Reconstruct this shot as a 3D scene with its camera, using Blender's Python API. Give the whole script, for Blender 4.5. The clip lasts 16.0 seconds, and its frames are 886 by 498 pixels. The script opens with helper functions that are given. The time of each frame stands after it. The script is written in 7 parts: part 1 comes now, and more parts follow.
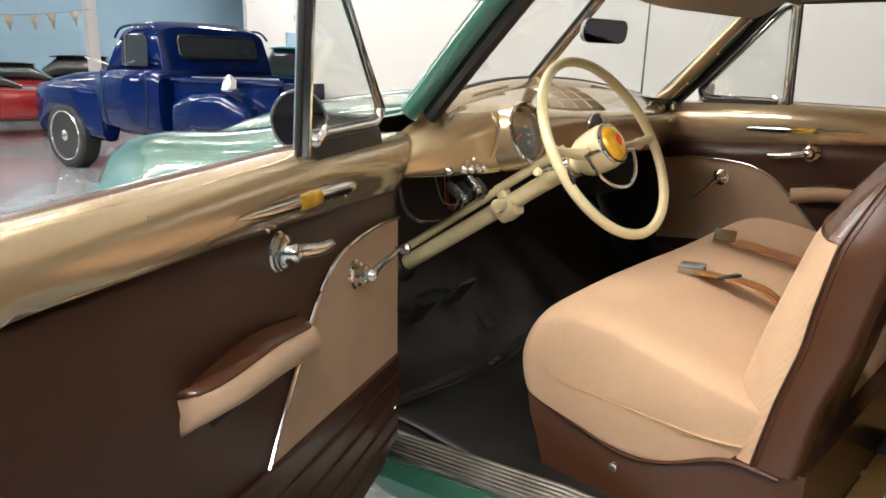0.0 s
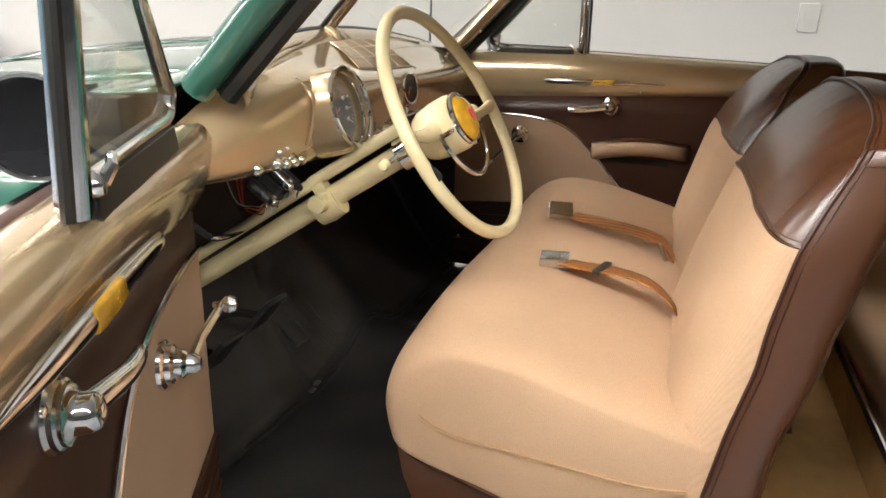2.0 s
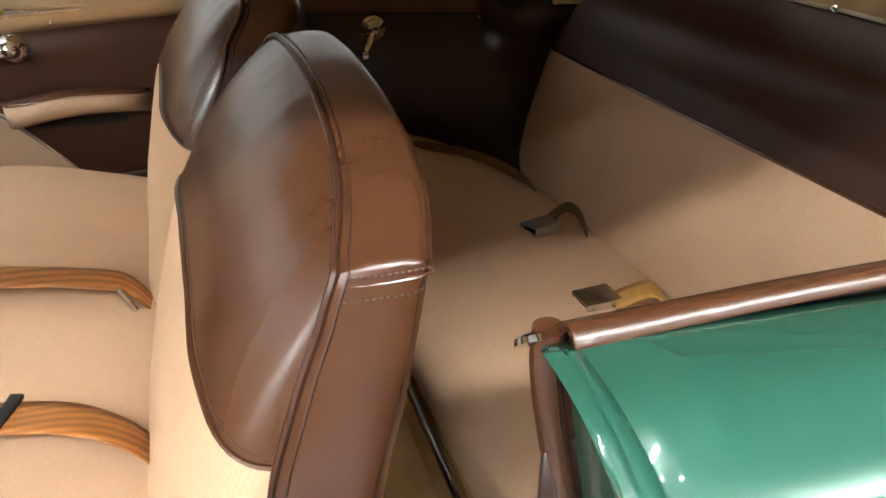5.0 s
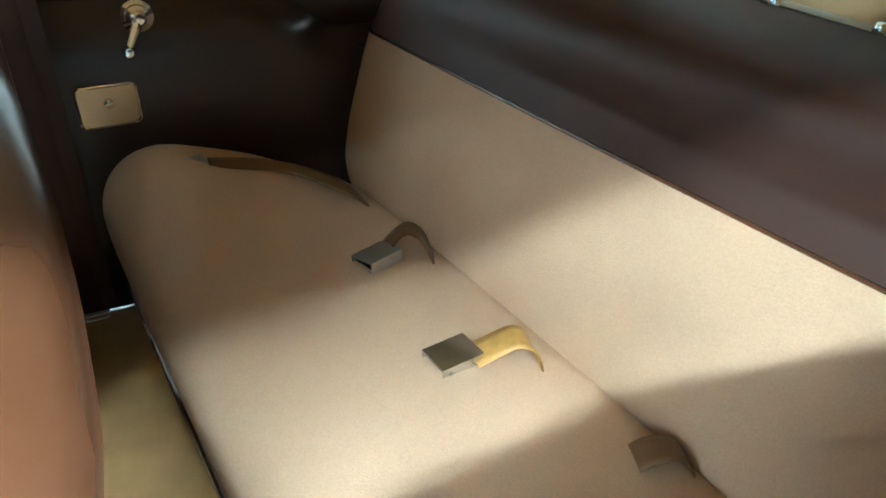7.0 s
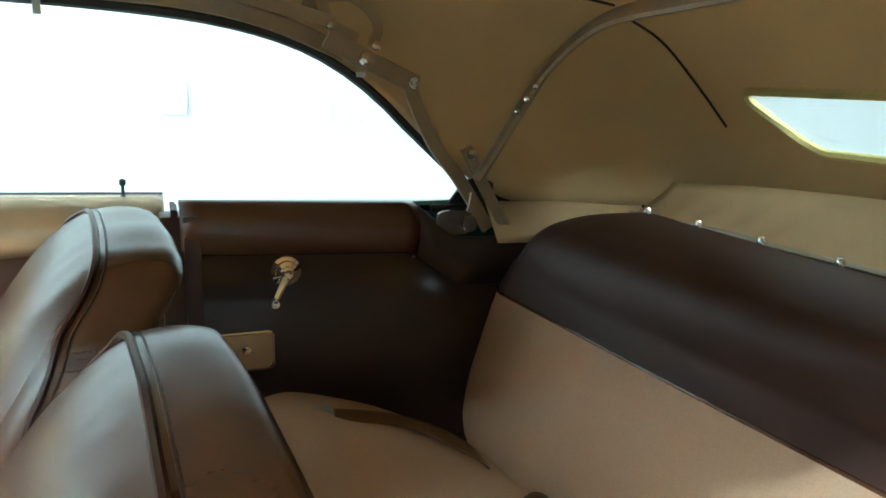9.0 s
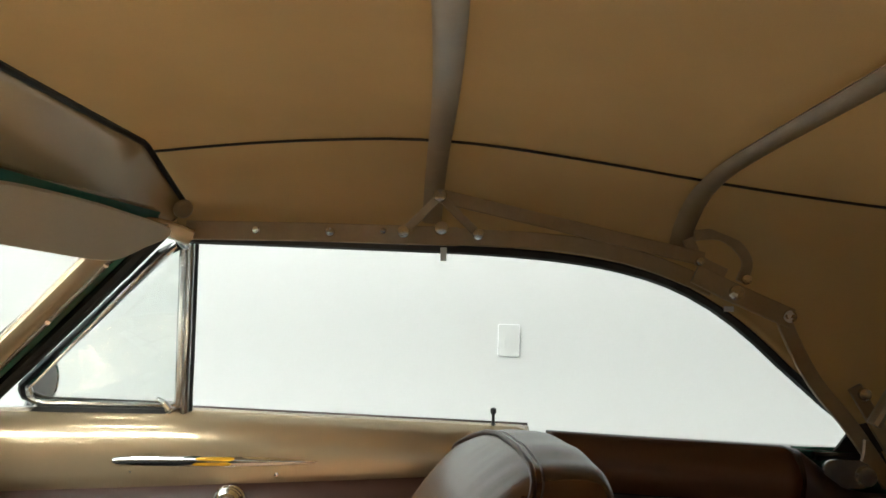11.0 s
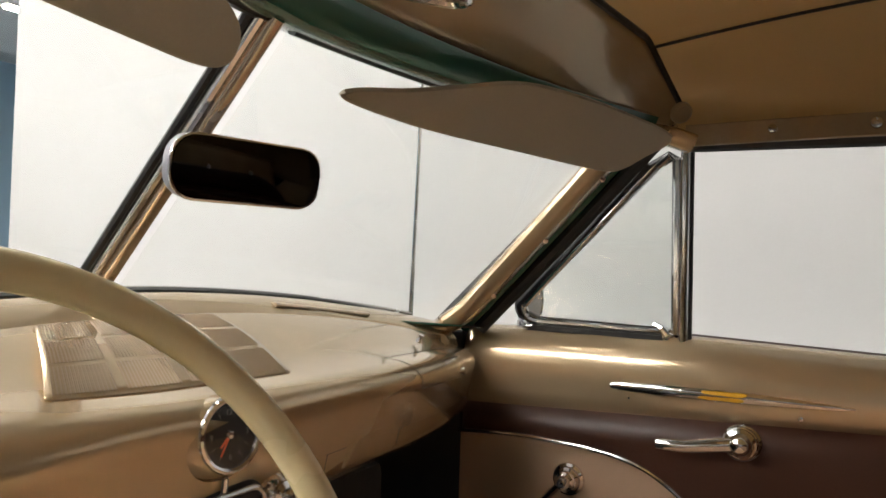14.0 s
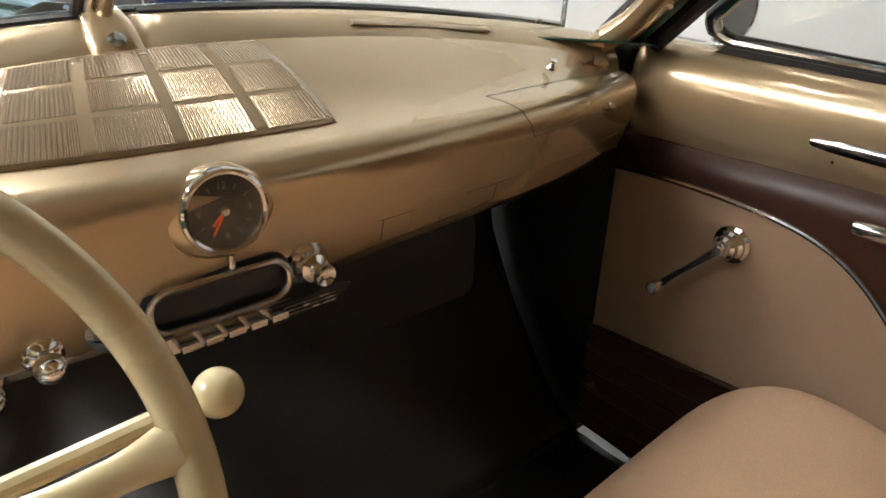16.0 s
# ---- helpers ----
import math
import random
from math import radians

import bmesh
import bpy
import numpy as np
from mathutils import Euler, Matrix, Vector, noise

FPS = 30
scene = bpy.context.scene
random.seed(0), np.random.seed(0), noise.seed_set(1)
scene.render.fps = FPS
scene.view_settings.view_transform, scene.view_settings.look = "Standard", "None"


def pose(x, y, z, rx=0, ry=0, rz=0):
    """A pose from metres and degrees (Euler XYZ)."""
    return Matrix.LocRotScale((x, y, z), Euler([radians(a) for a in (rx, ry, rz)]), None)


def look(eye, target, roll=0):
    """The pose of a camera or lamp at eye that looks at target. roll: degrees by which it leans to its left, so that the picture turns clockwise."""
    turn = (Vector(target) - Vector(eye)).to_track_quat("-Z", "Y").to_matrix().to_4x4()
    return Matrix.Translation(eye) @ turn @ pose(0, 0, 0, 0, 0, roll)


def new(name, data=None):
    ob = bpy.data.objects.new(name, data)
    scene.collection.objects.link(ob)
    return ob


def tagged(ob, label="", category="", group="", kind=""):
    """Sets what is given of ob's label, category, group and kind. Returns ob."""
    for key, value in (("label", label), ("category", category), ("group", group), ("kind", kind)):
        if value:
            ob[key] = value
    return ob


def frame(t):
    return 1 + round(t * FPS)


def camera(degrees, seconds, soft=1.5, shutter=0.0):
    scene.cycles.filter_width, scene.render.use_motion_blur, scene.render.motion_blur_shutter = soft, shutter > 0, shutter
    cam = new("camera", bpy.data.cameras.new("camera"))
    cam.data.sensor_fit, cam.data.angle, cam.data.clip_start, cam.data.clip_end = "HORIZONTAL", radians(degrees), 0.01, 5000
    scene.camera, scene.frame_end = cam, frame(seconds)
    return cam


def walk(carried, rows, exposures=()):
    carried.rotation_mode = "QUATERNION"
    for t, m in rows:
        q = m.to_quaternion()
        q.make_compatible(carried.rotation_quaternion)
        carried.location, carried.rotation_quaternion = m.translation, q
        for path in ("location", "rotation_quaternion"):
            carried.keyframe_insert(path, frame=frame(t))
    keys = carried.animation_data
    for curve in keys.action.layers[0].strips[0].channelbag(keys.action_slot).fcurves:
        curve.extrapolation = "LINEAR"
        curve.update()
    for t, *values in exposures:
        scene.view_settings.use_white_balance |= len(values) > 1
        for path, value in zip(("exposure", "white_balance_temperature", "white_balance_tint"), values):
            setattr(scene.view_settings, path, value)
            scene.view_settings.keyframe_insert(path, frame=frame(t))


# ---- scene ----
# The camera and its walk ------------------------------------------------
cam = camera(63.4, 16.0, soft=1.6)
PATH = [
    (0.0, (-1.911, -0.142, 1.134), (-0.500, 1.188, 0.645), 1.1),
    (0.5, (-1.824, -0.001, 1.177), (-0.291, 1.182, 0.676), 1.2),
    (1.0, (-1.755, 0.146, 1.200), (-0.115, 1.165, 0.676), 1.4),
    (1.5, (-1.709, 0.246, 1.200), (0.011, 1.096, 0.636), 1.5),
    (2.0, (-1.669, 0.300, 1.164), (0.104, 0.972, 0.528), 1.5),
    (2.5, (-1.623, 0.326, 1.155), (0.176, 0.832, 0.442), 1.7),
    (3.0, (-1.526, 0.318, 1.157), (0.281, 0.671, 0.378), 1.3),
    (3.5, (-1.392, 0.291, 1.171), (0.416, 0.477, 0.338), 0.9),
    (4.0, (-1.272, 0.255, 1.192), (0.522, 0.232, 0.309), 0.1),
    (4.5, (-1.144, 0.209, 1.227), (0.614, -0.048, 0.307), 0.3),
    (5.0, (-1.012, 0.155, 1.254), (0.672, -0.310, 0.280), 0.1),
    (7.5, (-0.702, 0.004, 1.220), (0.778, -0.884, 0.210), 2.0),
    (8.0, (-0.675, 0.017, 1.229), (0.888, -0.890, 0.371), 2.1),
    (8.5, (-0.667, 0.066, 1.238), (1.005, -0.809, 0.574), 2.2),
    (9.0, (-0.665, 0.096, 1.250), (1.133, -0.657, 0.801), 1.9),
    (9.5, (-0.658, 0.119, 1.253), (1.239, -0.464, 1.002), 2.0),
    (10.0, (-0.655, 0.154, 1.237), (1.306, -0.229, 1.161), 2.0),
    (12.5, (-0.595, 0.355, 1.203), (1.282, 0.911, 1.611), 1.1),
    (13.0, (-0.555, 0.380, 1.191), (1.270, 1.112, 1.555), 1.4),
    (13.5, (-0.537, 0.408, 1.183), (1.233, 1.310, 1.415), 1.7),
    (14.0, (-0.539, 0.460, 1.165), (1.176, 1.489, 1.190), 2.0),
    (14.5, (-0.495, 0.480, 1.167), (1.140, 1.610, 0.939), 2.0),
    (15.0, (-0.395, 0.454, 1.210), (1.101, 1.680, 0.703), 2.1),
    (15.5, (-0.298, 0.458, 1.220), (1.037, 1.759, 0.495), 2.1),
    (16.0, (-0.232, 0.464, 1.233), (0.920, 1.831, 0.337), 2.1),
]
EXPOSURES = [(0.0, 0.11, 6540, 9), (3.5, 0.16, 6520, 10), (5.0, 0.6, 6200, 6), (7.5, 1.82, 4550, -20), (9.0, 1.48, 4900, -16), (10.0, 1.06, 5450, -10), (12.5, 0.20, 6450, 9), (13.5, 0.12, 6450, 10), (14.0, 0.02, 6400, 10), (16.0, 0.22, 6300, 8)]
walk(cam, [(t, look(eye, target, roll)) for t, eye, target, roll in PATH], EXPOSURES)

# World: a closed hall, so only a faint even sky outside its roof ----------
world = bpy.data.worlds.new("world")
scene.world = world
world.use_nodes = True
world.node_tree.nodes["Background"].inputs[0].default_value = (0.75, 0.85, 1.0, 1)
world.node_tree.nodes["Background"].inputs[1].default_value = 0.35


# Materials ------------------------------------------------------------------
def node(nt, kind, **inputs):
    n = nt.nodes.new(kind)
    for k, v in inputs.items():
        n.inputs[k.replace("_", " ")].default_value = v
    return n


def material(name, color, rough=0.5, metal=0.0, coat=0.0, grain=0.12, scale=60.0, bump=0.0, bump_scale=None,
             stains=0.10, stain_scale=4.0, lines=None, rough_var=0.1, spec=0.5):
    """Principled material with colour variation at two scales, roughness wear and fine relief.
    lines: (axis, per metre, depth, darkening) for woven ribs."""
    m = bpy.data.materials.new(name)
    m.use_nodes = True
    nt = m.node_tree
    b = nt.nodes["Principled BSDF"]
    b.inputs["Metallic"].default_value = metal
    b.inputs["Coat Weight"].default_value = coat
    b.inputs["Coat Roughness"].default_value = 0.06
    b.inputs["Specular IOR Level"].default_value = spec
    tc = nt.nodes.new("ShaderNodeTexCoord")
    fine = node(nt, "ShaderNodeTexNoise", Scale=scale, Detail=4.0, Roughness=0.6)
    broad = node(nt, "ShaderNodeTexNoise", Scale=stain_scale, Detail=3.0, Roughness=0.55)
    for n in (fine, broad):
        nt.links.new(tc.outputs["Object"], n.inputs["Vector"])
    c = Vector(color)
    mix1 = nt.nodes.new("ShaderNodeMix")
    mix1.data_type = "RGBA"
    mix1.inputs[6].default_value = (*(c * (1 - grain)), 1)
    mix1.inputs[7].default_value = (*(min(v * (1 + grain), 1) for v in c), 1)
    nt.links.new(fine.outputs["Fac"], mix1.inputs[0])
    ramp = nt.nodes.new("ShaderNodeMapRange")
    ramp.inputs[1].default_value, ramp.inputs[2].default_value = 0.35, 0.7
    ramp.inputs[3].default_value, ramp.inputs[4].default_value = 1 - stains, 1 + stains * 0.5
    nt.links.new(broad.outputs["Fac"], ramp.inputs[0])
    mul = nt.nodes.new("ShaderNodeMix")
    mul.data_type, mul.blend_type = "RGBA", "MULTIPLY"
    mul.inputs[0].default_value = 1.0
    nt.links.new(mix1.outputs[2], mul.inputs[6])
    nt.links.new(ramp.outputs[0], mul.inputs[7])
    last = mul.outputs[2]
    height = fine.outputs["Fac"]
    if bump_scale:
        vor = node(nt, "ShaderNodeTexVoronoi", Scale=bump_scale)
        nt.links.new(tc.outputs["Object"], vor.inputs["Vector"])
        height = vor.outputs["Distance"]
    if lines:
        axis, per, depth, dark = lines
        sep = nt.nodes.new("ShaderNodeSeparateXYZ")
        nt.links.new(tc.outputs["Object"], sep.inputs[0])
        mm = nt.nodes.new("ShaderNodeMath")
        mm.operation = "MULTIPLY"
        mm.inputs[1].default_value = per * 2 * math.pi
        nt.links.new(sep.outputs["XYZ".index(axis)], mm.inputs[0])
        sn = nt.nodes.new("ShaderNodeMath")
        sn.operation = "SINE"
        nt.links.new(mm.outputs[0], sn.inputs[0])
        mr = nt.nodes.new("ShaderNodeMapRange")
        mr.inputs[1].default_value, mr.inputs[2].default_value = -1, 1
        mr.inputs[3].default_value, mr.inputs[4].default_value = 1 - dark, 1
        nt.links.new(sn.outputs[0], mr.inputs[0])
        m2 = nt.nodes.new("ShaderNodeMix")
        m2.data_type, m2.blend_type = "RGBA", "MULTIPLY"
        m2.inputs[0].default_value = 1.0
        nt.links.new(last, m2.inputs[6])
        nt.links.new(mr.outputs[0], m2.inputs[7])
        last = m2.outputs[2]
        height = mr.outputs[0]
        bump = depth
    nt.links.new(last, b.inputs["Base Color"])
    rr = nt.nodes.new("ShaderNodeMapRange")
    rr.inputs[1].default_value, rr.inputs[2].default_value = 0.3, 0.7
    rr.inputs[3].default_value, rr.inputs[4].default_value = max(rough - rough_var * rough, 0.02), min(rough + rough_var * rough, 1)
    nt.links.new(broad.outputs["Fac"], rr.inputs[0])
    nt.links.new(rr.outputs[0], b.inputs["Roughness"])
    if bump:
        bp = node(nt, "ShaderNodeBump", Strength=min(bump, 1.0), Distance=0.002)
        nt.links.new(height, bp.inputs["Height"])
        nt.links.new(bp.outputs[0], b.inputs["Normal"])
    return m


def glow(name, color, strength):
    m = bpy.data.materials.new(name)
    m.use_nodes = True
    b = m.node_tree.nodes["Principled BSDF"]
    b.inputs["Base Color"].default_value = (0.8, 0.8, 0.8, 1)
    b.inputs["Emission Color"].default_value = (*color, 1)
    b.inputs["Emission Strength"].default_value = strength
    return m


def clear_glass(name, tint, gloss=1.0):
    """A thin pane: clear, with a Fresnel reflection."""
    m = bpy.data.materials.new(name)
    m.use_nodes = True
    nt = m.node_tree
    nt.nodes.remove(nt.nodes["Principled BSDF"])
    out = nt.nodes["Material Output"]
    tr = node(nt, "ShaderNodeBsdfTransparent", Color=(*tint, 1))
    gl = node(nt, "ShaderNodeBsdfGlossy", Roughness=0.02)
    lw = node(nt, "ShaderNodeLayerWeight", Blend=0.5)
    p5 = nt.nodes.new("ShaderNodeMath")
    p5.operation = "POWER"
    p5.inputs[1].default_value = 5.0
    mx = nt.nodes.new("ShaderNodeMixShader")
    k = nt.nodes.new("ShaderNodeMath")
    k.operation = "MULTIPLY_ADD"
    k.inputs[1].default_value = 0.7 * gloss
    k.inputs[2].default_value = 0.075 * gloss
    nt.links.new(lw.outputs["Facing"], p5.inputs[0])
    nt.links.new(p5.outputs[0], k.inputs[0])
    nt.links.new(k.outputs[0], mx.inputs[0])
    nt.links.new(tr.outputs[0], mx.inputs[1])
    nt.links.new(gl.outputs[0], mx.inputs[2])
    nt.links.new(mx.outputs[0], out.inputs[0])
    return m


GOLD = material("bronze_gold_paint", (0.57, 0.43, 0.262), 0.21, 0.62, 1.0, 0.05, 900, stains=0.015, stain_scale=3, rough_var=0.0)
# darker tan that paints the shade inside the grille slits
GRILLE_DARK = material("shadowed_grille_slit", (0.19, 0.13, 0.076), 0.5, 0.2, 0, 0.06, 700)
HEADER = material("olive_bronze_header_paint", (0.54, 0.42, 0.265), 0.18, 0.45, 1.0, 0.05, 500, stains=0.03, stain_scale=8, rough_var=0.0)
BROWN = material("dark_brown_vinyl", (0.046, 0.018, 0.0105), 0.38, 0, 0, 0.15, 300, 0.06, None, 0.05, 5, rough_var=0.0, spec=0.32)
BROWN_SEAT = material("seat_brown_vinyl", (0.068, 0.0255, 0.0115), 0.27, 0, 0.0, 0.10, 34, 0.10, None, 0.03, 6, rough_var=0.0, spec=0.75)
BROWN_REAR = material("rear_brown_vinyl", (0.046, 0.021, 0.015), 0.50, 0, 0.0, 0.10, 30, 0.06, None, 0.03, 6, rough_var=0.0, spec=0.40)
# smoother copy of the brown trim vinyl, darkened for the shade at the rear sides
QUARTER = material("smooth_shaded_brown_vinyl", (0.027, 0.0125, 0.009), 0.34, 0, 0, 0.12, 300, 0.05, None, 0.05, 5, rough_var=0.0, spec=0.55)
CLOTH = material("tan_ribbed_cloth", (0.52, 0.350, 0.225), 0.85, 0, 0, 0.18, 330, 0.42, None, 0.06, 5, spec=0.25)
CLOTH_CUSHION = material("tan_ribbed_cushion_cloth", (0.52, 0.350, 0.225), 0.85, 0, 0, 0.14, 330, stains=0.06, stain_scale=5, lines=("Y", 330, 0.30, 0.07), spec=0.25)
CLOTH_BACK = material("tan_ribbed_backrest_cloth", (0.52, 0.350, 0.225), 0.85, 0, 0, 0.14, 330, stains=0.06, stain_scale=5, lines=("X", 330, 0.30, 0.07), spec=0.25)
CLOTH_DOOR = material("beige_ribbed_door_cloth", (0.42, 0.29, 0.195), 0.85, 0, 0, 0.08, 500, stains=0.08, stain_scale=5, lines=("Z", 330, 0.15, 0.08), spec=0.25)
GREEN = material("green_car_paint", (0.024, 0.105, 0.074), 0.24, 0.15, 1.0, 0.04, 800, stains=0.0, rough_var=0.0)
CREAM = material("cream_plastic", (0.66, 0.57, 0.34), 0.25, 0, 0.5, 0.04, 120, stains=0.08, stain_scale=9)
CHROME = material("chrome", (0.82, 0.82, 0.82), 0.09, 1.0, 0, 0.03, 200, stains=0.05, rough_var=0.5)
DULL_CHROME = material("worn_chrome", (0.60, 0.59, 0.57), 0.22, 1.0, 0, 0.15, 150, stains=0.2, stain_scale=30, rough_var=0.4)
ALU = material("ribbed_aluminium", (0.55, 0.54, 0.50), 0.38, 1.0, 0, 0.15, 120, 0.1, None, 0.25, 14)
BLACK = material("black_rubber", (0.022, 0.021, 0.020), 0.36, 0, 0, 0.3, 90, 0.3, None, 0.35, 6)
SEAL = material("black_window_rubber", (0.010, 0.010, 0.010), 0.45, 0, 0, 0.2, 200)
DARK = material("dark_underside", (0.008, 0.008, 0.008), 0.8, 0, 0, 0.2, 40)
CARPET = material("tan_carpet", (0.522, 0.317, 0.125), 0.95, 0, 0, 0.35, 700, 0.8, None, 0.2, 9)
CANVAS = material("tan_canvas_lining", (0.54, 0.39, 0.205), 0.9, 0, 0, 0.10, 600, 0.25, None, 0.12, 3, spec=0.2)
BOW = material("tan_painted_steel", (0.34, 0.262, 0.17), 0.36, 0.2, 0, 0.1, 200, 0.05, None, 0.15, 12)
VISOR = material("pale_visor_board", (0.40, 0.36, 0.27), 0.6, 0, 0, 0.06, 300, 0.12, None, 0.06, 4)
AMBER = material("amber_plastic", (0.72, 0.40, 0.03), 0.25, 0.2, 0.4, 0.2, 40, stains=0.2, stain_scale=30)
BELT = material("copper_seat_belt_webbing", (0.43, 0.165, 0.038), 0.38, 0.1, 0, 0.1, 300, 0.3, None, 0.12, 20, lines=("X", 72, 0.6, 0.42))
BELT_GOLD = material("gold_seat_belt_webbing", (0.46, 0.25, 0.06), 0.35, 0.1, 0, 0.2, 120, 0.3, None, 0.2, 30)
BELT_REAR = material("brown_gold_seat_belt_webbing", (0.13, 0.065, 0.02), 0.4, 0.1, 0, 0.1, 300, 0.3, None, 0.12, 20)
THREAD = material("brown_thread", (0.075, 0.036, 0.018), 0.7, 0, 0, 0.1, 200)
STEEL = material("brushed_buckle_steel", (0.66, 0.67, 0.67), 0.24, 1.0, 0, 0.06, 300, stains=0.1, stain_scale=20)
# chrome whose brown reflection is put into the base colour
BROWN_CHROME = material("brown_tinted_chrome_bar", (0.52, 0.42, 0.32), 0.14, 1.0, 0, 0.1, 150, stains=0.1, rough_var=0.0)
GUN = material("dark_buckle_metal", (0.38, 0.37, 0.36), 0.38, 0.9, 0, 0.1, 200)
DIAL = material("dark_dial", (0.007, 0.007, 0.008), 0.4, 0, 0, 0.1, 50)
DIAL_GREY = material("grey_dial", (0.045, 0.047, 0.05), 0.35, 0, 0.3, 0.1, 50)
WHITE_MARK = material("pale_dial_marking", (0.6, 0.6, 0.5), 0.6, 0, 0, 0.05, 50)
DIM_MARK = material("worn_dial_marking", (0.20, 0.19, 0.16), 0.6, 0, 0, 0.05, 50)
RED = material("red_plastic", (0.55, 0.02, 0.015), 0.35, 0, 0.3, 0.05, 50)
ORANGE = material("orange_needle", (0.85, 0.12, 0.03), 0.5, 0, 0, 0.05, 50)
GLASS = clear_glass("clear_window_glass", (0.95, 0.97, 0.96))
GLASS_DIAL = clear_glass("dial_glass", (0.97, 0.97, 0.97), 0.7)
MIRROR_TINT = material("tinted_mirror_glass", (0.11, 0.11, 0.12), 0.02, 1.0, 0, 0.01, 10, stains=0.02)
MIRROR_BACK = material("grey_mirror_back", (0.20, 0.19, 0.21), 0.4, 0.4, 0, 0.05, 60)
WALL = material("white_painted_wall", (0.50, 0.495, 0.485), 0.7, 0, 0, 0.02, 90, 0.06, None, 0.03, 0.6)
WALL_BLUE = material("pale_blue_far_wall", (0.30, 0.45, 0.58), 0.7, 0, 0, 0.04, 20, 0.05, None, 0.08, 0.5)
WALL_GREY = material("grey_far_wall", (0.76, 0.76, 0.76), 0.7, 0, 0, 0.04, 20, 0.05, None, 0.08, 0.5)
FLOOR = material("polished_grey_concrete", (0.235, 0.245, 0.265), 0.2, 0, 0.3, 0.15, 30, 0.03, None, 0.25, 1.2)
# dim grey for the unseen walls, so less light bounces into the cabin
WALL_DIM = material("dim_grey_hall_wall", (0.36, 0.36, 0.37), 0.8, 0, 0, 0.05, 20, 0.05, None, 0.08, 0.5)
CEIL = material("white_ceiling", (0.75, 0.75, 0.74), 0.8, 0, 0, 0.04, 12, 0.05, None, 0.05, 0.5)
BLUE = material("deep_blue_car_paint", (0.001, 0.008, 0.055), 0.07, 0.0, 0.15, 0.03, 300, stains=0.02, rough_var=0.0, spec=0.30)
REDCAR = material("red_car_paint", (0.26, 0.010, 0.012), 0.2, 0.1, 1.0, 0.05, 300)
TEAL = material("turquoise_car_paint", (0.02, 0.36, 0.44), 0.2, 0.1, 1.0, 0.05, 300)
BLACKCAR = material("black_car_paint", (0.008, 0.008, 0.010), 0.2, 0, 1.0, 0.05, 300)
WHITECAR = material("cream_car_paint", (0.62, 0.58, 0.50), 0.25, 0, 1.0, 0.05, 300)
TYRE = material("tyre_rubber", (0.015, 0.015, 0.015), 0.75, 0, 0, 0.2, 80, 0.2)
DARKGLASS = material("dark_car_glass", (0.022, 0.028, 0.032), 0.05, 0, 0.5, 0.05, 20)
LAMP = glow("lit_tube", (1.0, 0.95, 0.88), 120.0)


def let_light_through(m, share, color):
    """Woven canvas: part of the light that falls on one side comes out of the other."""
    nt = m.node_tree
    b, out = nt.nodes["Principled BSDF"], nt.nodes["Material Output"]
    tr = node(nt, "ShaderNodeBsdfTranslucent", Color=(*color, 1))
    mx = nt.nodes.new("ShaderNodeMixShader")
    mx.inputs[0].default_value = share
    nt.links.new(b.outputs[0], mx.inputs[1])
    nt.links.new(tr.outputs[0], mx.inputs[2])
    nt.links.new(mx.outputs[0], out.inputs[0])


let_light_through(CANVAS, 0.30, (0.62, 0.46, 0.26))
DAYWIN = glow("daylight_pane", (0.75, 0.88, 1.0), 3.0)


# Mesh helpers ------------------------------------------------------------------
def lerp(a, b, t):
    return a + (b - a) * t


def interp(x, pairs):
    """Piecewise linear value at x through sorted (x, value) pairs."""
    if x <= pairs[0][0]:
        return pairs[0][1]
    for (a, va), (b, vb) in zip(pairs, pairs[1:]):
        if x <= b:
            return va + (vb - va) * (x - a) / (b - a)
    return pairs[-1][1]


def smooth(x, pairs):
    """Softened interp: averages over a small window."""
    span = (pairs[-1][0] - pairs[0][0]) * 0.03
    return sum(interp(x + k * span, pairs) for k in (-2, -1, 0, 1, 2)) / 5


def spread(x, pairs, w):
    """interp averaged over a window of half width w."""
    return sum(interp(x + k * w / 3, pairs) * (4 - abs(k)) for k in (-3, -2, -1, 0, 1, 2, 3)) / 16


def spline(pts, n=8, closed=False):
    """Catmull-Rom through pts, n steps a span."""
    P = [Vector(p) for p in pts]
    k = len(P)
    out = []
    for i in range(k if closed else k - 1):
        g = (lambda j: P[j % k]) if closed else (lambda j: P[min(max(j, 0), k - 1)])
        a, b, c, d = g(i - 1), g(i), g(i + 1), g(i + 2)
        for s in range(n):
            t = s / n
            out.append(0.5 * (2 * b + (c - a) * t + (2 * a - 5 * b + 4 * c - d) * t * t + (3 * b - a - 3 * c + d) * t ** 3))
    if not closed:
        out.append(P[-1])
    return out


def add_grid(bm, rows, wrap=False, cap=False):
    V = [[bm.verts.new(p) for p in r] for r in rows]
    for a, b in zip(V, V[1:]):
        m = len(a)
        for j in range(m if wrap else m - 1):
            try:
                bm.faces.new((a[j], a[(j + 1) % m], b[(j + 1) % m], b[j]))
            except ValueError:
                pass
    if cap:
        for r in (V[0], V[-1]):
            try:
                bm.faces.new(r)
            except ValueError:
                pass
    return V


def grid(rows, wrap=False, cap=False):
    bm = bmesh.new()
    add_grid(bm, rows, wrap, cap)
    return bm


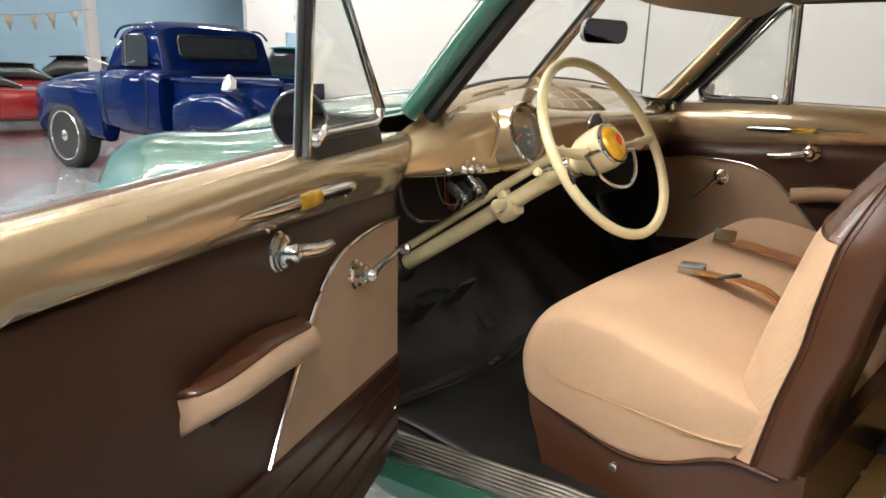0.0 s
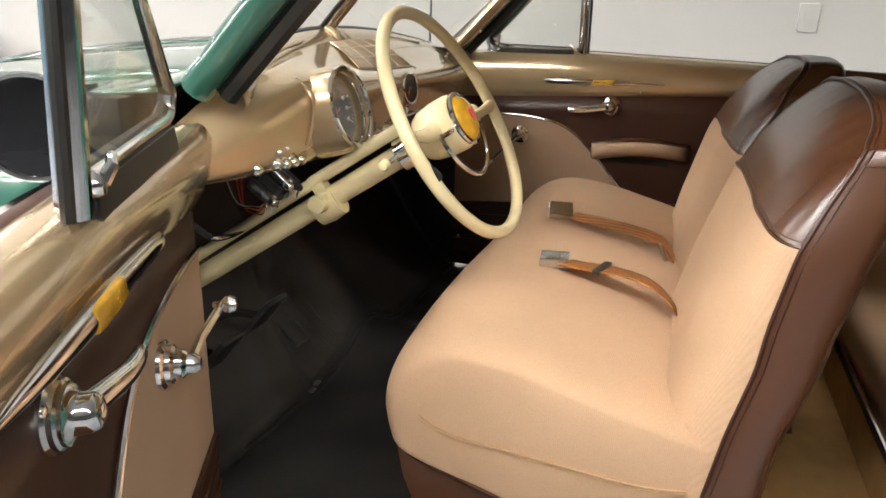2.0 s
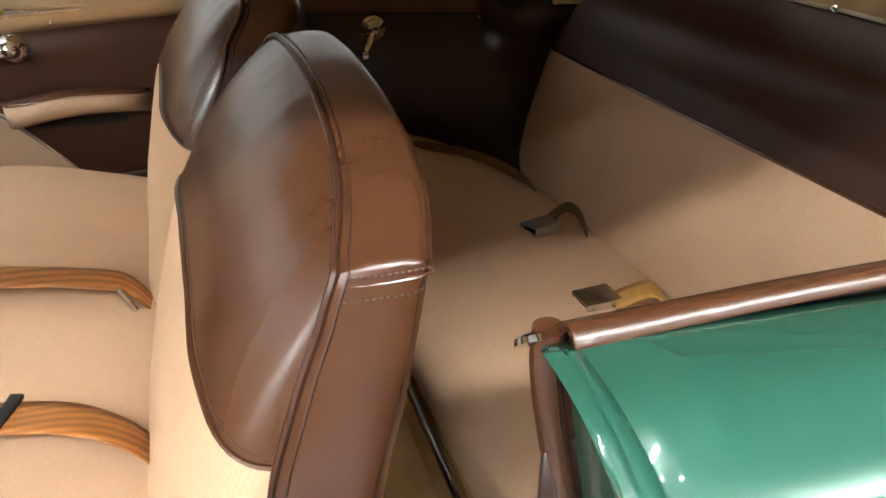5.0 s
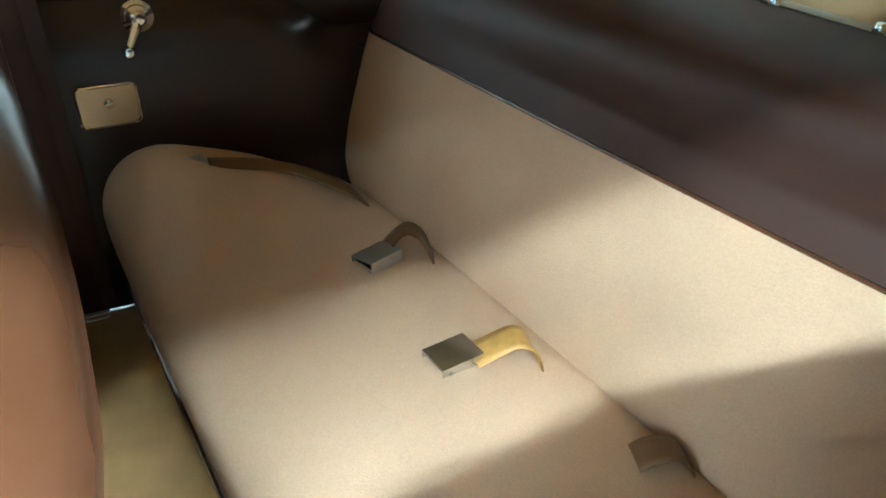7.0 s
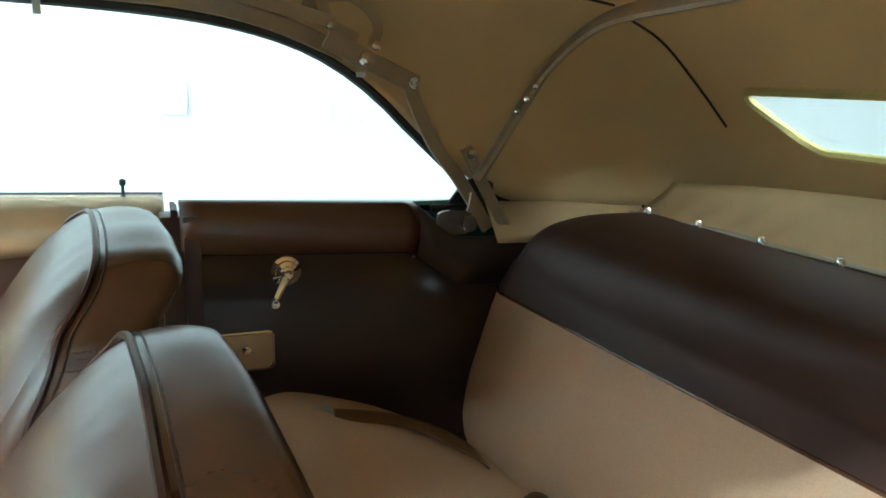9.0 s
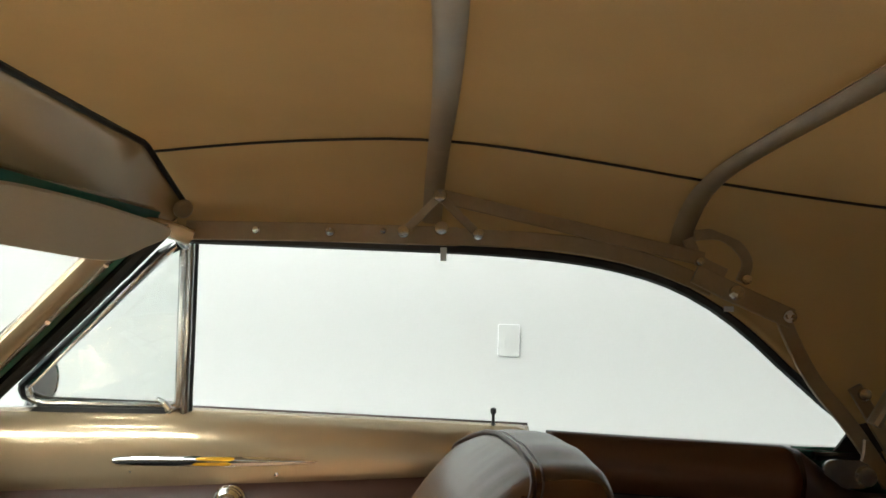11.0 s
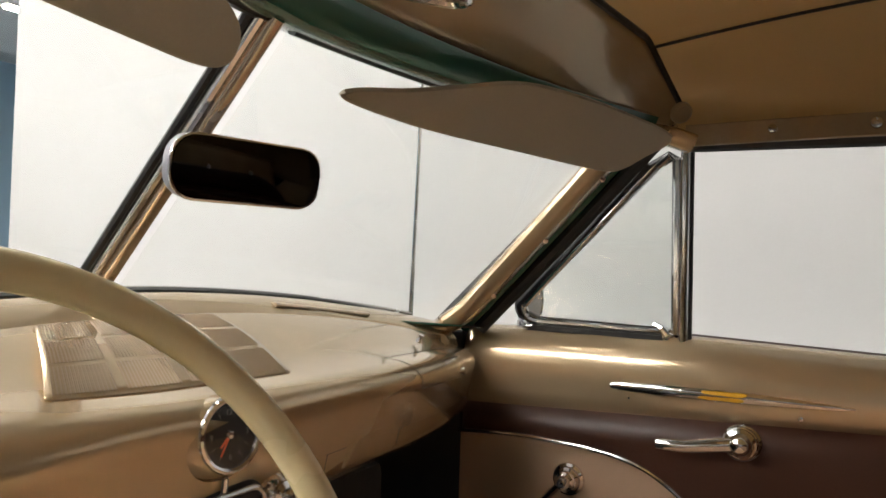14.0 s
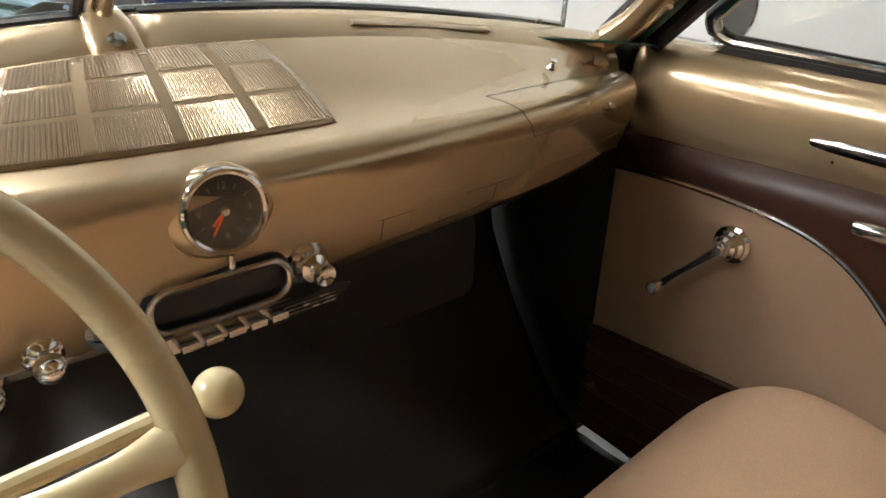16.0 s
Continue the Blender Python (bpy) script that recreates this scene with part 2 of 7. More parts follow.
def tube(bm, pts, r, n=8, closed=False, flat=1.0, up=None):
    """A round (or flattened) bar along pts. r: number or list."""
    P = [Vector(p) for p in pts]
    k = len(P)
    R = r if isinstance(r, (list, tuple)) else [r] * k
    rows = []
    ref = None
    for i in range(k):
        if closed:
            d = P[(i + 1) % k] - P[i - 1]
        else:
            d = P[min(i + 1, k - 1)] - P[max(i - 1, 0)]
        d.normalize()
        if up is not None:
            a = Vector(up)
        elif ref is None:
            a = Vector((0, 0, 1)) if abs(d.z) < 0.9 else Vector((0, 1, 0))
        else:
            a = ref
        side = d.cross(a).normalized()
        a = side.cross(d).normalized()
        ref = a
        rows.append([P[i] + side * (R[i] * math.cos(q)) + a * (R[i] * flat * math.sin(q)) for q in [2 * math.pi * j / n for j in range(n)]])
    if closed:
        rows.append(rows[0])
        V = [[bm.verts.new(p) for p in rw] for rw in rows[:-1]]
        V.append(V[0])
        for a, b in zip(V, V[1:]):
            for j in range(n):
                bm.faces.new((a[j], a[(j + 1) % n], b[(j + 1) % n], b[j]))
    else:
        add_grid(bm, rows, True, True)


def bar(pts, r, n=8, closed=False, flat=1.0, up=None):
    bm = bmesh.new()
    tube(bm, pts, r, n, closed, flat, up)
    return bm


def lathe(bm, prof, m, n=24):
    """prof: (radius, height) along the local z of m."""
    rows = [[m @ Vector((r * math.cos(2 * math.pi * j / n), r * math.sin(2 * math.pi * j / n), h)) for j in range(n)] for r, h in prof]
    add_grid(bm, rows, True, True)


def turned(prof, m, n=24):
    bm = bmesh.new()
    lathe(bm, prof, m, n)
    return bm


def axis(at, way):
    """A pose at a point whose local z looks along way."""
    return Matrix.Translation(at) @ Vector(way).to_track_quat("Z", "Y").to_matrix().to_4x4()


def add_box(bm, c, s, m=None, bevel=0.0, seg=2):
    r = bmesh.ops.create_cube(bm, size=1.0)
    mat = (m or Matrix()) @ Matrix.Translation(c) @ Matrix.Diagonal((*s, 1))
    bmesh.ops.transform(bm, matrix=mat, verts=r["verts"])
    if bevel:
        es = {e for v in r["verts"] for e in v.link_edges}
        bmesh.ops.bevel(bm, geom=list(es), offset=bevel, segments=seg, affect="EDGES", profile=0.6)


def box(c, s, m=None, bevel=0.0, seg=2):
    bm = bmesh.new()
    add_box(bm, c, s, m, bevel, seg)
    return bm


def prism(outline, fn, depth, bevel=0.0):
    """A plate: outline of (a, b), fn(a, b, d) gives the place at depth d; from 0 to depth."""
    bm = bmesh.new()
    lo = [bm.verts.new(fn(a, b, 0)) for a, b in outline]
    hi = [bm.verts.new(fn(a, b, depth)) for a, b in outline]
    k = len(outline)
    f1, f2 = bm.faces.new(lo), bm.faces.new(hi)
    for i in range(k):
        bm.faces.new((lo[i], lo[(i + 1) % k], hi[(i + 1) % k], hi[i]))
    if bevel:
        bmesh.ops.bevel(bm, geom=list(f2.edges), offset=bevel, segments=2, affect="EDGES")
    bmesh.ops.triangulate(bm, faces=[f for f in bm.faces if len(f.verts) > 4])
    return bm


def rounded(w, h, r, n=5):
    """Outline of a rounded rectangle about 0, 0."""
    out = []
    for cx, cy, a0 in ((w / 2 - r, h / 2 - r, 0), (-w / 2 + r, h / 2 - r, 90), (-w / 2 + r, -h / 2 + r, 180), (w / 2 - r, -h / 2 + r, 270)):
        for k in range(n + 1):
            a = radians(a0 + 90 * k / n)
            out.append((cx + r * math.cos(a), cy + r * math.sin(a)))
    return out


def thing(name, at, label, category, group="", kind=""):
    ob = new(name)
    ob.location = at
    ob.empty_display_size = 0.1
    return tagged(ob, label, category, group, kind)


def root_of(ob):
    at = Vector(ob.location)
    while ob.parent:
        ob = ob.parent
        at += ob.location
    return at


def part(name, bm, mat, parent=None, label="", angle=35, thick=0.0):
    """One mesh object, built in world places, under a thing or a part."""
    at = root_of(parent) if parent else Vector((0, 0, 0))
    bmesh.ops.remove_doubles(bm, verts=bm.verts, dist=1e-5)
    bmesh.ops.recalc_face_normals(bm, faces=bm.faces)
    bmesh.ops.translate(bm, verts=bm.verts, vec=-at)
    me = bpy.data.meshes.new(name)
    bm.to_mesh(me)
    bm.free()
    me.polygons.foreach_set("use_smooth", [True] * len(me.polygons))
    me.set_sharp_from_angle(angle=radians(angle))
    me.materials.append(mat)
    ob = new(name, me)
    if parent:
        ob.parent = parent
    if label:
        tagged(ob, label)
    if thick:
        md = ob.modifiers.new("thickness", "SOLIDIFY")
        md.thickness, md.offset = thick, 0.0
    return ob


def single(name, bm, mat, label, category, group="", kind="", angle=35, thick=0.0):
    """A thing that is one mesh."""
    return tagged(part(name, bm, mat, None, "", angle, thick), label, category, group, kind)


# The hall ------------------------------------------------------------------------
WALL_X, WALL_END = 2.28, 5.8
single("floor", box((4, 6, -0.05), (44, 52, 0.1)), FLOOR, "polished grey concrete showroom floor", "floor", kind="structure")
single("wall_side", box((WALL_X + 0.1, (WALL_END - 20) / 2, 2.6), (0.2, WALL_END + 20, 5.2), bevel=0.004), WALL,
       "smooth white painted partition wall beside the car", "wall", kind="structure")
single("wall_far", box((4, 20.6, 3.0), (44, 0.2, 6)), WALL_BLUE, "pale blue end wall of the hall", "wall", kind="structure")
# back and left walls are assumed, kept dim to hold side light down
single("wall_back", box((4, -20.1, 3.0), (44, 0.2, 6)), WALL_DIM, "unseen grey wall behind the camera, dimmed to cut bounce light", "wall", kind="structure")
single("wall_left", box((-18.1, 5, 3.0), (0.2, 50, 6)), WALL_DIM, "unseen grey long wall, dimmed to cut bounce light", "wall", kind="structure")
single("wall_right", box((26.1, 5, 3.0), (0.2, 50, 6)), WALL_GREY, "plain grey wall beyond the partition", "wall", kind="structure")
single("ceiling", box((4, 5, 6.05), (44, 50, 0.1)), CEIL, "white hall ceiling", "ceiling", kind="structure")


def ceiling_light(x, y, along, z=4.5):
    t = thing("ceiling_light", (x, y, z), "long white tube light hung under the ceiling", "ceiling light", "ceiling lights")
    s = (0.3, 2.4, 0.05) if along else (2.4, 0.3, 0.05)
    part("housing", box((x, y, z + 0.03), s, bevel=0.01), CEIL, t)
    s = (0.16, 2.3, 0.04) if along else (2.3, 0.16, 0.04)
    part("tube", box((x, y, z - 0.01), s, bevel=0.015), LAMP, t, "lit white tube")
    part("hanger", bar([(x, y, z + 0.05), (x, y, 6.0)], 0.01, 6), CHROME, t)


for ly in (-3.2, -0.6, 2.0, 4.6, 7.2):
    ceiling_light(-3.1, ly, True, 3.4)
# two assumed tubes over the hood, added to brighten the dash top
for ly in (4.4, 7.6):
    ceiling_light(-0.5, ly, True, 4.7)
for ly in (8.6, 14, 19):
    ceiling_light(-4.2, ly, True)
for ly in (4, 8, 14, 19):
    ceiling_light(-8.5, ly, True, 5.7)
for lx in (6, 12, 18):
    for ly in (11, 17):
        ceiling_light(lx, ly, False)


def spot_light(x, y):
    t = thing("ceiling_spot", (x, y, 5.2), "short white lamp hung from the hall ceiling", "ceiling light", "small ceiling lights")
    part("shade", box((x, y, 5.23), (0.24, 0.50, 0.06), bevel=0.015), CEIL, t)
    part("tube", box((x, y, 5.19), (0.10, 0.40, 0.03), bevel=0.01), LAMP, t, "lit white tube")
    part("hanger", bar([(x, y, 5.25), (x, y, 6.0)], 0.006, 6), CHROME, t)


for lx in (-6.4, -2.0, 0.6):
    for k in range(7):
        spot_light(lx + 0.5 * (k % 2), 3.2 + 2.3 * k)


def outlet(y, z):
    t = thing("wall_outlet", (WALL_X, y, z), "white switch plate on the white wall", "outlet", "wall plates")
    part("plate", prism(rounded(0.082, 0.125, 0.006), lambda a, b, d: (WALL_X - d, y + a, z + b), 0.012, 0.003), WALL, t)
    part("plate_joint", bar([(WALL_X - 0.002, y + a, z + b) for a, b in rounded(0.086, 0.129, 0.007)], 0.0022, 6, True), WALL_GREY, t, "thin shadowed joint round the plate")
    part("rocker", prism(rounded(0.034, 0.068, 0.003), lambda a, b, d: (WALL_X - 0.012 - d, y + a, z + b), 0.006, 0.001), WALL, t)


outlet(-0.02, 1.164)
# The car's body -------------------------------------------------------------------
def belt_z(y):
    return interp(y, [(-1.2, 0.985), (-0.5, 1.0), (0.05, 1.015), (0.75, 1.035), (1.2, 1.035)])


car = thing("convertible_car", (0, 0, 0), "green two-door convertible with tan top raised and driver door open", "car")


def body_side(y0, y1, n, prof):
    """Both flanks between y0 and y1; prof(y) gives (x, z) from the belt down to the sill."""
    for sgn in (-1, 1):
        rows = []
        for i in range(n + 1):
            y = lerp(y0, y1, i / n)
            rows.append([(sgn * x, y, z) for x, z in prof(y)])
        yield sgn, rows


def wheel_cut(y, z, cy):
    """Height of the wheel arch at y."""
    d = abs(y - cy)
    return 0.36 + math.sqrt(max(0.36 ** 2 - d * d, 0)) if d < 0.36 else 0


def quarter_prof(y):
    b = belt_z(y) if y > -1.2 else interp(y, [(-2.3, 0.72), (-2.0, 0.87), (-1.2, 0.985)])
    k = interp(y, [(-2.3, 0.78), (-1.9, 0.93), (-1.2, 1.0), (0, 1.0)])
    pts = [(0.716, b), (0.765, b + 0.004), (0.815, b - 0.010), (0.855, b - 0.045), (0.885, b - 0.11), (0.908, b - 0.23), (0.922, 0.66), (0.920, 0.55), (0.905, 0.42), (0.88, 0.30), (0.85, 0.24)]
    pts = [(p[0], p[1]) for p in spline([(u, v, 0) for u, v in pts], 3)]
    lo = wheel_cut(y, 0, -1.35)
    return [(x * k, max(z, lo)) for x, z in pts]


for sgn, rows in body_side(0.0, -2.25, 45, quarter_prof):
    part("quarter_panel", grid(rows), GREEN, car, "glossy green rear quarter panel", thick=0.003)


def deck(y):
    return interp(y, [(-2.3, 0.55), (-2.22, 0.68), (-2.0, 0.85), (-1.6, 0.96), (-1.22, 0.985)])


rows = []
for i in range(25):
    y = lerp(-1.22, -2.25, i / 24)
    k = interp(y, [(-2.3, 0.78), (-1.9, 0.93), (-1.2, 1.0), (0, 1.0)])
    rows.append([(u * 0.73 * k, y, deck(y) + 0.05 * (1 - u * u)) for u in [j / 12 - 1 for j in range(25)]])
part("deck_lid", grid(rows), GREEN, car, thick=0.003)
part("tail_panel", grid([[(u * 0.60, -2.25 - 0.05 * (1 - u * u), z) for u in [j / 8 - 1 for j in range(17)]] for z in (0.28, 0.45, 0.62, 0.74)]), GREEN, car, thick=0.003)


def fender_rows():
    rows = []
    for i in range(41):
        y = lerp(1.30, 3.0, i / 40)
        hood = smooth(y, [(1.2, 1.065), (1.5, 1.06), (1.9, 1.025), (2.4, 0.965), (2.75, 0.86), (2.95, 0.70), (3.05, 0.55)])
        edge = smooth(y, [(1.2, 1.035), (1.5, 1.02), (1.9, 0.955), (2.4, 0.88), (2.75, 0.78), (3.0, 0.58)])
        crown = smooth(y, [(1.2, 1.02), (1.5, 0.985), (1.9, 0.93), (2.2, 0.905), (2.5, 0.885), (2.75, 0.83), (2.93, 0.70), (3.05, 0.55)])
        k = smooth(y, [(1.2, 1.0), (2.3, 1.0), (2.8, 0.95), (3.05, 0.86)])
        half = [(0.0, hood + 0.012), (0.04, hood + 0.004), (0.15, hood), (0.30, lerp(hood, edge, 0.25)), (0.42, lerp(hood, edge, 0.7)), (0.50, edge - 0.012), (0.55, lerp(edge, crown, 0.45) - 0.012), (0.62, crown - 0.006),
                (0.70, crown), (0.77, crown - 0.018), (0.83, crown - 0.07), (0.872, crown - 0.16), (0.892, 0.68), (0.895, 0.56), (0.885, 0.42), (0.86, 0.30)]
        lo = wheel_cut(y, 0, 2.25)
        rows.append([(x * k, y, max(min(z, 9), lo) if x > 0.8 else z) for x, z in half])
    return rows


fr = fender_rows()
HOOD_N = 6
part("hood", grid([[(-x, y, z) for x, y, z in reversed(r[1:HOOD_N])] + r[:HOOD_N] for r in fr]), GREEN, car, "long glossy green hood", thick=0.003)
for sgn in (-1, 1):
    part("front_fender", grid([[(sgn * x, y, z) for x, y, z in r[HOOD_N - 1:]] for r in fr]), GREEN, car, "glossy green front fender with a raised crown", thick=0.003)
part("hood_strip", bar(spline([(0, y, z + 0.010) for (x, y, z) in [r[0] for r in fr][::4]], 4), 0.010, 8, flat=0.8), CHROME, car, "chrome strip along the hood centre")
part("grille", box((0, 2.98, 0.48), (1.35, 0.06, 0.16), bevel=0.02), CHROME, car)
part("front_bumper", bar(spline([(-0.86, 2.85, 0.44), (-0.6, 3.07, 0.44), (0, 3.12, 0.44), (0.6, 3.07, 0.44), (0.86, 2.85, 0.44)], 6), 0.07, 10, flat=1.2), CHROME, car)
part("rear_bumper", bar(spline([(-0.78, -2.1, 0.42), (-0.55, -2.38, 0.42), (0, -2.42, 0.42), (0.55, -2.38, 0.42), (0.78, -2.1, 0.42)], 6), 0.07, 10, flat=1.2), CHROME, car)
part("cowl", grid([[(x, lerp(1.31, 1.275 - 0.12 * (abs(x) / 0.68) ** 2, k / 3), 1.060 + 0.006 * k - 0.02 * abs(x) - 0.07 * max(abs(x) - 0.25, 0)) for x in [j / 20 * 1.5 - 0.75 for j in range(21)]] for k in range(4)]), GREEN, car, thick=0.004)
for sgn in (-1, 1):
    SILL = [(1.10, 0.812), (0.85, 0.762), (0.60, 0.708), (0.40, 0.690), (0.03, 0.685)]
    rows = [[(sgn * (x + dx), y, z) for dx, z in ((-0.004, 0.20), (-0.004, 0.254), (0.004, 0.260), (0.100, 0.260), (0.106, 0.252))] for y, x in SILL]
    sill = part("sill_plate", grid(rows), ALU, car, "scuffed ribbed aluminium sill plate", thick=0.003)
    for k in range(6):
        part("rib", bar([(sgn * (x + 0.014 + 0.0155 * k), y, 0.2625) for y, x in SILL], 0.0042, 6, flat=0.8), ALU, sill)
    rows = [[(sgn * (x + dx), y, z) for dx, z in ((0.100, 0.252), (0.125, 0.248), (0.150, 0.225), (0.155, 0.19), (0.10, 0.15))] for y, x in SILL]
    part("rocker", grid(rows), GREEN, car, "green rocker under the door opening", thick=0.004)
for wy in (2.25, -1.35):
    for sgn in (-1, 1):
        m = axis((sgn * 0.74, wy, 0.35), (sgn, 0, 0))
        w = part("wheel", turned([(0.21, -0.08), (0.30, -0.085), (0.345, -0.06), (0.352, 0), (0.345, 0.06), (0.30, 0.085), (0.21, 0.08)], m, 40), TYRE, car, "black tyre")
        part("hubcap", turned([(0.0, 0.10), (0.09, 0.098), (0.14, 0.085), (0.205, 0.07), (0.215, 0.055), (0.21, 0.04)], m, 32), CHROME, w)

# Floor pan, firewall, bulkheads
part("floor_pan", box((0, 0.3, 0.205), (1.50, 2.1, 0.03)), DARK, car)
def mat_z(x, y):
    """Rubber mat over the floor and the transmission hump, slightly rumpled."""
    return 0.240 + 0.085 * math.exp(-(x / 0.13) ** 2) * interp(y, [(0.2, 0.3), (1.2, 1.0)]) + 0.0035 * math.sin(9 * x + 5 * y) * math.sin(13 * y - 4 * x) + 0.002 * math.sin(31 * x + 17 * y)


MX = [-0.74 + 1.48 * j / 60 for j in range(61)]
part("floor_mat", grid([[(x, y, mat_z(x, y)) for x in MX] for y in [lerp(0.05, 1.175, k / 30) for k in range(31)]]), BLACK, car, "black rubber front floor mat", angle=60, thick=0.006)
part("mat_lip", bar([(x, 1.160 + 0.03 * x * x, mat_z(x, 1.16) + 0.004) for x in MX], 0.010, 8, flat=0.6, up=(0, 0, 1)), BLACK, car, "raised lip where the mat meets the toe board")


def toe(x, v):
    y = interp(v, [(0, 1.165), (0.12, 1.25), (0.35, 1.38), (0.55, 1.46), (0.75, 1.50), (1, 1.51)])
    z = interp(v, [(0, 0.238), (0.12, 0.29), (0.35, 0.45), (0.55, 0.60), (0.75, 0.80), (1, 1.0)])
    fold = 0.016 * math.exp(-((x + 0.33 - 0.30 * v) / 0.030) ** 2) + 0.010 * math.exp(-((x + 0.60 + 0.25 * v) / 0.05) ** 2) + 0.008 * math.sin(16 * x + 9 * v) * v * (1 - v)
    return Vector((x, y - 0.8 * fold, z + 0.6 * fold + 0.085 * math.exp(-(x / 0.15) ** 2)))


part("toe_board", grid([[toe(x, k / 24) for x in MX] for k in range(25)]), BLACK, car, "creased black rubber toe board and firewall", angle=60, thick=0.006)
ribs = bmesh.new()
for k in range(18):
    x = -0.255 + 0.009 * k
    tube(ribs, [toe(x, v) + Vector((0, -0.002, 0.002)) for v in (0.03, 0.10, 0.18, 0.26)], 0.0022, 5)
part("mat_ribs", ribs, BLACK, car, "fine ribs moulded in the rubber on the hump")
for y, z in ((1.165, 0.262), (1.160, 0.258)):
    part("mat_clip", box((-0.285 - 6 * (1.165 - y), y - 0.012, z + 0.004), (0.022, 0.012, 0.006), bevel=0.002), GUN, car)
for sgn in (-1, 1):
    part("cowl_side", box((sgn * 0.775, 1.36, 0.62), (0.04, 0.36, 0.80), bevel=0.01), SEAL, car)
part("rear_carpet", box((0, 0.03, 0.248), (1.44, 0.26, 0.03), bevel=0.008), CARPET, car, "tan carpet behind the front seat")
part("seat_riser", prism([(-0.70, -0.104), (0.70, -0.026), (0.70, -0.10), (-0.70, -0.18)], lambda a, b, d: (a, b, 0.245 + d), 0.150, 0.006), CARPET, car, "tan carpeted riser under the rear seat")


# Quarter trim on both sides
def quarter_trim(sgn):
    def inner_x(y):
        return interp(y, [(-0.75, 0.652), (-0.56, 0.666), (-0.14, 0.690), (0.05, 0.706)])
    rows, rolls, ends = [], [], []
    for i in range(28):
        y = lerp(0.045 if sgn > 0 else 0.002, -0.72, i / 27)
        top = belt_z(y) - (0.075 * min(max((-0.40 - y) / 0.10, 0), 1))
        x = inner_x(y)
        pr = [(0.026, 0.002), (0.020, 0.009), (0.010, 0.007), (0.000, -0.003), (-0.009, -0.018), (-0.014, -0.038), (-0.010, -0.060), (0.0, -0.09)]
        pr = [(p[0], p[1]) for p in spline([(a, b, 0) for a, b in pr], 4)]
        col = [(x + dx, y, top + dz) for dx, dz in pr] + [(x, y, lerp(top - 0.09, 0.28, k / 6)) for k in range(1, 7)]
        rows.append([(sgn * a, b, c) for a, b, c in col[len(pr) - 1:]])
        (rolls if y > -0.425 else ends).append([(sgn * a, b, c) for a, b, c in col[:len(pr)]])
    ends.insert(0, rolls[-1])
    q = part("quarter_trim", grid(rows), QUARTER, car, "brown vinyl rear side panel, darkened in colour for shade", thick=0.006)
    part("top_roll", grid(rolls), BROWN_SEAT, q, "padded brown vinyl roll along the top", angle=60, thick=0.006)
    part("rear_corner", grid(ends), QUARTER, q, angle=60, thick=0.006)
    for y, z in ((0.02, 1.012), (-0.385, 0.985)):
        part("snap", turned([(0.010, 0), (0.009, 0.004), (0.004, 0.006), (0.0, 0.006)], axis((sgn * (inner_x(y) + 0.006), y, z - 0.002), (-sgn * 0.7, 0, 0.7)), 14), CHROME, q, "chrome snap")
    for y, z in ((-0.40, 0.905), (-0.56, 0.895)):
        part("screw", turned([(0.006, 0), (0.005, 0.003), (0.0, 0.004)], axis((sgn * inner_x(y), y, z), (-sgn, 0, 0)), 12), CHROME, q)
    # window crank, seen pointing into the car
    c = Vector((sgn * inner_x(-0.143), -0.143, 0.888))
    crank = part("window_crank", turned([(0.030, 0), (0.029, 0.006), (0.022, 0.010), (0.021, 0.016), (0.014, 0.020), (0.013, 0.030), (0.009, 0.034), (0.0, 0.035)], axis(c, (-sgn, 0, 0)), 28), CHROME, q, "chrome window crank with stepped base")
    e = c + Vector((-sgn * 0.045, 0.030, -0.050))
    part("arm", bar([c + Vector((-sgn * 0.022, 0, 0)), c + Vector((-sgn * 0.032, 0.010, -0.018)), e], [0.010, 0.008, 0.006], 10), CHROME, crank)
    part("knob", turned([(0.0, -0.012), (0.008, -0.010), (0.011, 0), (0.008, 0.012), (0.0, 0.014)], axis(e, (-sgn, 0, 0)), 16), CHROME, crank)
    # ash receptacle
    y0, z0, xx = -0.063, 0.730, sgn * (inner_x(-0.063) - 0.001)
    a = part("ashtray", prism(rounded(0.102, 0.072, 0.010), lambda s, b, d: (xx - sgn * d, y0 + s, z0 + b), 0.012, 0.004), GOLD, q, "gold-painted ashtray front")
    part("rim", bar([(xx - sgn * 0.006, y0 + s, z0 + b) for s, b in rounded(0.106, 0.076, 0.011)], 0.003, 6, True), CHROME, a)
    part("knob", turned([(0.010, 0), (0.010, 0.006), (0.008, 0.010), (0.004, 0.012), (0.0, 0.012)], axis((xx - sgn * 0.012, y0, z0 + 0.008), (-sgn, 0, 0)), 16), CHROME, a)
    return q


for sgn in (-1, 1):
    quarter_trim(sgn)
part("lock_pillar", prism([(0.69, 1.0), (0.79, 1.0), (0.90, 0.85), (0.90, 0.30), (0.69, 0.30)], lambda a, b, d: (a, 0.040 - d, b), 0.03, 0.003), BROWN, car, "brown covered lock pillar behind the door")
part("pillar_edge", box((0.732, 0.058, 0.64), (0.066, 0.044, 0.72), bevel=0.006), BROWN, car, "brown vinyl edge beside the door gap")
part("corner_tab", prism([(0.700, 1.012), (0.745, 1.020), (0.745, 0.985), (0.700, 0.98)], lambda a, b, d: (a, 0.060 - d, b), 0.012, 0.003), BROWN, car, "folded vinyl corner")


# Door jamb of the open driver door, with lock striker and plunger
def jy(z):
    return -0.03 + 0.2 * (z - 0.85)


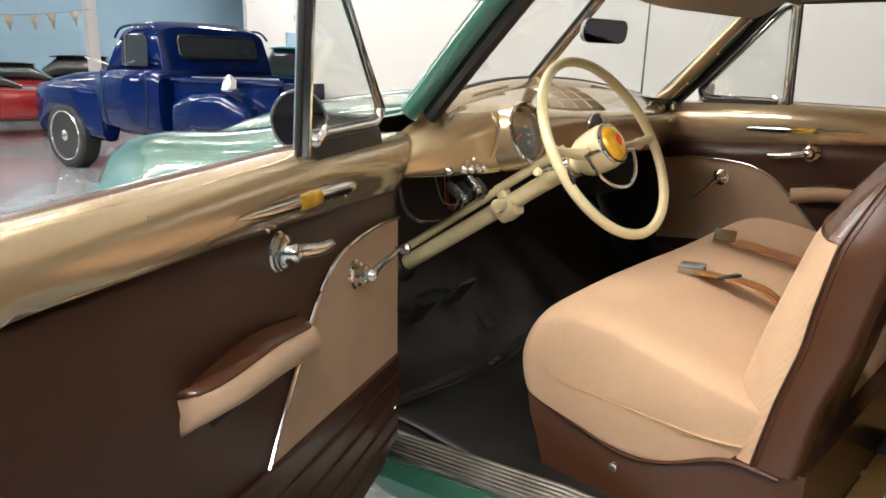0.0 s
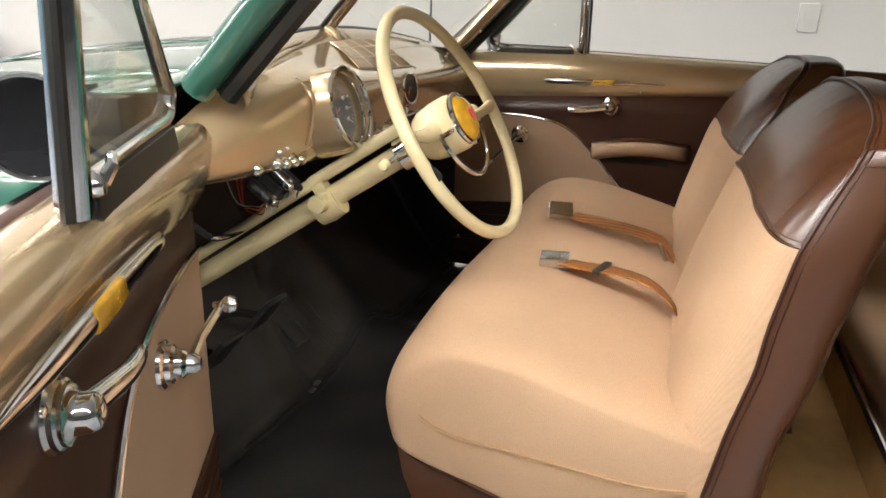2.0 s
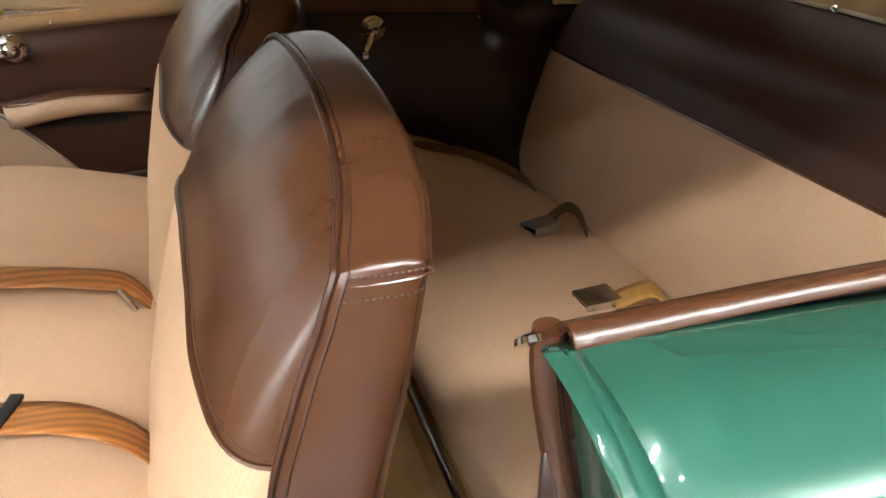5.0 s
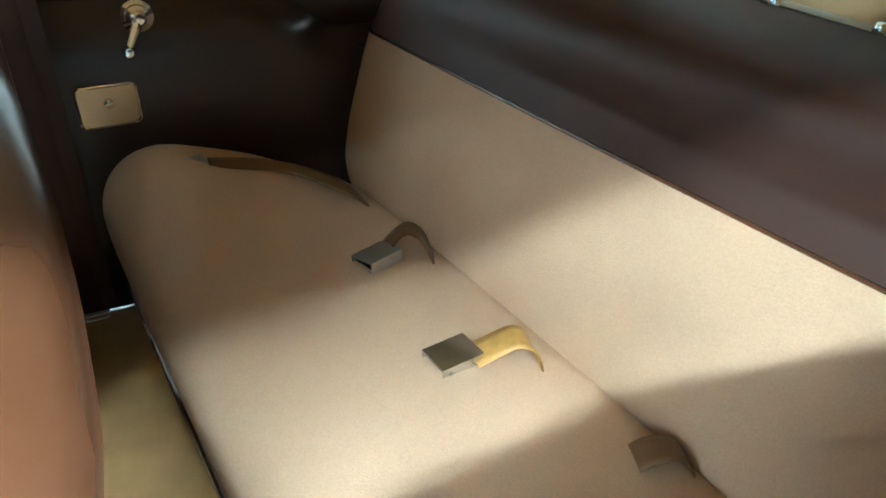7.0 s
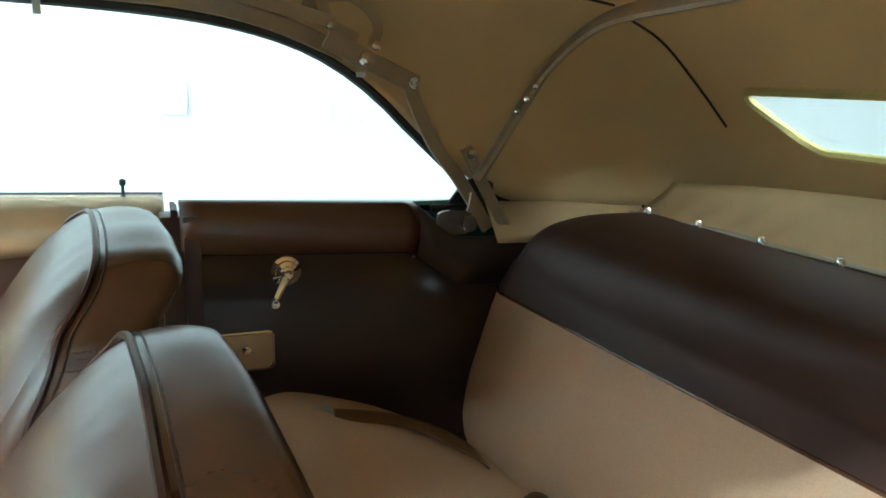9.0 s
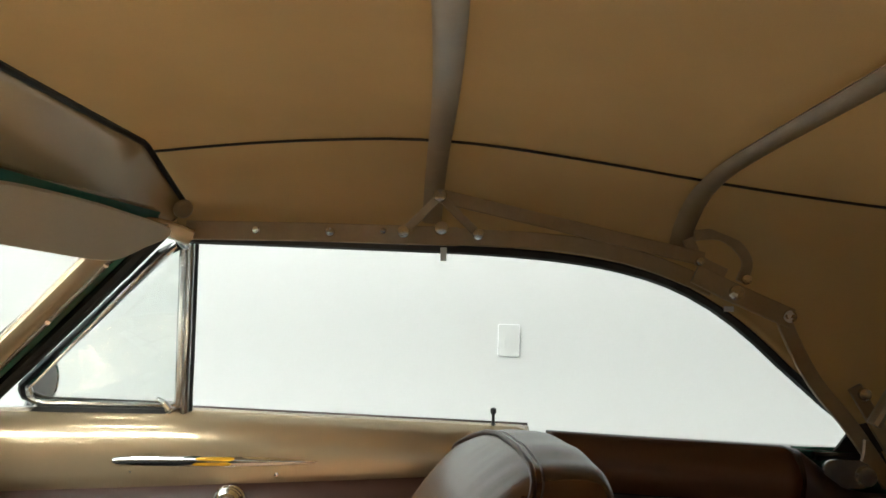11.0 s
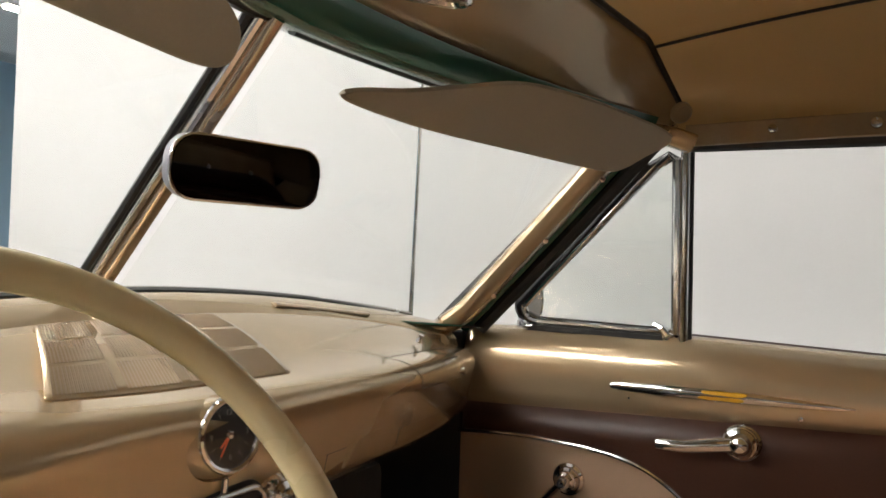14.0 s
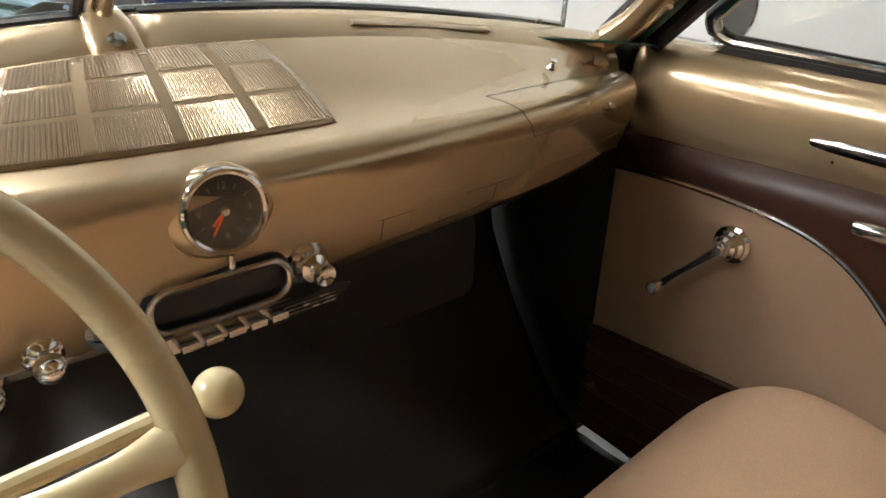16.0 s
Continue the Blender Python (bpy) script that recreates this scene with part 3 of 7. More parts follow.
CAST = material("cast_zinc", (0.46, 0.45, 0.42), 0.42, 0.75, 0, 0.2, 160, 0.25, None, 0.25, 40)
RIM = spline([(-0.716, 1.012, 0), (-0.754, 1.012, 0), (-0.786, 1.000, 0), (-0.814, 0.972, 0), (-0.831, 0.935, 0), (-0.842, 0.885, 0), (-0.850, 0.80, 0), (-0.854, 0.66, 0), (-0.850, 0.50, 0), (-0.825, 0.30, 0)], 5)
jamb = part("door_jamb", prism([(p[0], p[1]) for p in RIM] + [(-0.705, 0.30), (-0.705, 0.70)], lambda a, b, d: (a, jy(b) - d, b), 0.02), GREEN, car, "green painted door jamb")
OUT = [(x, z) for x, z in quarter_prof(0.0) if z > 0.27]


def outer_x(z):
    return interp(-z, sorted((-q, p) for p, q in OUT[4:]))


rows = []
for f, lip in ((0, -0.004), (0.0, 0.008), (0.08, 0.014), (0.30, 0.016), (0.50, 0.014), (0.60, 0.006), (0.64, -0.006), (0.72, -0.010), (0.80, -0.006), (0.86, 0.006), (0.93, 0.008), (1.0, 0.0)):
    row = []
    for i, p in enumerate(RIM):
        q = min(i / 18, 1)
        out = Vector((-outer_x(p[1]), 0, p[1]))
        up = Vector((p[0] - 0.012, 0, belt_z(0) + 0.003))
        e = lerp(up, out, min(max(q * 1.6 - 0.3, 0), 1))
        row.append(Vector((lerp(p[0], e.x, f), lerp(jy(p[1]), 0.0, f) + lip, lerp(p[1], e.z, f))))
    rows.append(row)
part("jamb_flange", grid(rows), GREEN, jamb, "stepped green flange round the door opening", angle=50, thick=0.002)
part("jamb_trim_edge", bar(spline([(-0.702, 0.006, 1.014), (-0.700, 0.000, 0.95), (-0.694, jy(0.70) + 0.006, 0.70), (-0.690, jy(0.3) + 0.006, 0.30)], 6), 0.010, 14), BROWN_SEAT, jamb, "rolled brown vinyl edge")
plates = bmesh.new()
for poly in ([(-0.712, 0.862), (-0.820, 0.892), (-0.842, 0.886), (-0.844, 0.870), (-0.832, 0.852), (-0.812, 0.838), (-0.775, 0.812), (-0.740, 0.818)],
             [(-0.712, 0.862), (-0.740, 0.818), (-0.739, 0.766), (-0.700, 0.690)],
             [(-0.739, 0.766), (-0.750, 0.781), (-0.806, 0.790), (-0.836, 0.785), (-0.834, 0.760), (-0.806, 0.732), (-0.700, 0.690)],
             [(-0.812, 0.838), (-0.832, 0.852), (-0.834, 0.800), (-0.830, 0.788), (-0.806, 0.790)]):
    one = prism(poly, lambda a, b, d: (a, jy(b) + 0.002 + d, b), 0.014, 0.0025)
    me = bpy.data.meshes.new("plate")
    one.to_mesh(me)
    one.free()
    plates.from_mesh(me)
    bpy.data.meshes.remove(me)
striker = part("striker_plate", plates, CAST, jamb, "bare cast metal lock striker with an open mouth")
part("striker_claw", box((-0.826, jy(0.866) + 0.021, 0.866), (0.030, 0.012, 0.034), bevel=0.006), CAST, striker)
part("striker_wedge", box((-0.800, jy(0.775) + 0.020, 0.772), (0.060, 0.010, 0.016), Matrix(), bevel=0.004), CAST, striker)
for x, z in ((-0.745, 0.852), (-0.795, 0.866), (-0.722, 0.722), (-0.775, 0.742)):
    part("bolt", turned([(0.009, 0), (0.008, 0.004), (0.0, 0.005)], axis((x, jy(z) + 0.013, z), (0, 1, 0)), 12), CHROME, striker)
part("plunger", turned([(0.0075, 0), (0.0075, 0.004), (0.006, 0.007), (0.0, 0.008)], axis((-0.735, -0.002, 0.996), (0, 1, 0)), 16), RED, jamb, "red courtesy-light plunger")
for x, z in ((-0.742, 0.892), (-0.772, 0.920), (-0.802, 0.908)):
    part("grommet", turned([(0.014, 0), (0.013, 0.003), (0.0, 0.004)], axis((x, jy(z), z), (0, 1, 0)), 16), GREEN, jamb)


# Front bench seat ------------------------------------------------------------------------
seat = thing("front_bench_seat", (0, 0.5, 0.26), "tan ribbed cloth bench seat with brown vinyl trim and split backrest", "car seat")


def cushion_rows(x0, x1, prof, inset, n=40, power=2.6, crown=0.0, front=0.0, ends=0.76, far=0.0):
    """Closed profile (y, z) swept along x, drawn in towards its middle at both ends."""
    cy = sum(p[0] for p in prof) / len(prof)
    cz = sum(p[1] for p in prof) / len(prof)
    rows = []
    for i in range(n + 1):
        u = -math.cos(math.pi * i / n)
        x = lerp(x0, x1, (u + 1) / 2)
        e = min(x - x0, x1 - x)
        k = (1 - (1 - min(e / inset, 1)) ** power) ** (1 / power) if e < inset else 1
        sc = ends + (1 - ends) * k
        lift = crown * (1 - abs(u) ** 2.5)
        fw = front * (1 - u * u) + far * max(u, 0) ** 1.5
        rows.append([(x, cy + (y - cy) * sc + fw * max(y - cy, 0) / 0.3, cz + (z - cz) * sc + (lift + 0.3 * far * max(u, 0) ** 2 * min(max((y - cy) / 0.22, 0), 1) if z > cz else 0)) for y, z in prof])
    for k in (0, -1):
        r = rows[k]
        my, mz = sum(p[1] for p in r) / len(r), sum(p[2] for p in r) / len(r)
        out = -1 if k == 0 else 1
        for f, d in ((0.8, 0.004), (0.45, 0.008), (0.12, 0.009)):
            ring_ = [(x + out * d, my + (y - my) * f, mz + (z - mz) * f) for x, y, z in r]
            rows.insert(0, ring_) if k == 0 else rows.append(ring_)
    return rows


prof = spline([(0.20, 0.44, 0), (0.20, 0.53, 0), (0.27, 0.556, 0), (0.335, 0.574, 0), (0.40, 0.592, 0), (0.47, 0.610, 0), (0.58, 0.633, 0), (0.685, 0.634, 0), (0.758, 0.592, 0), (0.798, 0.514, 0), (0.793, 0.44, 0), (0.764, 0.400, 0), (0.64, 0.368, 0), (0.51, 0.348, 0), (0.40, 0.362, 0), (0.29, 0.41, 0)], 5, True)
prof = [(p[0], p[1]) for p in prof]
def tuck(r):
    """The rear corners are drawn in under the backrest."""
    return [(x * (1 - 0.035 * min(max((0.50 - y) / 0.28, 0), 1) ** 2), y, z) for x, y, z in r]


cush = part("cushion", grid([tuck(r) for r in cushion_rows(-0.668, 0.668, prof, 0.13, crown=0.012, front=0.050, ends=0.83, far=0.085)], True, True), CLOTH_CUSHION, seat, "tan ribbed cloth cushion", angle=60)
base_prof = [(0.16, 0.245), (0.16, 0.45), (0.45, 0.435), (0.735, 0.43), (0.764, 0.42), (0.752, 0.36), (0.728, 0.30), (0.713, 0.245)]
part("base", grid([[(x, y, z) for y, z in base_prof] for x in (-0.655, -0.65, 0.65, 0.655)], True, True), BROWN_SEAT, seat, "dark brown vinyl seat skirt")
for sgn in (-1, 1):
    hem_line = spline([(sgn * 0.663, 0.27, 0.468), (sgn * 0.672, 0.338, 0.464), (sgn * 0.6775, 0.45, 0.469), (sgn * 0.6785, 0.56, 0.475), (sgn * 0.676, 0.65, 0.476), (sgn * 0.670, 0.715, 0.496), (sgn * 0.645, 0.762, 0.535)], 8)
    part("seam", bar(hem_line, 0.0019, 8), CLOTH, cush, "stitched seam")
    for off in (0.0045, -0.0045):
        row_of = bmesh.new()
        for a, b in zip(hem_line, hem_line[1:]):
            for q in range(3):
                tube(row_of, [lerp(a, b, q / 3) + Vector((sgn * 0.0008, 0, off)), lerp(a, b, (q + 0.6) / 3) + Vector((sgn * 0.0008, 0, off))], 0.0009, 5)
        part("stitching", row_of, CARPET, cush, "row of tan stitches")
    part("base_piping", bar(spline([(sgn * 0.664, 0.20, 0.432), (sgn * 0.664, 0.30, 0.430), (sgn * 0.664, 0.417, 0.376), (sgn * 0.664, 0.514, 0.360), (sgn * 0.664, 0.623, 0.383), (sgn * 0.657, 0.735, 0.408), (sgn * 0.63, 0.768, 0.412)], 8), 0.005, 6), BROWN_SEAT, seat)
    part("screw", turned([(0.010, 0), (0.009, 0.004), (0.0, 0.006)], axis((sgn * 0.655, 0.53, 0.315), (sgn, 0, 0)), 14), CHROME, seat, "chrome screw in the skirt")


def backrest(sgn):
    """One half of the split backrest; x is measured outwards from the middle."""
    XO = [(0.44, 0.662), (0.57, 0.646), (0.67, 0.634), (0.74, 0.626), (0.86, 0.620), (0.93, 0.601), (1.0, 0.586), (1.10, 0.584)]
    XI = [(0.44, 0.010), (0.86, 0.012), (0.97, 0.020), (1.0, 0.028), (1.10, 0.030)]
    EDGE = [(0.44, 0.272), (0.57, 0.248), (0.674, 0.221), (0.742, 0.213), (0.855, 0.192), (0.93, 0.160), (0.955, 0.147), (1.003, 0.128), (1.03, 0.106), (1.06, 0.092), (1.08, 0.088)]
    DEPTH = [(0.44, 0.078), (0.58, 0.074), (0.70, 0.084), (0.80, 0.090), (0.86, 0.090), (0.92, 0.084), (0.97, 0.073), (1.01, 0.069), (1.08, 0.068)]
    if sgn > 0:
        DEPTH = [(z, d + interp(z, [(0.80, 0.0), (0.97, 0.010)])) for z, d in DEPTH]
    FRONT = [(0.0, 0.092), (0.012, 0.116), (0.03, 0.140), (0.06, 0.170), (0.11, 0.208), (0.18, 0.246), (0.27, 0.276), (0.36, 0.304), (0.48, 0.334), (0.64, 0.362)]
    SEAM = [(0.0, 0.862), (0.12, 0.880), (0.35, 0.890), (0.65, 0.888), (0.88, 0.878), (1.0, 0.864)]
    TOP = [(0.0, 0.985), (0.03, 1.022), (0.07, 1.046), (0.14, 1.057), (0.32, 1.062), (0.56, 1.057), (0.72, 1.046), (0.86, 1.029), (0.94, 1.014), (1.0, 0.998)]

    def crest(a):
        return spread(a, TOP, 0.018)

    rise = 0.016 if sgn > 0 else 0.0

    def skewed(x, y, z):
        return Vector((sgn * x, y + 0.075 * (sgn * x + 0.36) + rise * min(max((z - 0.6) / 0.4, 0), 1), z + rise * min(max((z - 0.6) / 0.3, 0), 1)))

    def at(a, z):
        zt = crest(a)
        xi, xo = spread(z, XI, 0.012), spread(z, XO, 0.012)
        x = lerp(xi, xo, a)
        edge = spread(z, EDGE, 0.012)
        mid = spread(zt, EDGE, 0.012) + spread(max(zt - z, 0), FRONT, 0.008) - spread(0, FRONT, 0.008)
        d = min(min(x - xi, xo - x) / 0.15, 1)
        f = math.sqrt(max(1 - (1 - d) ** 2, 0))
        pucker = 0.0016 * math.sin(a * 70 + 6 * z) * max(1 - (zt - z) / 0.06, 0) * min((zt - z) / 0.012, 1) * (1.4 - a)
        return skewed(x, lerp(edge, max(mid, edge), f) + pucker, z)

    A = [0.5 - 0.5 * math.cos(math.pi * j / 44) for j in range(45)]
    lower = [[at(a, lerp(0.44, spread(a, SEAM, 0.03), v / 20)) for a in A] for v in range(21)]
    upper = [[at(a, lerp(spread(a, SEAM, 0.03), crest(a), math.sin(math.pi / 2 * v / 18))) for a in A] for v in range(19)]
    b = part("backrest", grid(lower), CLOTH_BACK, seat, "tan ribbed cloth half backrest", angle=60)
    part("cap", grid(upper), BROWN_SEAT, b, "brown vinyl cap over the backrest top", angle=60)
    Z1 = [lerp(0.44, crest(1.0), v / 28) for v in range(29)]
    Z0 = [lerp(0.44, crest(0.0), v / 28) for v in range(29)]
    ring = [at(1.0, z) for z in Z1] + [at(a, crest(a)) for a in reversed(A[1:-1])] + [at(0.0, z) for z in reversed(Z0)]
    n = len(ring)

    def back(i, k):
        """Ring point i carried back over the gusset; k from 0 (front) to 1 (rear)."""
        p = ring[i]
        t = (ring[min(i + 1, n - 1)] - ring[max(i - 1, 0)]).normalized()
        out = Vector((t.z, 0, -t.x)).normalized() * sgn
        bulge = 0.005 * math.sin(math.pi * k) - 0.012 * max((k - 0.82) / 0.18, 0) ** 2
        wave = 0.0012 * math.sin(i * 0.9 + sgn) * math.sin(math.pi * k) * min(max((p.z - 0.9) / 0.1, 0), 1)
        return p + Vector((0, -spread(p.z, DEPTH, 0.02) * k, 0)) + out * (bulge + wave)

    K = (0, 0.06, 0.18, 0.34, 0.50, 0.66, 0.80, 0.88, 0.94, 0.98, 1.0)
    part("side_shell", grid([[back(i, k) for i in range(n)] for k in K]), BROWN_SEAT, b, "brown vinyl gusset round the side and top of the backrest", angle=50)
    rear = []
    for v in range(19):
        row = []
        for a in A:
            z = lerp(0.44, crest(a) - 0.012, v / 18)
            e = min(min(a, 1 - a) / 0.10, 1)
            x = lerp(spread(z, XI, 0.012) + 0.010, spread(z, XO, 0.012) - 0.010, a)
            row.append(skewed(x, spread(z, EDGE, 0.012) - spread(z, DEPTH, 0.02) - 0.006 * e * (1 - v / 18), z))
        rear.append(row)
    part("back_panel", grid(rear), BROWN_SEAT, b, angle=60)
    part("piping", bar([p + Vector((0, 0.002, 0.001)) for p in ring], 0.0034, 6), BROWN, b, "brown vinyl piping")
    part("welt_seam", bar([back(i, 0.10) for i in range(n)], 0.0013, 5), BROWN, b, "pressed line beside the piping")
    part("cap_seam", bar([at(a, spread(a, SEAM, 0.03)) + Vector((0, 0.001, 0)) for a in A], 0.0026, 6), BROWN_SEAT, b)
    hem = bmesh.new()
    for j in range(len(A) - 1):
        for q in range(3):
            a0, a1 = lerp(A[j], A[j + 1], q / 3), lerp(A[j], A[j + 1], (q + 0.55) / 3)
            tube(hem, [at(w, spread(w, SEAM, 0.03) + 0.007) + Vector((0, 0.0006, 0)) for w in (a0, a1)], 0.0007, 4)
    part("hem_stitching", hem, THREAD, b, "fine stitches along the cap hem")
    for side, way in ((28, -1), (n - 29, 1)):
        nrm = Vector((-sgn * way, 0, 0.4)).normalized() * 0.0012
        for step in (0, 1):
            st = bmesh.new()
            for k in range(13):
                i = side + way * step
                off = nrm - Vector((0, 0, 0.004 * (1 - step)))
                tube(st, [back(i, 0.06 + 0.90 * k / 13) + off, back(i, 0.06 + 0.90 * (k + 0.6) / 13) + off], 0.0009, 5)
            part("stitching", st, THREAD, b, "row of brown stitches")
    for side in (28, n - 29):
        part("gusset_seam", bar([back(side, k) + Vector((sgn * (0.001 if side == 28 else -0.001), 0, -0.010)) for k in (0.03, 0.2, 0.4, 0.6, 0.8, 0.97)], 0.0016, 5), BROWN_SEAT, b, "seam across the gusset")
    return b


backrest(-1)
backrest(1)

# Rear bench seat ----------------------------------------------------------------------
rseat = thing("rear_bench_seat", (0, -0.35, 0.26), "tan cloth rear bench with brown vinyl upper backrest", "car seat")
rprof = spline([(-0.02, 0.42, 0), (0.0, 0.49, 0), (-0.035, 0.535, 0), (-0.12, 0.552, 0), (-0.30, 0.545, 0), (-0.44, 0.530, 0), (-0.495, 0.512, 0), (-0.525, 0.475, 0), (-0.53, 0.40, 0), (-0.30, 0.38, 0), (-0.06, 0.38, 0)], 5, True)
rprof = [(p[0], p[1]) for p in rprof]
def wing(x):
    """Rise of the cushion towards its ends."""
    q = min(max((abs(x) - 0.26) / 0.32, 0), 1)
    return 0.11 * q * q * (3 - 2 * q)


part("cushion", grid([[(x, y + 0.075 * (x - 0.62), z + wing(x) * min(max((z - 0.40) / 0.15, 0), 1) * spread(y, [(-0.52, -0.05), (-0.46, 0.08), (-0.40, 0.28), (-0.29, 0.68), (-0.13, 1.05), (0.0, 1.0)], 0.03)) for x, y, z in r] for r in cushion_rows(-0.66, 0.66, rprof, 0.14, crown=0.02)], True, True), CLOTH, rseat, "tan cloth rear cushion", angle=60)
part("front_strip", bar([(-0.66, -0.090, 0.410), (0.68, -0.014, 0.410)], 0.0065, 8), CHROME, rseat, "chrome strip under the cushion front")
part("front_strip_black", bar([(-0.66, -0.092, 0.398), (0.68, -0.016, 0.398)], 0.0075, 8), SEAL, rseat)
RB = [(0.455, -0.530), (0.50, -0.506), (0.55, -0.503), (0.62, -0.513), (0.70, -0.530), (0.80, -0.556), (0.88, -0.585), (0.94, -0.615), (0.975, -0.65), (0.99, -0.69), (1.0, -0.76), (1.0, -0.88)]


def rear_back(rows_z):
    rows = []
    for (z, y) in rows_z:
        w = spread(z, [(0.455, 0.600), (0.50, 0.650), (0.56, 0.672), (0.64, 0.672), (0.74, 0.662), (0.83, 0.654), (0.95, 0.640), (1.0, 0.615)], 0.02)
        rw = []
        for j in range(41):
            u = -math.cos(math.pi * j / 40)
            e = (1 - abs(u))
            fall = interp(z, [(0.47, 0.030), (0.70, 0.030), (0.84, 0.026), (0.95, 0.055)]) * max(1 - e / 0.09, 0) ** 2
            skew = 0.075 * (u * w - 0.62) * min(max((1.0 - z) / 0.12, 0), 1)
            rw.append((u * w, y - fall + 0.006 * (1 - u * u) + skew, z - (0.03 * max(1 - e / 0.12, 0) ** 2 if z > 0.9 else 0)))
        rows.append(rw)
    return rows


allz = [(p[0], p[1]) for p in spline([(z, y, 0) for z, y in RB], 8)]
split = min(range(len(allz)), key=lambda i: abs(allz[i][0] - 0.832) + (1 if allz[i][1] < -0.6 else 0))
rb = part("backrest", grid(rear_back(allz[:split + 1])), CLOTH, rseat, "tan cloth lower rear backrest", angle=60)
part("upper_band", grid(rear_back(allz[split:])), BROWN_REAR, rseat, "brown vinyl upper rear backrest and ledge", angle=60)
part("seam", bar([Vector(p) + Vector((0, 0.001, 0)) for p in rear_back([allz[split]])[0]], 0.003, 6), BROWN_SEAT, rb)
part("tack_strip", bar([(lerp(0.60, -0.60, k / 24), -0.878 + 0.004 * math.sin(0.9 * k), 1.003 - 0.012 * (k / 12 - 1) ** 2) for k in range(25)], 0.011, 8, flat=0.4, up=(0, 0, 1)), VISOR, rseat, "pale tack strip under the snap studs")
for k in range(8):
    x = 0.532 - 0.152 * k
    part("snap", turned([(0.009, 0), (0.008, 0.006), (0.005, 0.012), (0.0, 0.013)], axis((x, -0.865, 1.002), (0, 0.2, 1)), 14), CHROME, rseat, "chrome snap stud")
# Doors --------------------------------------------------------------------------------------
def door(hinge, u, n, dz, label, crank_way, lever_way, e=0.0, vent=-0.025, post=0.505, sill_in=((0, 0.0), (1, 0.0)), drop=0.0, group="car doors"):
    """u: along the door towards its free end; n: towards the cabin. s along u, d along n."""
    H, U, N = Vector((hinge[0], hinge[1], dz)), Vector((u[0], u[1], 0)), Vector((n[0], n[1], 0))

    def at(s, d, z):
        return H + U * s + N * d + Vector((0, 0, z))

    def way(s, d, z):
        return U * s + N * d + Vector((0, 0, z))

    S0, S1 = 0.065 - e, 1.185
    t = thing("car_door", at(S0, 0, 0.28), label, "car door", group)

    def glow_z(s):
        return 0.868 + 0.058 * s

    def belt(s):
        return interp(s, [(0, 1.022), (0.5, 1.035), (1.2, 1.018)]) - drop

    SS = [lerp(S0, S1, i / 40) for i in range(41)]
    # bronze metal garnish along the belt
    rows = []
    for s in SS:
        b, g = belt(s), glow_z(s)
        prof = [(-0.060, b - 0.004), (-0.050, b + 0.004), (-0.035, b + 0.004), (-0.018, b - 0.004), (-0.004, b - 0.020), (0.008, b - 0.042), (0.014, b - 0.070), (0.013, lerp(b - 0.07, g, 0.5)), (0.007, g + 0.012), (0.001, g), (-0.006, g - 0.002)]
        if not e:
            prof = prof[:4] + [(-0.003, b - 0.016), (0.010, b - 0.034), (0.016, b - 0.056), (0.0155, lerp(b - 0.07, g, 0.25)), (0.010, lerp(b - 0.07, g, 0.62)), (0.001, g), (-0.006, g - 0.002)]
        taper = 1 - 0.5 * max(1 - (s - S0) / 0.04, 0) ** 2
        go = interp(s, sill_in)
        rows.append([at(s, d * taper + go * min(max((z - g) / (b - g - 0.02), 0), 1), z - 0.2 * go * min(max((z - g) / (b - g), 0), 1)) for d, z in prof])
    gar = part("garnish", grid(rows), GOLD, t, "bronze-gold painted metal window sill", angle=60, thick=0.003)
    for s in (0.13, 0.31, 0.925):
        part("screw", turned([(0.0045, 0), (0.004, 0.002), (0.0, 0.003)], axis(at(s, -0.006 + interp(s, sill_in), belt(s) - 0.018 - 0.2 * interp(s, sill_in)), way(0, 0.7, 0.7)), 12), DULL_CHROME, gar)
    part("window_seal", bar([at(s, -0.054 + interp(s, sill_in), belt(s) + 0.002 - 0.2 * interp(s, sill_in)) for s in SS[15:]], 0.010, 10, flat=0.55, up=way(0, 0.3, 1)), BROWN, t, "dark brown window channel lip")
    part("belt_strip", bar([at(s, -0.082 + 1.3 * interp(s, sill_in), belt(s) - 0.004 - 0.2 * interp(s, sill_in)) for s in SS], 0.009, 6), CHROME, t, "chrome outer belt strip")
    # trim panel: brown vinyl over the whole face
    rows = [[at(s, 0.0, lerp(0.245, glow_z(s), k / 12)) for s in SS] for k in range(13)]
    part("trim_panel", grid(rows), BROWN, t, "dark brown vinyl door panel", thick=0.008)
    # beige cloth kick area bounded by a chrome bead
    edge = spline([(0.067, 0.812, 0), (0.20, 0.822, 0), (0.34, 0.820, 0), (0.43, 0.806, 0), (0.495, 0.775, 0), (0.55, 0.728, 0), (0.615, 0.660, 0), (0.70, 0.560, 0), (0.78, 0.45, 0)], 7)
    edge = [(p[0] - e, p[1]) for p in edge]
    band = lambda s: 0.478 + 0.10 * s
    edge = [p for p in edge if p[1] > band(p[0]) + 0.002]
    edge.append((edge[-1][0] + 0.012, band(edge[-1][0] + 0.012)))
    poly = edge + [(0.067 - e, band(0.067))]
    part("cloth_panel", prism(poly, lambda s, z, d: at(s, 0.0045 + d, z), 0.003), CLOTH_DOOR, t, "beige ribbed cloth front section")
    part("chrome_bead", bar([at(s, 0.009, z) for s, z in edge], 0.0045, 8), CHROME, t, "chrome bead edging the cloth")
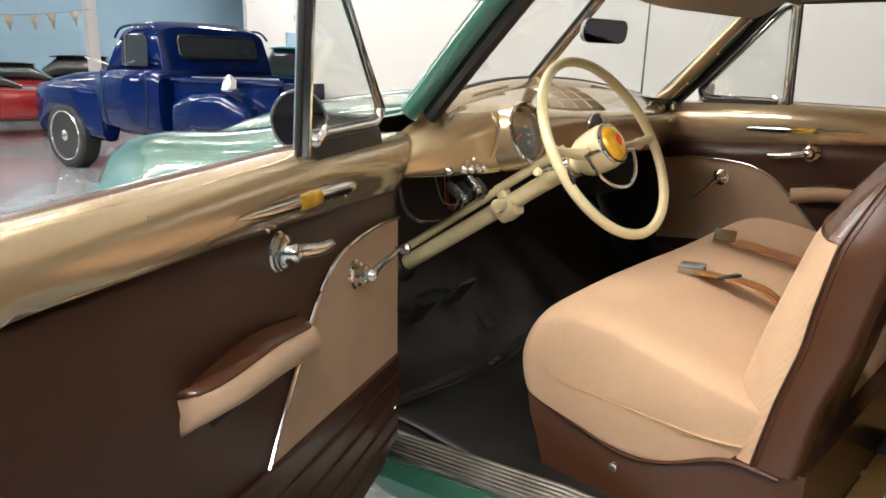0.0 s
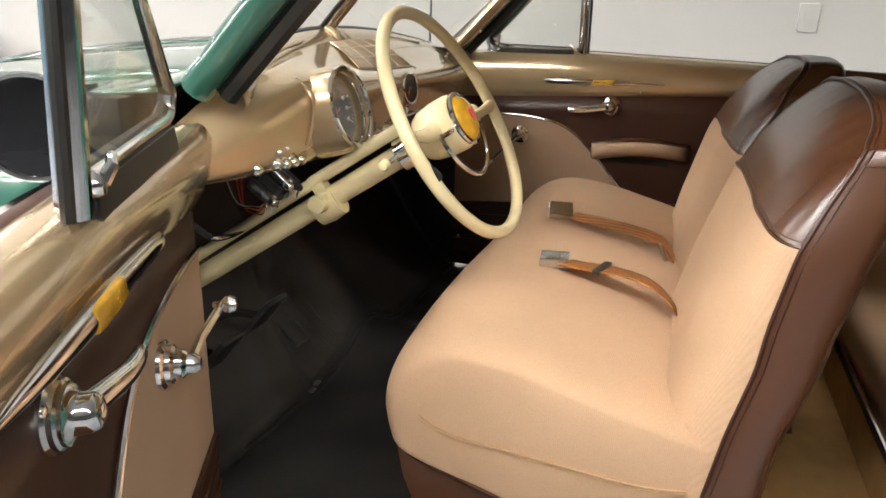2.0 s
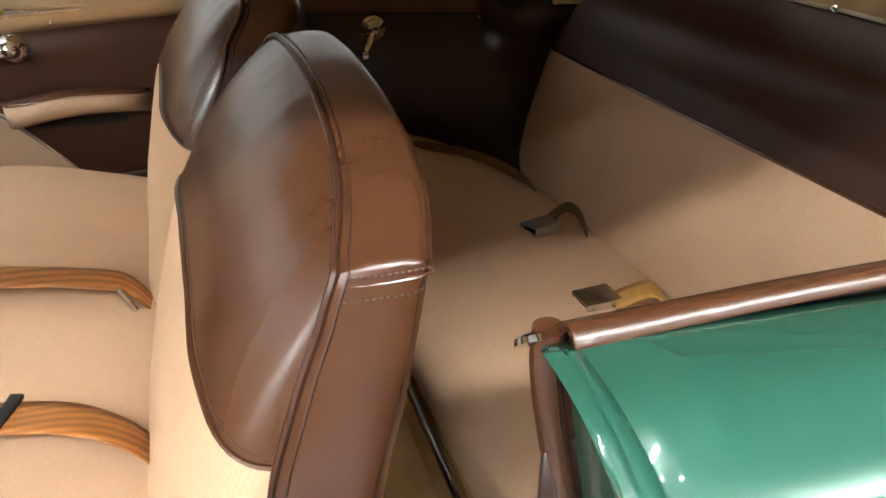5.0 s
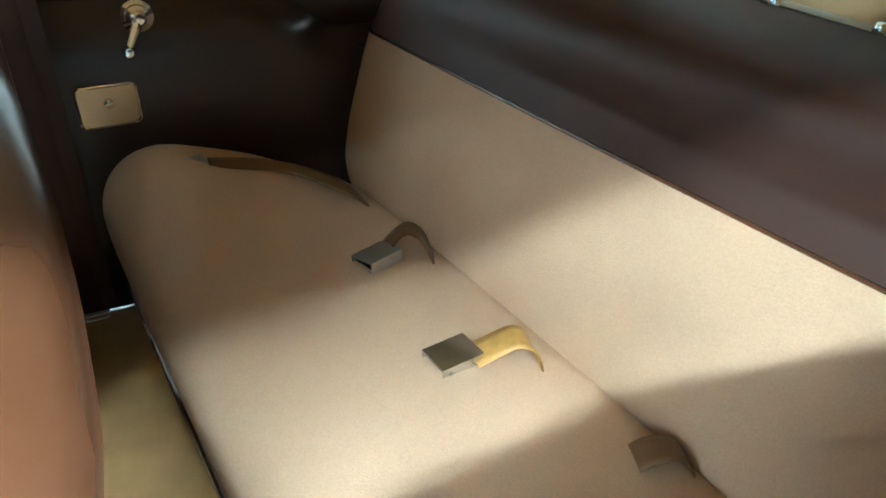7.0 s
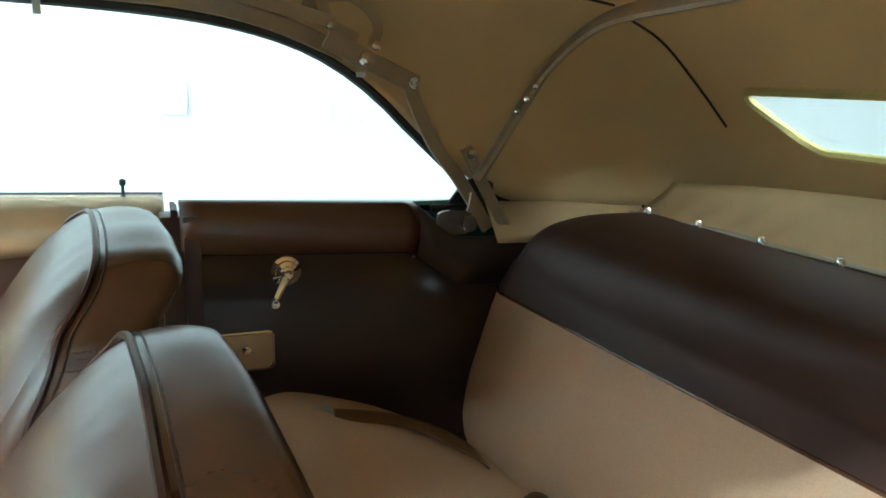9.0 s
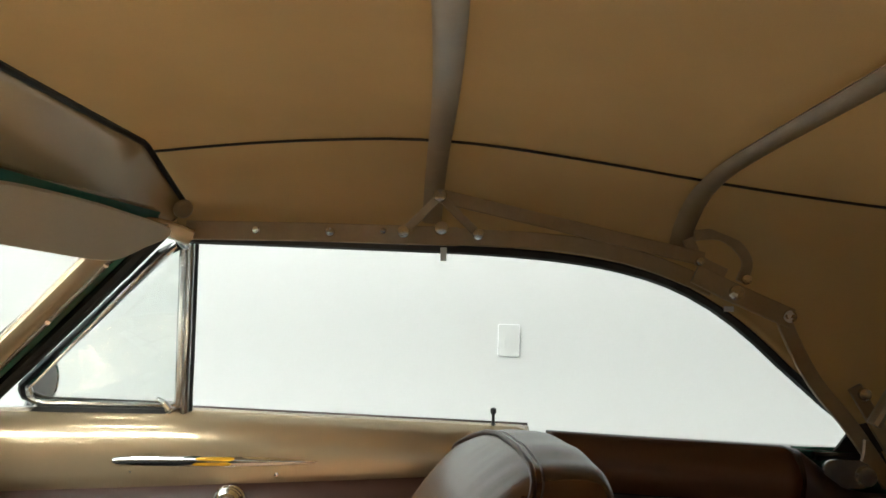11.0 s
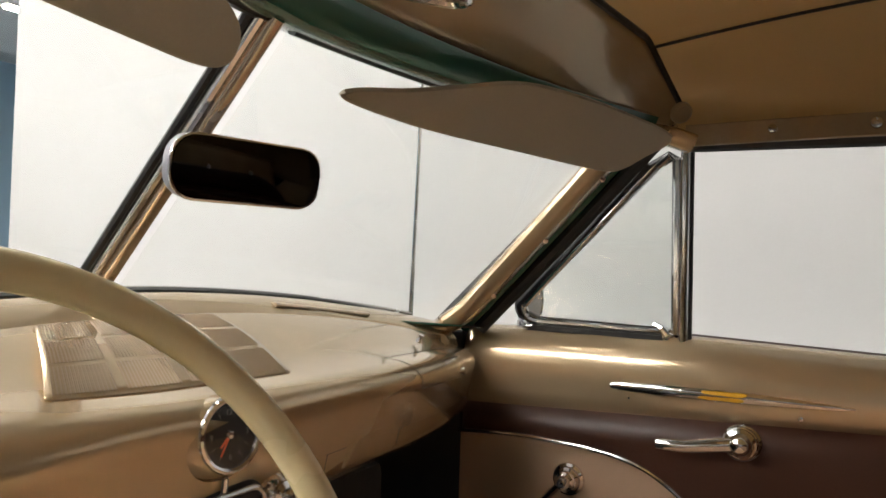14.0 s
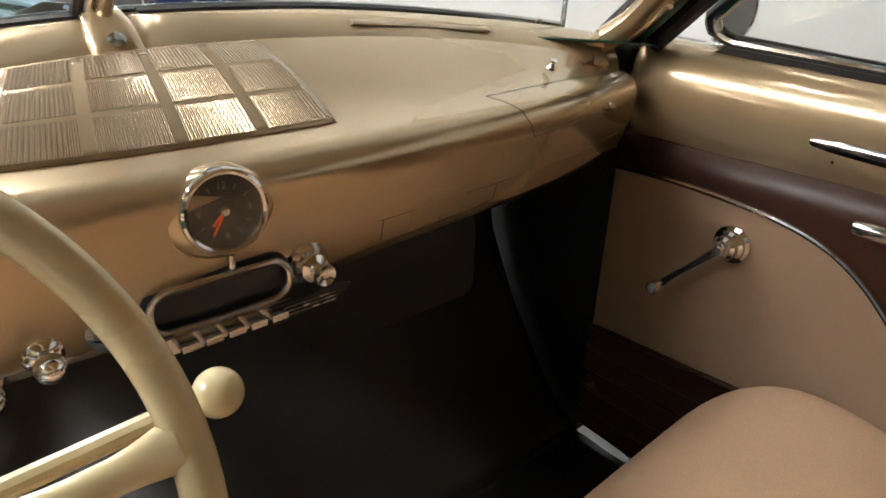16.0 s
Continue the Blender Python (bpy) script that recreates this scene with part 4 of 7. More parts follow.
    # ribbed lower panel
    low = part("lower_panel", prism([(S0 + 0.002, band(S0)), (S1, band(S1)), (S1, 0.247), (S0 + 0.002, 0.247)], lambda s, z, d: at(s, 0.005 + d, z), 0.005), BROWN, t, "dark brown vinyl lower band with pleats")
    for k in range(5):
        z0, z1 = lerp(band(S0), 0.25, k / 5), lerp(band(S1), 0.25, k / 5)
        part("pleat", bar([at(S0 + 0.005, 0.011, z0), at(S1 - 0.005, 0.011, z1)], 0.005, 6), BROWN, low)
    part("screw", turned([(0.009, 0), (0.008, 0.004), (0.0, 0.005)], axis(at(0.095 - e, 0.011, 0.355), way(0, 1, 0)), 12), CHROME, t)
    # outer skin and ends
    op = [(-0.085, 1.0), (-0.115, 0.95), (-0.135, 0.88), (-0.155, 0.76), (-0.165, 0.62), (-0.162, 0.50), (-0.145, 0.36), (-0.12, 0.25)]
    rows = [[at(s, d + interp(s, sill_in) * min(max((z - 0.86) / 0.14, 0), 1), z + (belt(s) - 1.02) - 0.2 * interp(s, sill_in) * min(max((z - 0.86) / 0.14, 0), 1)) for d, z in [(-0.070, 1.006)] + op] for s in SS]
    part("outer_skin", grid(rows), GREEN, t, "glossy green outer skin", thick=0.003)
    for s in (S0, S1):
        part("end_face", prism([(d, z) for d, z in [(-0.004, 0.25), (-0.004, 0.99), (-0.06, 1.01), (-0.085, 0.99)] + op[1:]], lambda d, z, e, s=s: at(s + (e if s < 0.5 else -e), d, z + (belt(s) - 1.02)), 0.006), GREEN, t)
    lock = part("lock_knob", turned([(0.007, 0), (0.006, 0.004), (0.003, 0.006), (0.003, 0.022), (0.006, 0.026), (0.006, 0.034), (0.0, 0.037)], axis(at(1.115, -0.035, belt(1.1)), way(0, 0, 1)), 14), SEAL, t, "slim lock button")
    # ornament: chrome spear with an amber middle
    zo = 0.947
    do = (0.024 if e else 0.016) + 0.5 * interp(0.5, sill_in)
    sp = bmesh.new()
    pts = [(0.385, 0), (0.387, 0.005), (0.395, 0.0078), (0.43, 0.0092), (0.50, 0.0105), (0.56, 0.0112), (0.62, 0.0105), (0.69, 0.0082), (0.74, 0.0055), (0.775, 0.0025), (0.79, 0.0)]
    rws = []
    for s, h in pts:
        z = zo + (s - 0.56) * (0.045 if e else 0.02)
        h = max(h * (1.18 if e else 0.9), 0.0008)
        rws.append([at(s, do + max(h * c * 0.55, -0.002), z + h * sn) for c, sn in [(math.cos(q), math.sin(q)) for q in [2 * math.pi * j / 10 for j in range(10)]]])
    add_grid(sp, rws, True, True)
    ah = 0.0125 if e else 0.0085
    orn = part("ornament", sp, CHROME, t, "chrome spear ornament", angle=30)
    rws = []
    for k in range(9):
        q = lerp(0.542, 0.617, k / 8)
        f = 1 - 0.10 * abs(k / 4 - 1) ** 6
        rws.append([at(q + 0.004 * sn, do + max(ah * f * c * 0.62, -0.004), zo + (q - 0.56) * 0.02 + ah * f * sn) for c, sn in [(abs(math.cos(r)) ** 0.5 * (1 if math.cos(r) > 0 else -1), abs(math.sin(r)) ** 0.5 * (1 if math.sin(r) > 0 else -1)) for r in [2 * math.pi * (j + 0.5) / 16 for j in range(16)]]])
    part("amber_inset", grid(rws, True, True), AMBER, orn, "amber plastic inset", angle=40)
    for s in (0.42, 0.70):
        part("screw", turned([(0.0045, 0), (0.004, 0.002), (0.0, 0.003)], axis(at(s, do - 0.006, zo - 0.022), way(0, 1, 0)), 12), CHROME, orn)
    # inside handle
    hz, hs = 0.872, 0.612
    base = [(0.031, 0), (0.031, 0.003), (0.028, 0.006), (0.0275, 0.010), (0.025, 0.012), (0.0245, 0.015), (0.019, 0.018), (0.0165, 0.022), (0.016, 0.030), (0.0125, 0.036), (0.006, 0.039), (0.0, 0.040)]
    h = part("door_handle", turned(base, axis(at(hs, 0.004, hz), way(0, 1, 0)), 32), CHROME, t, "chrome inside door handle with stepped base")
    lv = Vector(lever_way)
    pts = spline([at(hs, 0.024, hz), at(hs + 0.045 * lv[0], 0.030, hz + 0.045 * lv[1] - 0.003), at(hs + 0.085 * lv[0], 0.034, hz + 0.085 * lv[1] - 0.006), at(hs + 0.118 * lv[0], 0.036, hz + 0.118 * lv[1] - 0.004), at(hs + 0.134 * lv[0], 0.034, hz + 0.134 * lv[1] - 0.004)], 6)
    part("lever", bar(pts, [lerp(0.0105, 0.0072, i / (len(pts) - 1)) for i in range(len(pts))], 12, flat=1.25), CHROME, h)
    # window crank
    cs, cz = 0.310, 0.756
    base = [(0.031, 0), (0.030, 0.005), (0.025, 0.008), (0.024, 0.014), (0.019, 0.018), (0.018, 0.026), (0.013, 0.031), (0.012, 0.040), (0.007, 0.046), (0.0, 0.047)]
    c = part("window_crank", turned(base, axis(at(cs, 0.008, cz), way(0, 1, 0)), 32), CHROME, t, "chrome window crank with ball knob")
    e0, e1 = crank_way
    a1 = at(cs + e0, 0.062, cz + e1)
    part("arm", bar([at(cs, 0.042, cz), at(cs + e0 * 0.4, 0.046, cz + e1 * 0.4), a1], [0.009, 0.0065, 0.0055], 10), CHROME, c)
    part("knob", turned([(0.004, -0.012), (0.006, 0.0), (0.011, 0.004), (0.0125, 0.012), (0.010, 0.019), (0.0, 0.022)], axis(a1, way(0, 1, 0)), 18), CHROME, c, "chrome ball knob")
    # arm rest: padded vinyl top, cloth face
    rows_t, rows_f = [], []
    for i in range(25):
        q = i / 24
        s = lerp(0.560, 0.875, q)
        w = 0.072 * (1 - (2 * q - 1) ** 4) ** 0.6 * lerp(1.05, 0.75, q) + 0.004
        zt = 0.748 + 0.018 * math.sin(math.pi * q) + 0.010 * q
        th = lerp(0.040, 0.030, q)
        rows_t.append([at(s, 0.004, zt + 0.004), at(s, w * 0.30, zt + 0.006), at(s, w * 0.55, zt + 0.005), at(s, w * 0.74, zt + 0.002), at(s, w * 0.80, zt - 0.002)])
        rows_f.append([at(s, w * 0.80, zt - 0.002), at(s, w * 0.94, zt - 0.006), at(s, w + 0.002, zt - 0.020), at(s, w * 0.97, zt - th), at(s, w * 0.6, zt - th - 0.012), at(s, 0.004, zt - th - 0.020)])
    arm = part("armrest", grid(rows_t), BROWN_SEAT, t, "padded brown vinyl armrest", angle=60, thick=0.003)
    part("armrest_face", grid(rows_f), CLOTH_DOOR, arm, "beige cloth front edge of the armrest", angle=60, thick=0.003)
    # flat dark plate draws the shadow gap below the armrest
    part("armrest_shade", prism(rounded(0.20, 0.020, 0.009), lambda a, b, d: at(0.715 + a, 0.0042 + d, 0.698 + b), 0.002), DARK, arm, "dark plate painting the shadow gap under the armrest")
    # vent window
    vz = 1.045 if not e else 1.034
    vs = post - 0.015
    loop = spline([(0.19, vz + 0.03, 0), (0.20, vz + 0.008, 0), (0.225, vz, 0)], 4) + [Vector((vs, vz, 0)), Vector((vs, 1.355, 0)), Vector((vs - 0.015, 1.362, 0)), Vector((vs - 0.035, 1.345, 0))]

    def lean(s, z):
        return at(s, vent + 0.02 * (z - vz) / 0.31, z)
    ring = [lean(p[0], p[1]) for p in loop]
    vw = part("vent_window", bar(ring, 0.0075, 8, True), CHROME, t, "chrome-framed hinged vent window")
    part("pane", prism([(p[0], p[1]) for p in loop], lambda s, z, d: lean(s, z) + N * d, 0.004), GLASS, vw, "clear glass pane").visible_shadow = False
    part("seal", bar([lean(p[0], p[1]) - N * 0.006 + U * (-0.012 if p[0] < 0.47 and p[1] > vz + 0.01 else 0) for p in loop], 0.011, 8, True), SEAL, vw, "black rubber seal")
    part("sill_block", prism([(0.20, vz - (0.040 if e else 0.018)), (vs - 0.01, vz - (0.042 if e else 0.020)), (vs - 0.01, vz - 0.004), (0.22, vz - 0.004)], lambda s, z, d: at(s, vent - 0.012 + d, z), 0.022, 0.003), SEAL, vw)
    low_z = 1.008 if e else 0.985
    part("division_post", bar([lean(post, low_z), lean(post, 1.372)], 0.0125 if e else 0.0095, 10, flat=1.1 if e else 1.3, up=N), CHROME, t, "chrome division post")
    cw = 0.0055 if e else 0.0032
    part("post_channel", bar([lean(post + 0.008 + cw, low_z), lean(post + 0.008 + cw, 1.372)], cw, 8, flat=1.1, up=N), SEAL, t)
    lt = part("vent_latch", turned([(0.013, 0), (0.012, 0.01), (0.008, 0.016), (0.0, 0.017)], axis(lean(vs - 0.012, vz - 0.006), way(0, 1, 0)), 16), CHROME, vw, "chrome vent latch")
    part("lever", bar([lean(vs - 0.012, vz - 0.004) + N * 0.014, lean(vs - 0.020, vz + 0.008) + N * 0.020, lean(vs - 0.034, vz + 0.014) + N * 0.016], [0.007, 0.0055, 0.0045], 8), CHROME, lt)
    return t, at


_, at_p = door((0.768, 1.254), (0.0, -1.0), (-1.0, 0.0), 0.0, "closed green car door with bronze sill, brown vinyl and beige cloth", (-0.082, -0.092), (-1.0, -0.10))
_, at_d = door((-0.8015, 1.0458), (-0.870, -0.493), (0.493, -0.870), -0.006, "open green car door with bronze sill, brown vinyl and beige cloth", (-0.128, 0.022), (-1.0, -0.10), 0.035, 0.020, 0.549, ((0.0, 0.042), (0.45, 0.038), (1.1, 0.022)), 0.017)

# Windscreen -------------------------------------------------------------------------------
def ws_base(x):
    a = abs(x)
    y = 1.262 - 0.12 * (a / 0.68) ** 2.0 + 0.08 * x if x < 0 else 1.262 - 0.034 * (a / 0.68) ** 2
    return Vector((x, y, 1.105 - (0.135 if x < 0 else 0.162) * a * a))


def ws_top(x):
    a = abs(x)
    return Vector((x, 0.985 - 0.150 * (a / 0.64) ** 2.0 + 0.10 * min(x, 0), 1.400 - 0.018 * (a / 0.64) ** 2))


ws = thing("windscreen", (0, 1.2, 1.05), "two-piece windscreen with a brown-tinted chrome centre bar and rubber seals", "windscreen")
for sgn in (-1, 1):
    rows = []
    for k in range(11):
        v = k / 10
        rows.append([lerp(ws_base(sgn * lerp(0.012, 0.672 if sgn < 0 else 0.706, j / 14)), ws_top(sgn * lerp(0.012, 0.622 if sgn < 0 else 0.650, j / 14)), v) for j in range(15)])
    part("pane", grid(rows), GLASS, ws, "clear windscreen half").visible_shadow = False
    loop = [p for p in rows[0]] + [r[-1] for r in rows[1:]] + list(reversed(rows[-1]))[1:]
    part("seal", bar([p + Vector((0, -0.004, 0)) for p in loop], 0.010, 8), SEAL, ws, "black rubber windscreen seal")
    # bronze inner moulding along the base and pillar
    base = [ws_base(sgn * lerp(0.0, 0.668 if sgn < 0 else 0.705, j / 20)) + Vector((0, -0.012, -0.006 + (0.008 * max(j / 20 - 0.62, 0) / 0.38 if sgn > 0 else 0))) for j in range(21)]
    part("base_strip", bar([p + Vector((0, 0.012, 0.014)) for p in (base if sgn < 0 else base[:-2])], 0.0038, 6), DULL_CHROME, ws, "bright strip along the glass base")
    rows = [[p + Vector((0, dy, dz)) for p in base] for dy, dz in ((0.006, 0.010), (-0.006, 0.008), (-0.020, 0.000), (-0.034, -0.010), (-0.044, -0.022), (-0.048, -0.034), (-0.044, -0.040))]
    part("base_moulding", grid(rows), GOLD, ws, "bronze inner moulding along the glass base", angle=60, thick=0.003)
    for x in (0.205, 0.49, 0.64):
        p = ws_base(sgn * x) + Vector((0, -0.047, -0.022))
        part("screw", turned([(0.007, 0), (0.006, 0.003), (0.0, 0.004)], axis(p, (0, -0.8, 0.6)), 12), CHROME, ws)
    # defroster slot
    p0, p1 = ws_base(sgn * 0.245) + Vector((0, -0.036, -0.008)), ws_base(sgn * 0.46) + Vector((0, -0.036, -0.008))
    part("defroster_slot", bar([p0, (p0 + p1) / 2 + Vector((0, 0.006, 0)), p1], 0.011, 8, flat=0.35), BOW, ws)
    # pillar, inner bronze face and outer green
    lo, hi = (Vector((-0.700, 1.058, 1.030)), Vector((-0.690, 0.690, 1.388))) if sgn < 0 else (Vector((0.735, 1.168, 1.030)), Vector((0.672, 0.800, 1.388)))
    cen = [lerp(lo, hi, k / 10) + Vector((sgn * 0.006 * math.sin(math.pi * k / 10), 0, 0)) for k in range(11)]
    inner = [p + Vector((-sgn * (0.026 if sgn < 0 else 0.021), 0.016, 0)) for p in cen]
    if sgn > 0:
        inner = spline([ws_base(0.585) + Vector((0, -0.030, -0.022)), ws_base(0.645) + Vector((0, -0.030, -0.020)), inner[0] + Vector((-0.016, 0.014, -0.004)), inner[1], inner[2]], 6) + inner[3:]
    part("pillar_moulding", bar(inner, 0.031 if sgn < 0 else [lerp(0.010, 0.036, min(i / 14, 1)) for i in range(len(inner))], 14, flat=0.6, up=(0, 0.7, 0.7)), GOLD, ws, "bronze inner pillar moulding")
    part("pillar", bar([p + Vector((sgn * 0.030, 0.022, 0.004)) for p in cen], 0.028, 12, flat=1.0, up=(sgn, 0, 0)), GREEN, ws, "green windscreen pillar")
    part("pillar_seal", bar([p + Vector((sgn * (0.034 if sgn > 0 else 0.008), -0.020, -0.006)) for p in cen], 0.014 if sgn > 0 else 0.019, 8), SEAL, ws)
    for k in (2, 5, 8):
        part("pillar_screw", turned([(0.006, 0), (0.005, 0.003), (0.0, 0.004)], axis(cen[k] + Vector((-sgn * 0.030, -0.010, -0.006)), (-sgn * 0.7, -0.6, -0.3)), 12), CHROME, ws)
cap = [(0.628, 0.836, 1.392), (0.650, 0.805, 1.388), (0.664, 0.772, 1.384), (0.676, 0.748, 1.378), (0.690, 0.722, 1.368)]
part("pillar_cap", bar(spline(cap, 4), 0.022, 12, flat=0.7, up=(0, 0.5, 0.8)), GOLD, ws, "bronze cap where the pillar meets the header")
cb0, cb1 = ws_base(0) + Vector((-0.026, -0.018, 0)), ws_top(0) + Vector((-0.026, -0.018, -0.004))
part("centre_bar", bar([cb0, cb1], 0.0105, 16, flat=0.8, up=(1, 0, 0)), BROWN_CHROME, ws, "chrome centre bar tinted with its brown reflection")
part("centre_seal", bar([cb0 + Vector((-0.0215, 0.016, 0)), cb1 + Vector((-0.0215, 0.016, 0))], 0.0055, 8), SEAL, ws, "black rubber beside the centre bar")
part("centre_seal", bar([cb0 + Vector((0.000, 0.016, 0)), cb1 + Vector((0.000, 0.016, 0))], 0.006, 8), SEAL, ws, "black rubber beside the centre bar")
part("centre_strip", bar([cb0 + Vector((-0.012, 0.012, 0)), cb1 + Vector((-0.012, 0.012, 0))], 0.009, 10, flat=0.7, up=(1, 0, 0)), CHROME, ws, "chrome centre strip")
rows = []
for k in range(9):
    q = k / 8
    c = lerp(Vector((-0.026, 1.244, 1.118)), Vector((-0.026, 1.192, 1.058)), q) + Vector((0, -0.010, 0.010)) * math.sin(math.pi * min(q * 1.1, 1))
    w = lerp(0.019, 0.034, q ** 1.5)
    rows.append([c + Vector((w * u, 0.010 * abs(u) ** 6, -0.004 * abs(u) ** 6)) for u in (-1, -0.94, -0.8, -0.5, 0, 0.5, 0.8, 0.94, 1)])
foot = part("centre_foot", grid(rows), GOLD, ws, "flared bronze foot of the centre bar", thick=0.004)
part("screw", turned([(0.009, 0), (0.009, 0.002), (0.005, 0.0035), (0.0, 0.004)], axis((-0.026, 1.206, 1.094), (0, -0.75, 0.66)), 14), DULL_CHROME, foot)
# green header rail over the glass
rows = []
for j in range(33):
    x = lerp(-0.66, 0.66, j / 32)
    p = ws_top(x)
    rows.append([p + Vector((0, dy, dz)) for dy, dz in ((0.02, 0.0), (-0.010, -0.008), (-0.030, -0.006), (-0.045, 0.006), (-0.055, 0.030), (-0.03, 0.046), (0.03, 0.040))])
part("header_rail", grid(rows, True), GREEN, ws, "green painted header rail above the glass", angle=60)
part("mirror_bracket", bar([(-0.004, 1.036, 1.250), (-0.016, 1.07, 1.253), (-0.024, 1.112, 1.256)], [0.008, 0.006, 0.009], 8), CHROME, ws)

mir = thing("rear_view_mirror", (0, 1.03, 1.25), "oval inside rear-view mirror with a bright rim on a chrome stalk", "mirror")
mdir = Vector((-0.24, -0.96, -0.13)).normalized()
mat_m = look((0.0, 1.022, 1.247), Vector((0.0, 1.022, 1.247)) - mdir, 0)


def mplate(outline, d0, d1, bev):
    return prism(outline, lambda a, b, d: mat_m @ Vector((a, b, d0 + d)), d1 - d0, bev)


part("shell", mplate(rounded(0.174, 0.066, 0.026), -0.016, 0.0, 0.0), MIRROR_BACK, mir, "grey mirror shell")
part("glass", mplate(rounded(0.170, 0.062, 0.025), 0.0005, 0.0025, 0.0), MIRROR_TINT, mir, "dark reflecting mirror glass")
part("rim", bar([mat_m @ Vector((a, b, 0.0)) for a, b in rounded(0.173, 0.065, 0.026)], 0.0019, 6, True), CHROME, mir)

ant = thing("radio_antenna", (0.66, 1.25, 1.04), "thin upright whip antenna on the cowl", "antenna")
part("base", turned([(0.016, 0), (0.014, 0.015), (0.008, 0.03), (0.0, 0.032)], axis((0.66, 1.25, 0.985), (0, 0, 1)), 14), CHROME, ant)
part("mast", bar([(0.66, 1.25, 1.02), (0.664, 1.245, 1.42), (0.668, 1.238, 1.9)], [0.0042, 0.0035, 0.0025], 6), DULL_CHROME, ant)
for x0, x1 in ((0.10, 0.30), (-0.12, -0.45)):
    w = thing("windscreen_wiper", (x0, 1.30, 1.085), "parked chrome wiper along the windscreen base", "wiper", "wipers")
    part("pivot", turned([(0.013, 0), (0.012, 0.012), (0.0, 0.018)], axis(ws_base(x0) + Vector((0, 0.035, -0.018)), (0, 0.4, 1)), 14), CHROME, w)
    part("arm", bar(spline([ws_base(x0) + Vector((0, 0.035, 0.0)), ws_base(lerp(x0, x1, 0.5)) + Vector((0, 0.020, 0.006)), ws_base(x1) + Vector((0, 0.016, 0.004))], 5), 0.0045, 6), CHROME, w)
    part("blade", bar([ws_base(lerp(x0, x1, q)) + Vector((0, 0.014, 0.0)) for q in (0.3, 0.6, 0.9, 1.2)], 0.005, 6), SEAL, w)

# Outside mirrors
for door_at, lab, ms, md_ in ((at_d, "round chrome mirror on the driver door", 0.31, -0.095), (at_p, "round grey-backed mirror on the passenger door", 0.16, -0.13)):
    c = door_at(ms, md_, 1.040 if ms > 0.2 else 1.075)
    om = thing("door_mirror", tuple(door_at(ms + 0.01, -0.09, 1.02)), lab, "mirror", "door mirrors")
    U = (door_at(1, 0, 0) - door_at(0, 0, 0)).normalized()
    part("head", turned([(0.0, -0.030), (0.03, -0.026), (0.050, -0.012), (0.056, 0.0), (0.054, 0.003)], axis(c, U), 32), MIRROR_BACK, om, "rounded mirror back")
    part("glass", turned([(0.053, 0.002), (0.053, 0.004), (0.0, 0.004)], axis(c, U), 32), MIRROR_TINT, om)
    part("rim", bar([axis(c, U) @ Vector((0.055 * math.cos(q), 0.055 * math.sin(q), 0.003)) for q in [2 * math.pi * k / 32 for k in range(32)]], 0.0035, 6, True), CHROME, om)
    part("stalk", bar(spline([c - U * 0.022 + Vector((0, 0, -0.035)), door_at(ms - 0.015, -0.10, 1.012), door_at(ms - 0.005, -0.085, 0.998)], 5), 0.008, 8), CHROME, om)

# Dashboard ----------------------------------------------------------------------------------
dash = thing("dashboard", (0, 1.05, 0.95), "bronze-gold painted steel dashboard with chrome fittings", "dashboard")
BROW = [(-0.84, 1.07), (-0.80, 1.045), (-0.76, 1.03), (-0.66, 1.018), (-0.55, 1.014), (-0.44, 1.012), (-0.32, 1.018), (-0.18, 1.028), (0.0, 1.032), (0.2, 1.036), (0.35, 1.046), (0.5, 1.066), (0.6, 1.090), (0.68, 1.118), (0.75, 1.150)]
TOPZ = [(-0.84, 0.90), (-0.80, 0.925), (-0.765, 0.965), (-0.72, 0.993), (-0.65, 1.015), (-0.55, 1.036), (-0.44, 1.050), (-0.28, 1.036), (-0.12, 1.018), (0.0, 1.014), (0.35, 1.008), (0.6, 1.000), (0.70, 0.985)]
LOWZ = [(-0.84, 0.89), (-0.76, 0.885), (-0.5, 0.875), (-0.3, 0.868), (-0.2, 0.858), (0.0, 0.855), (0.2, 0.872), (0.35, 0.870), (0.70, 0.864)]


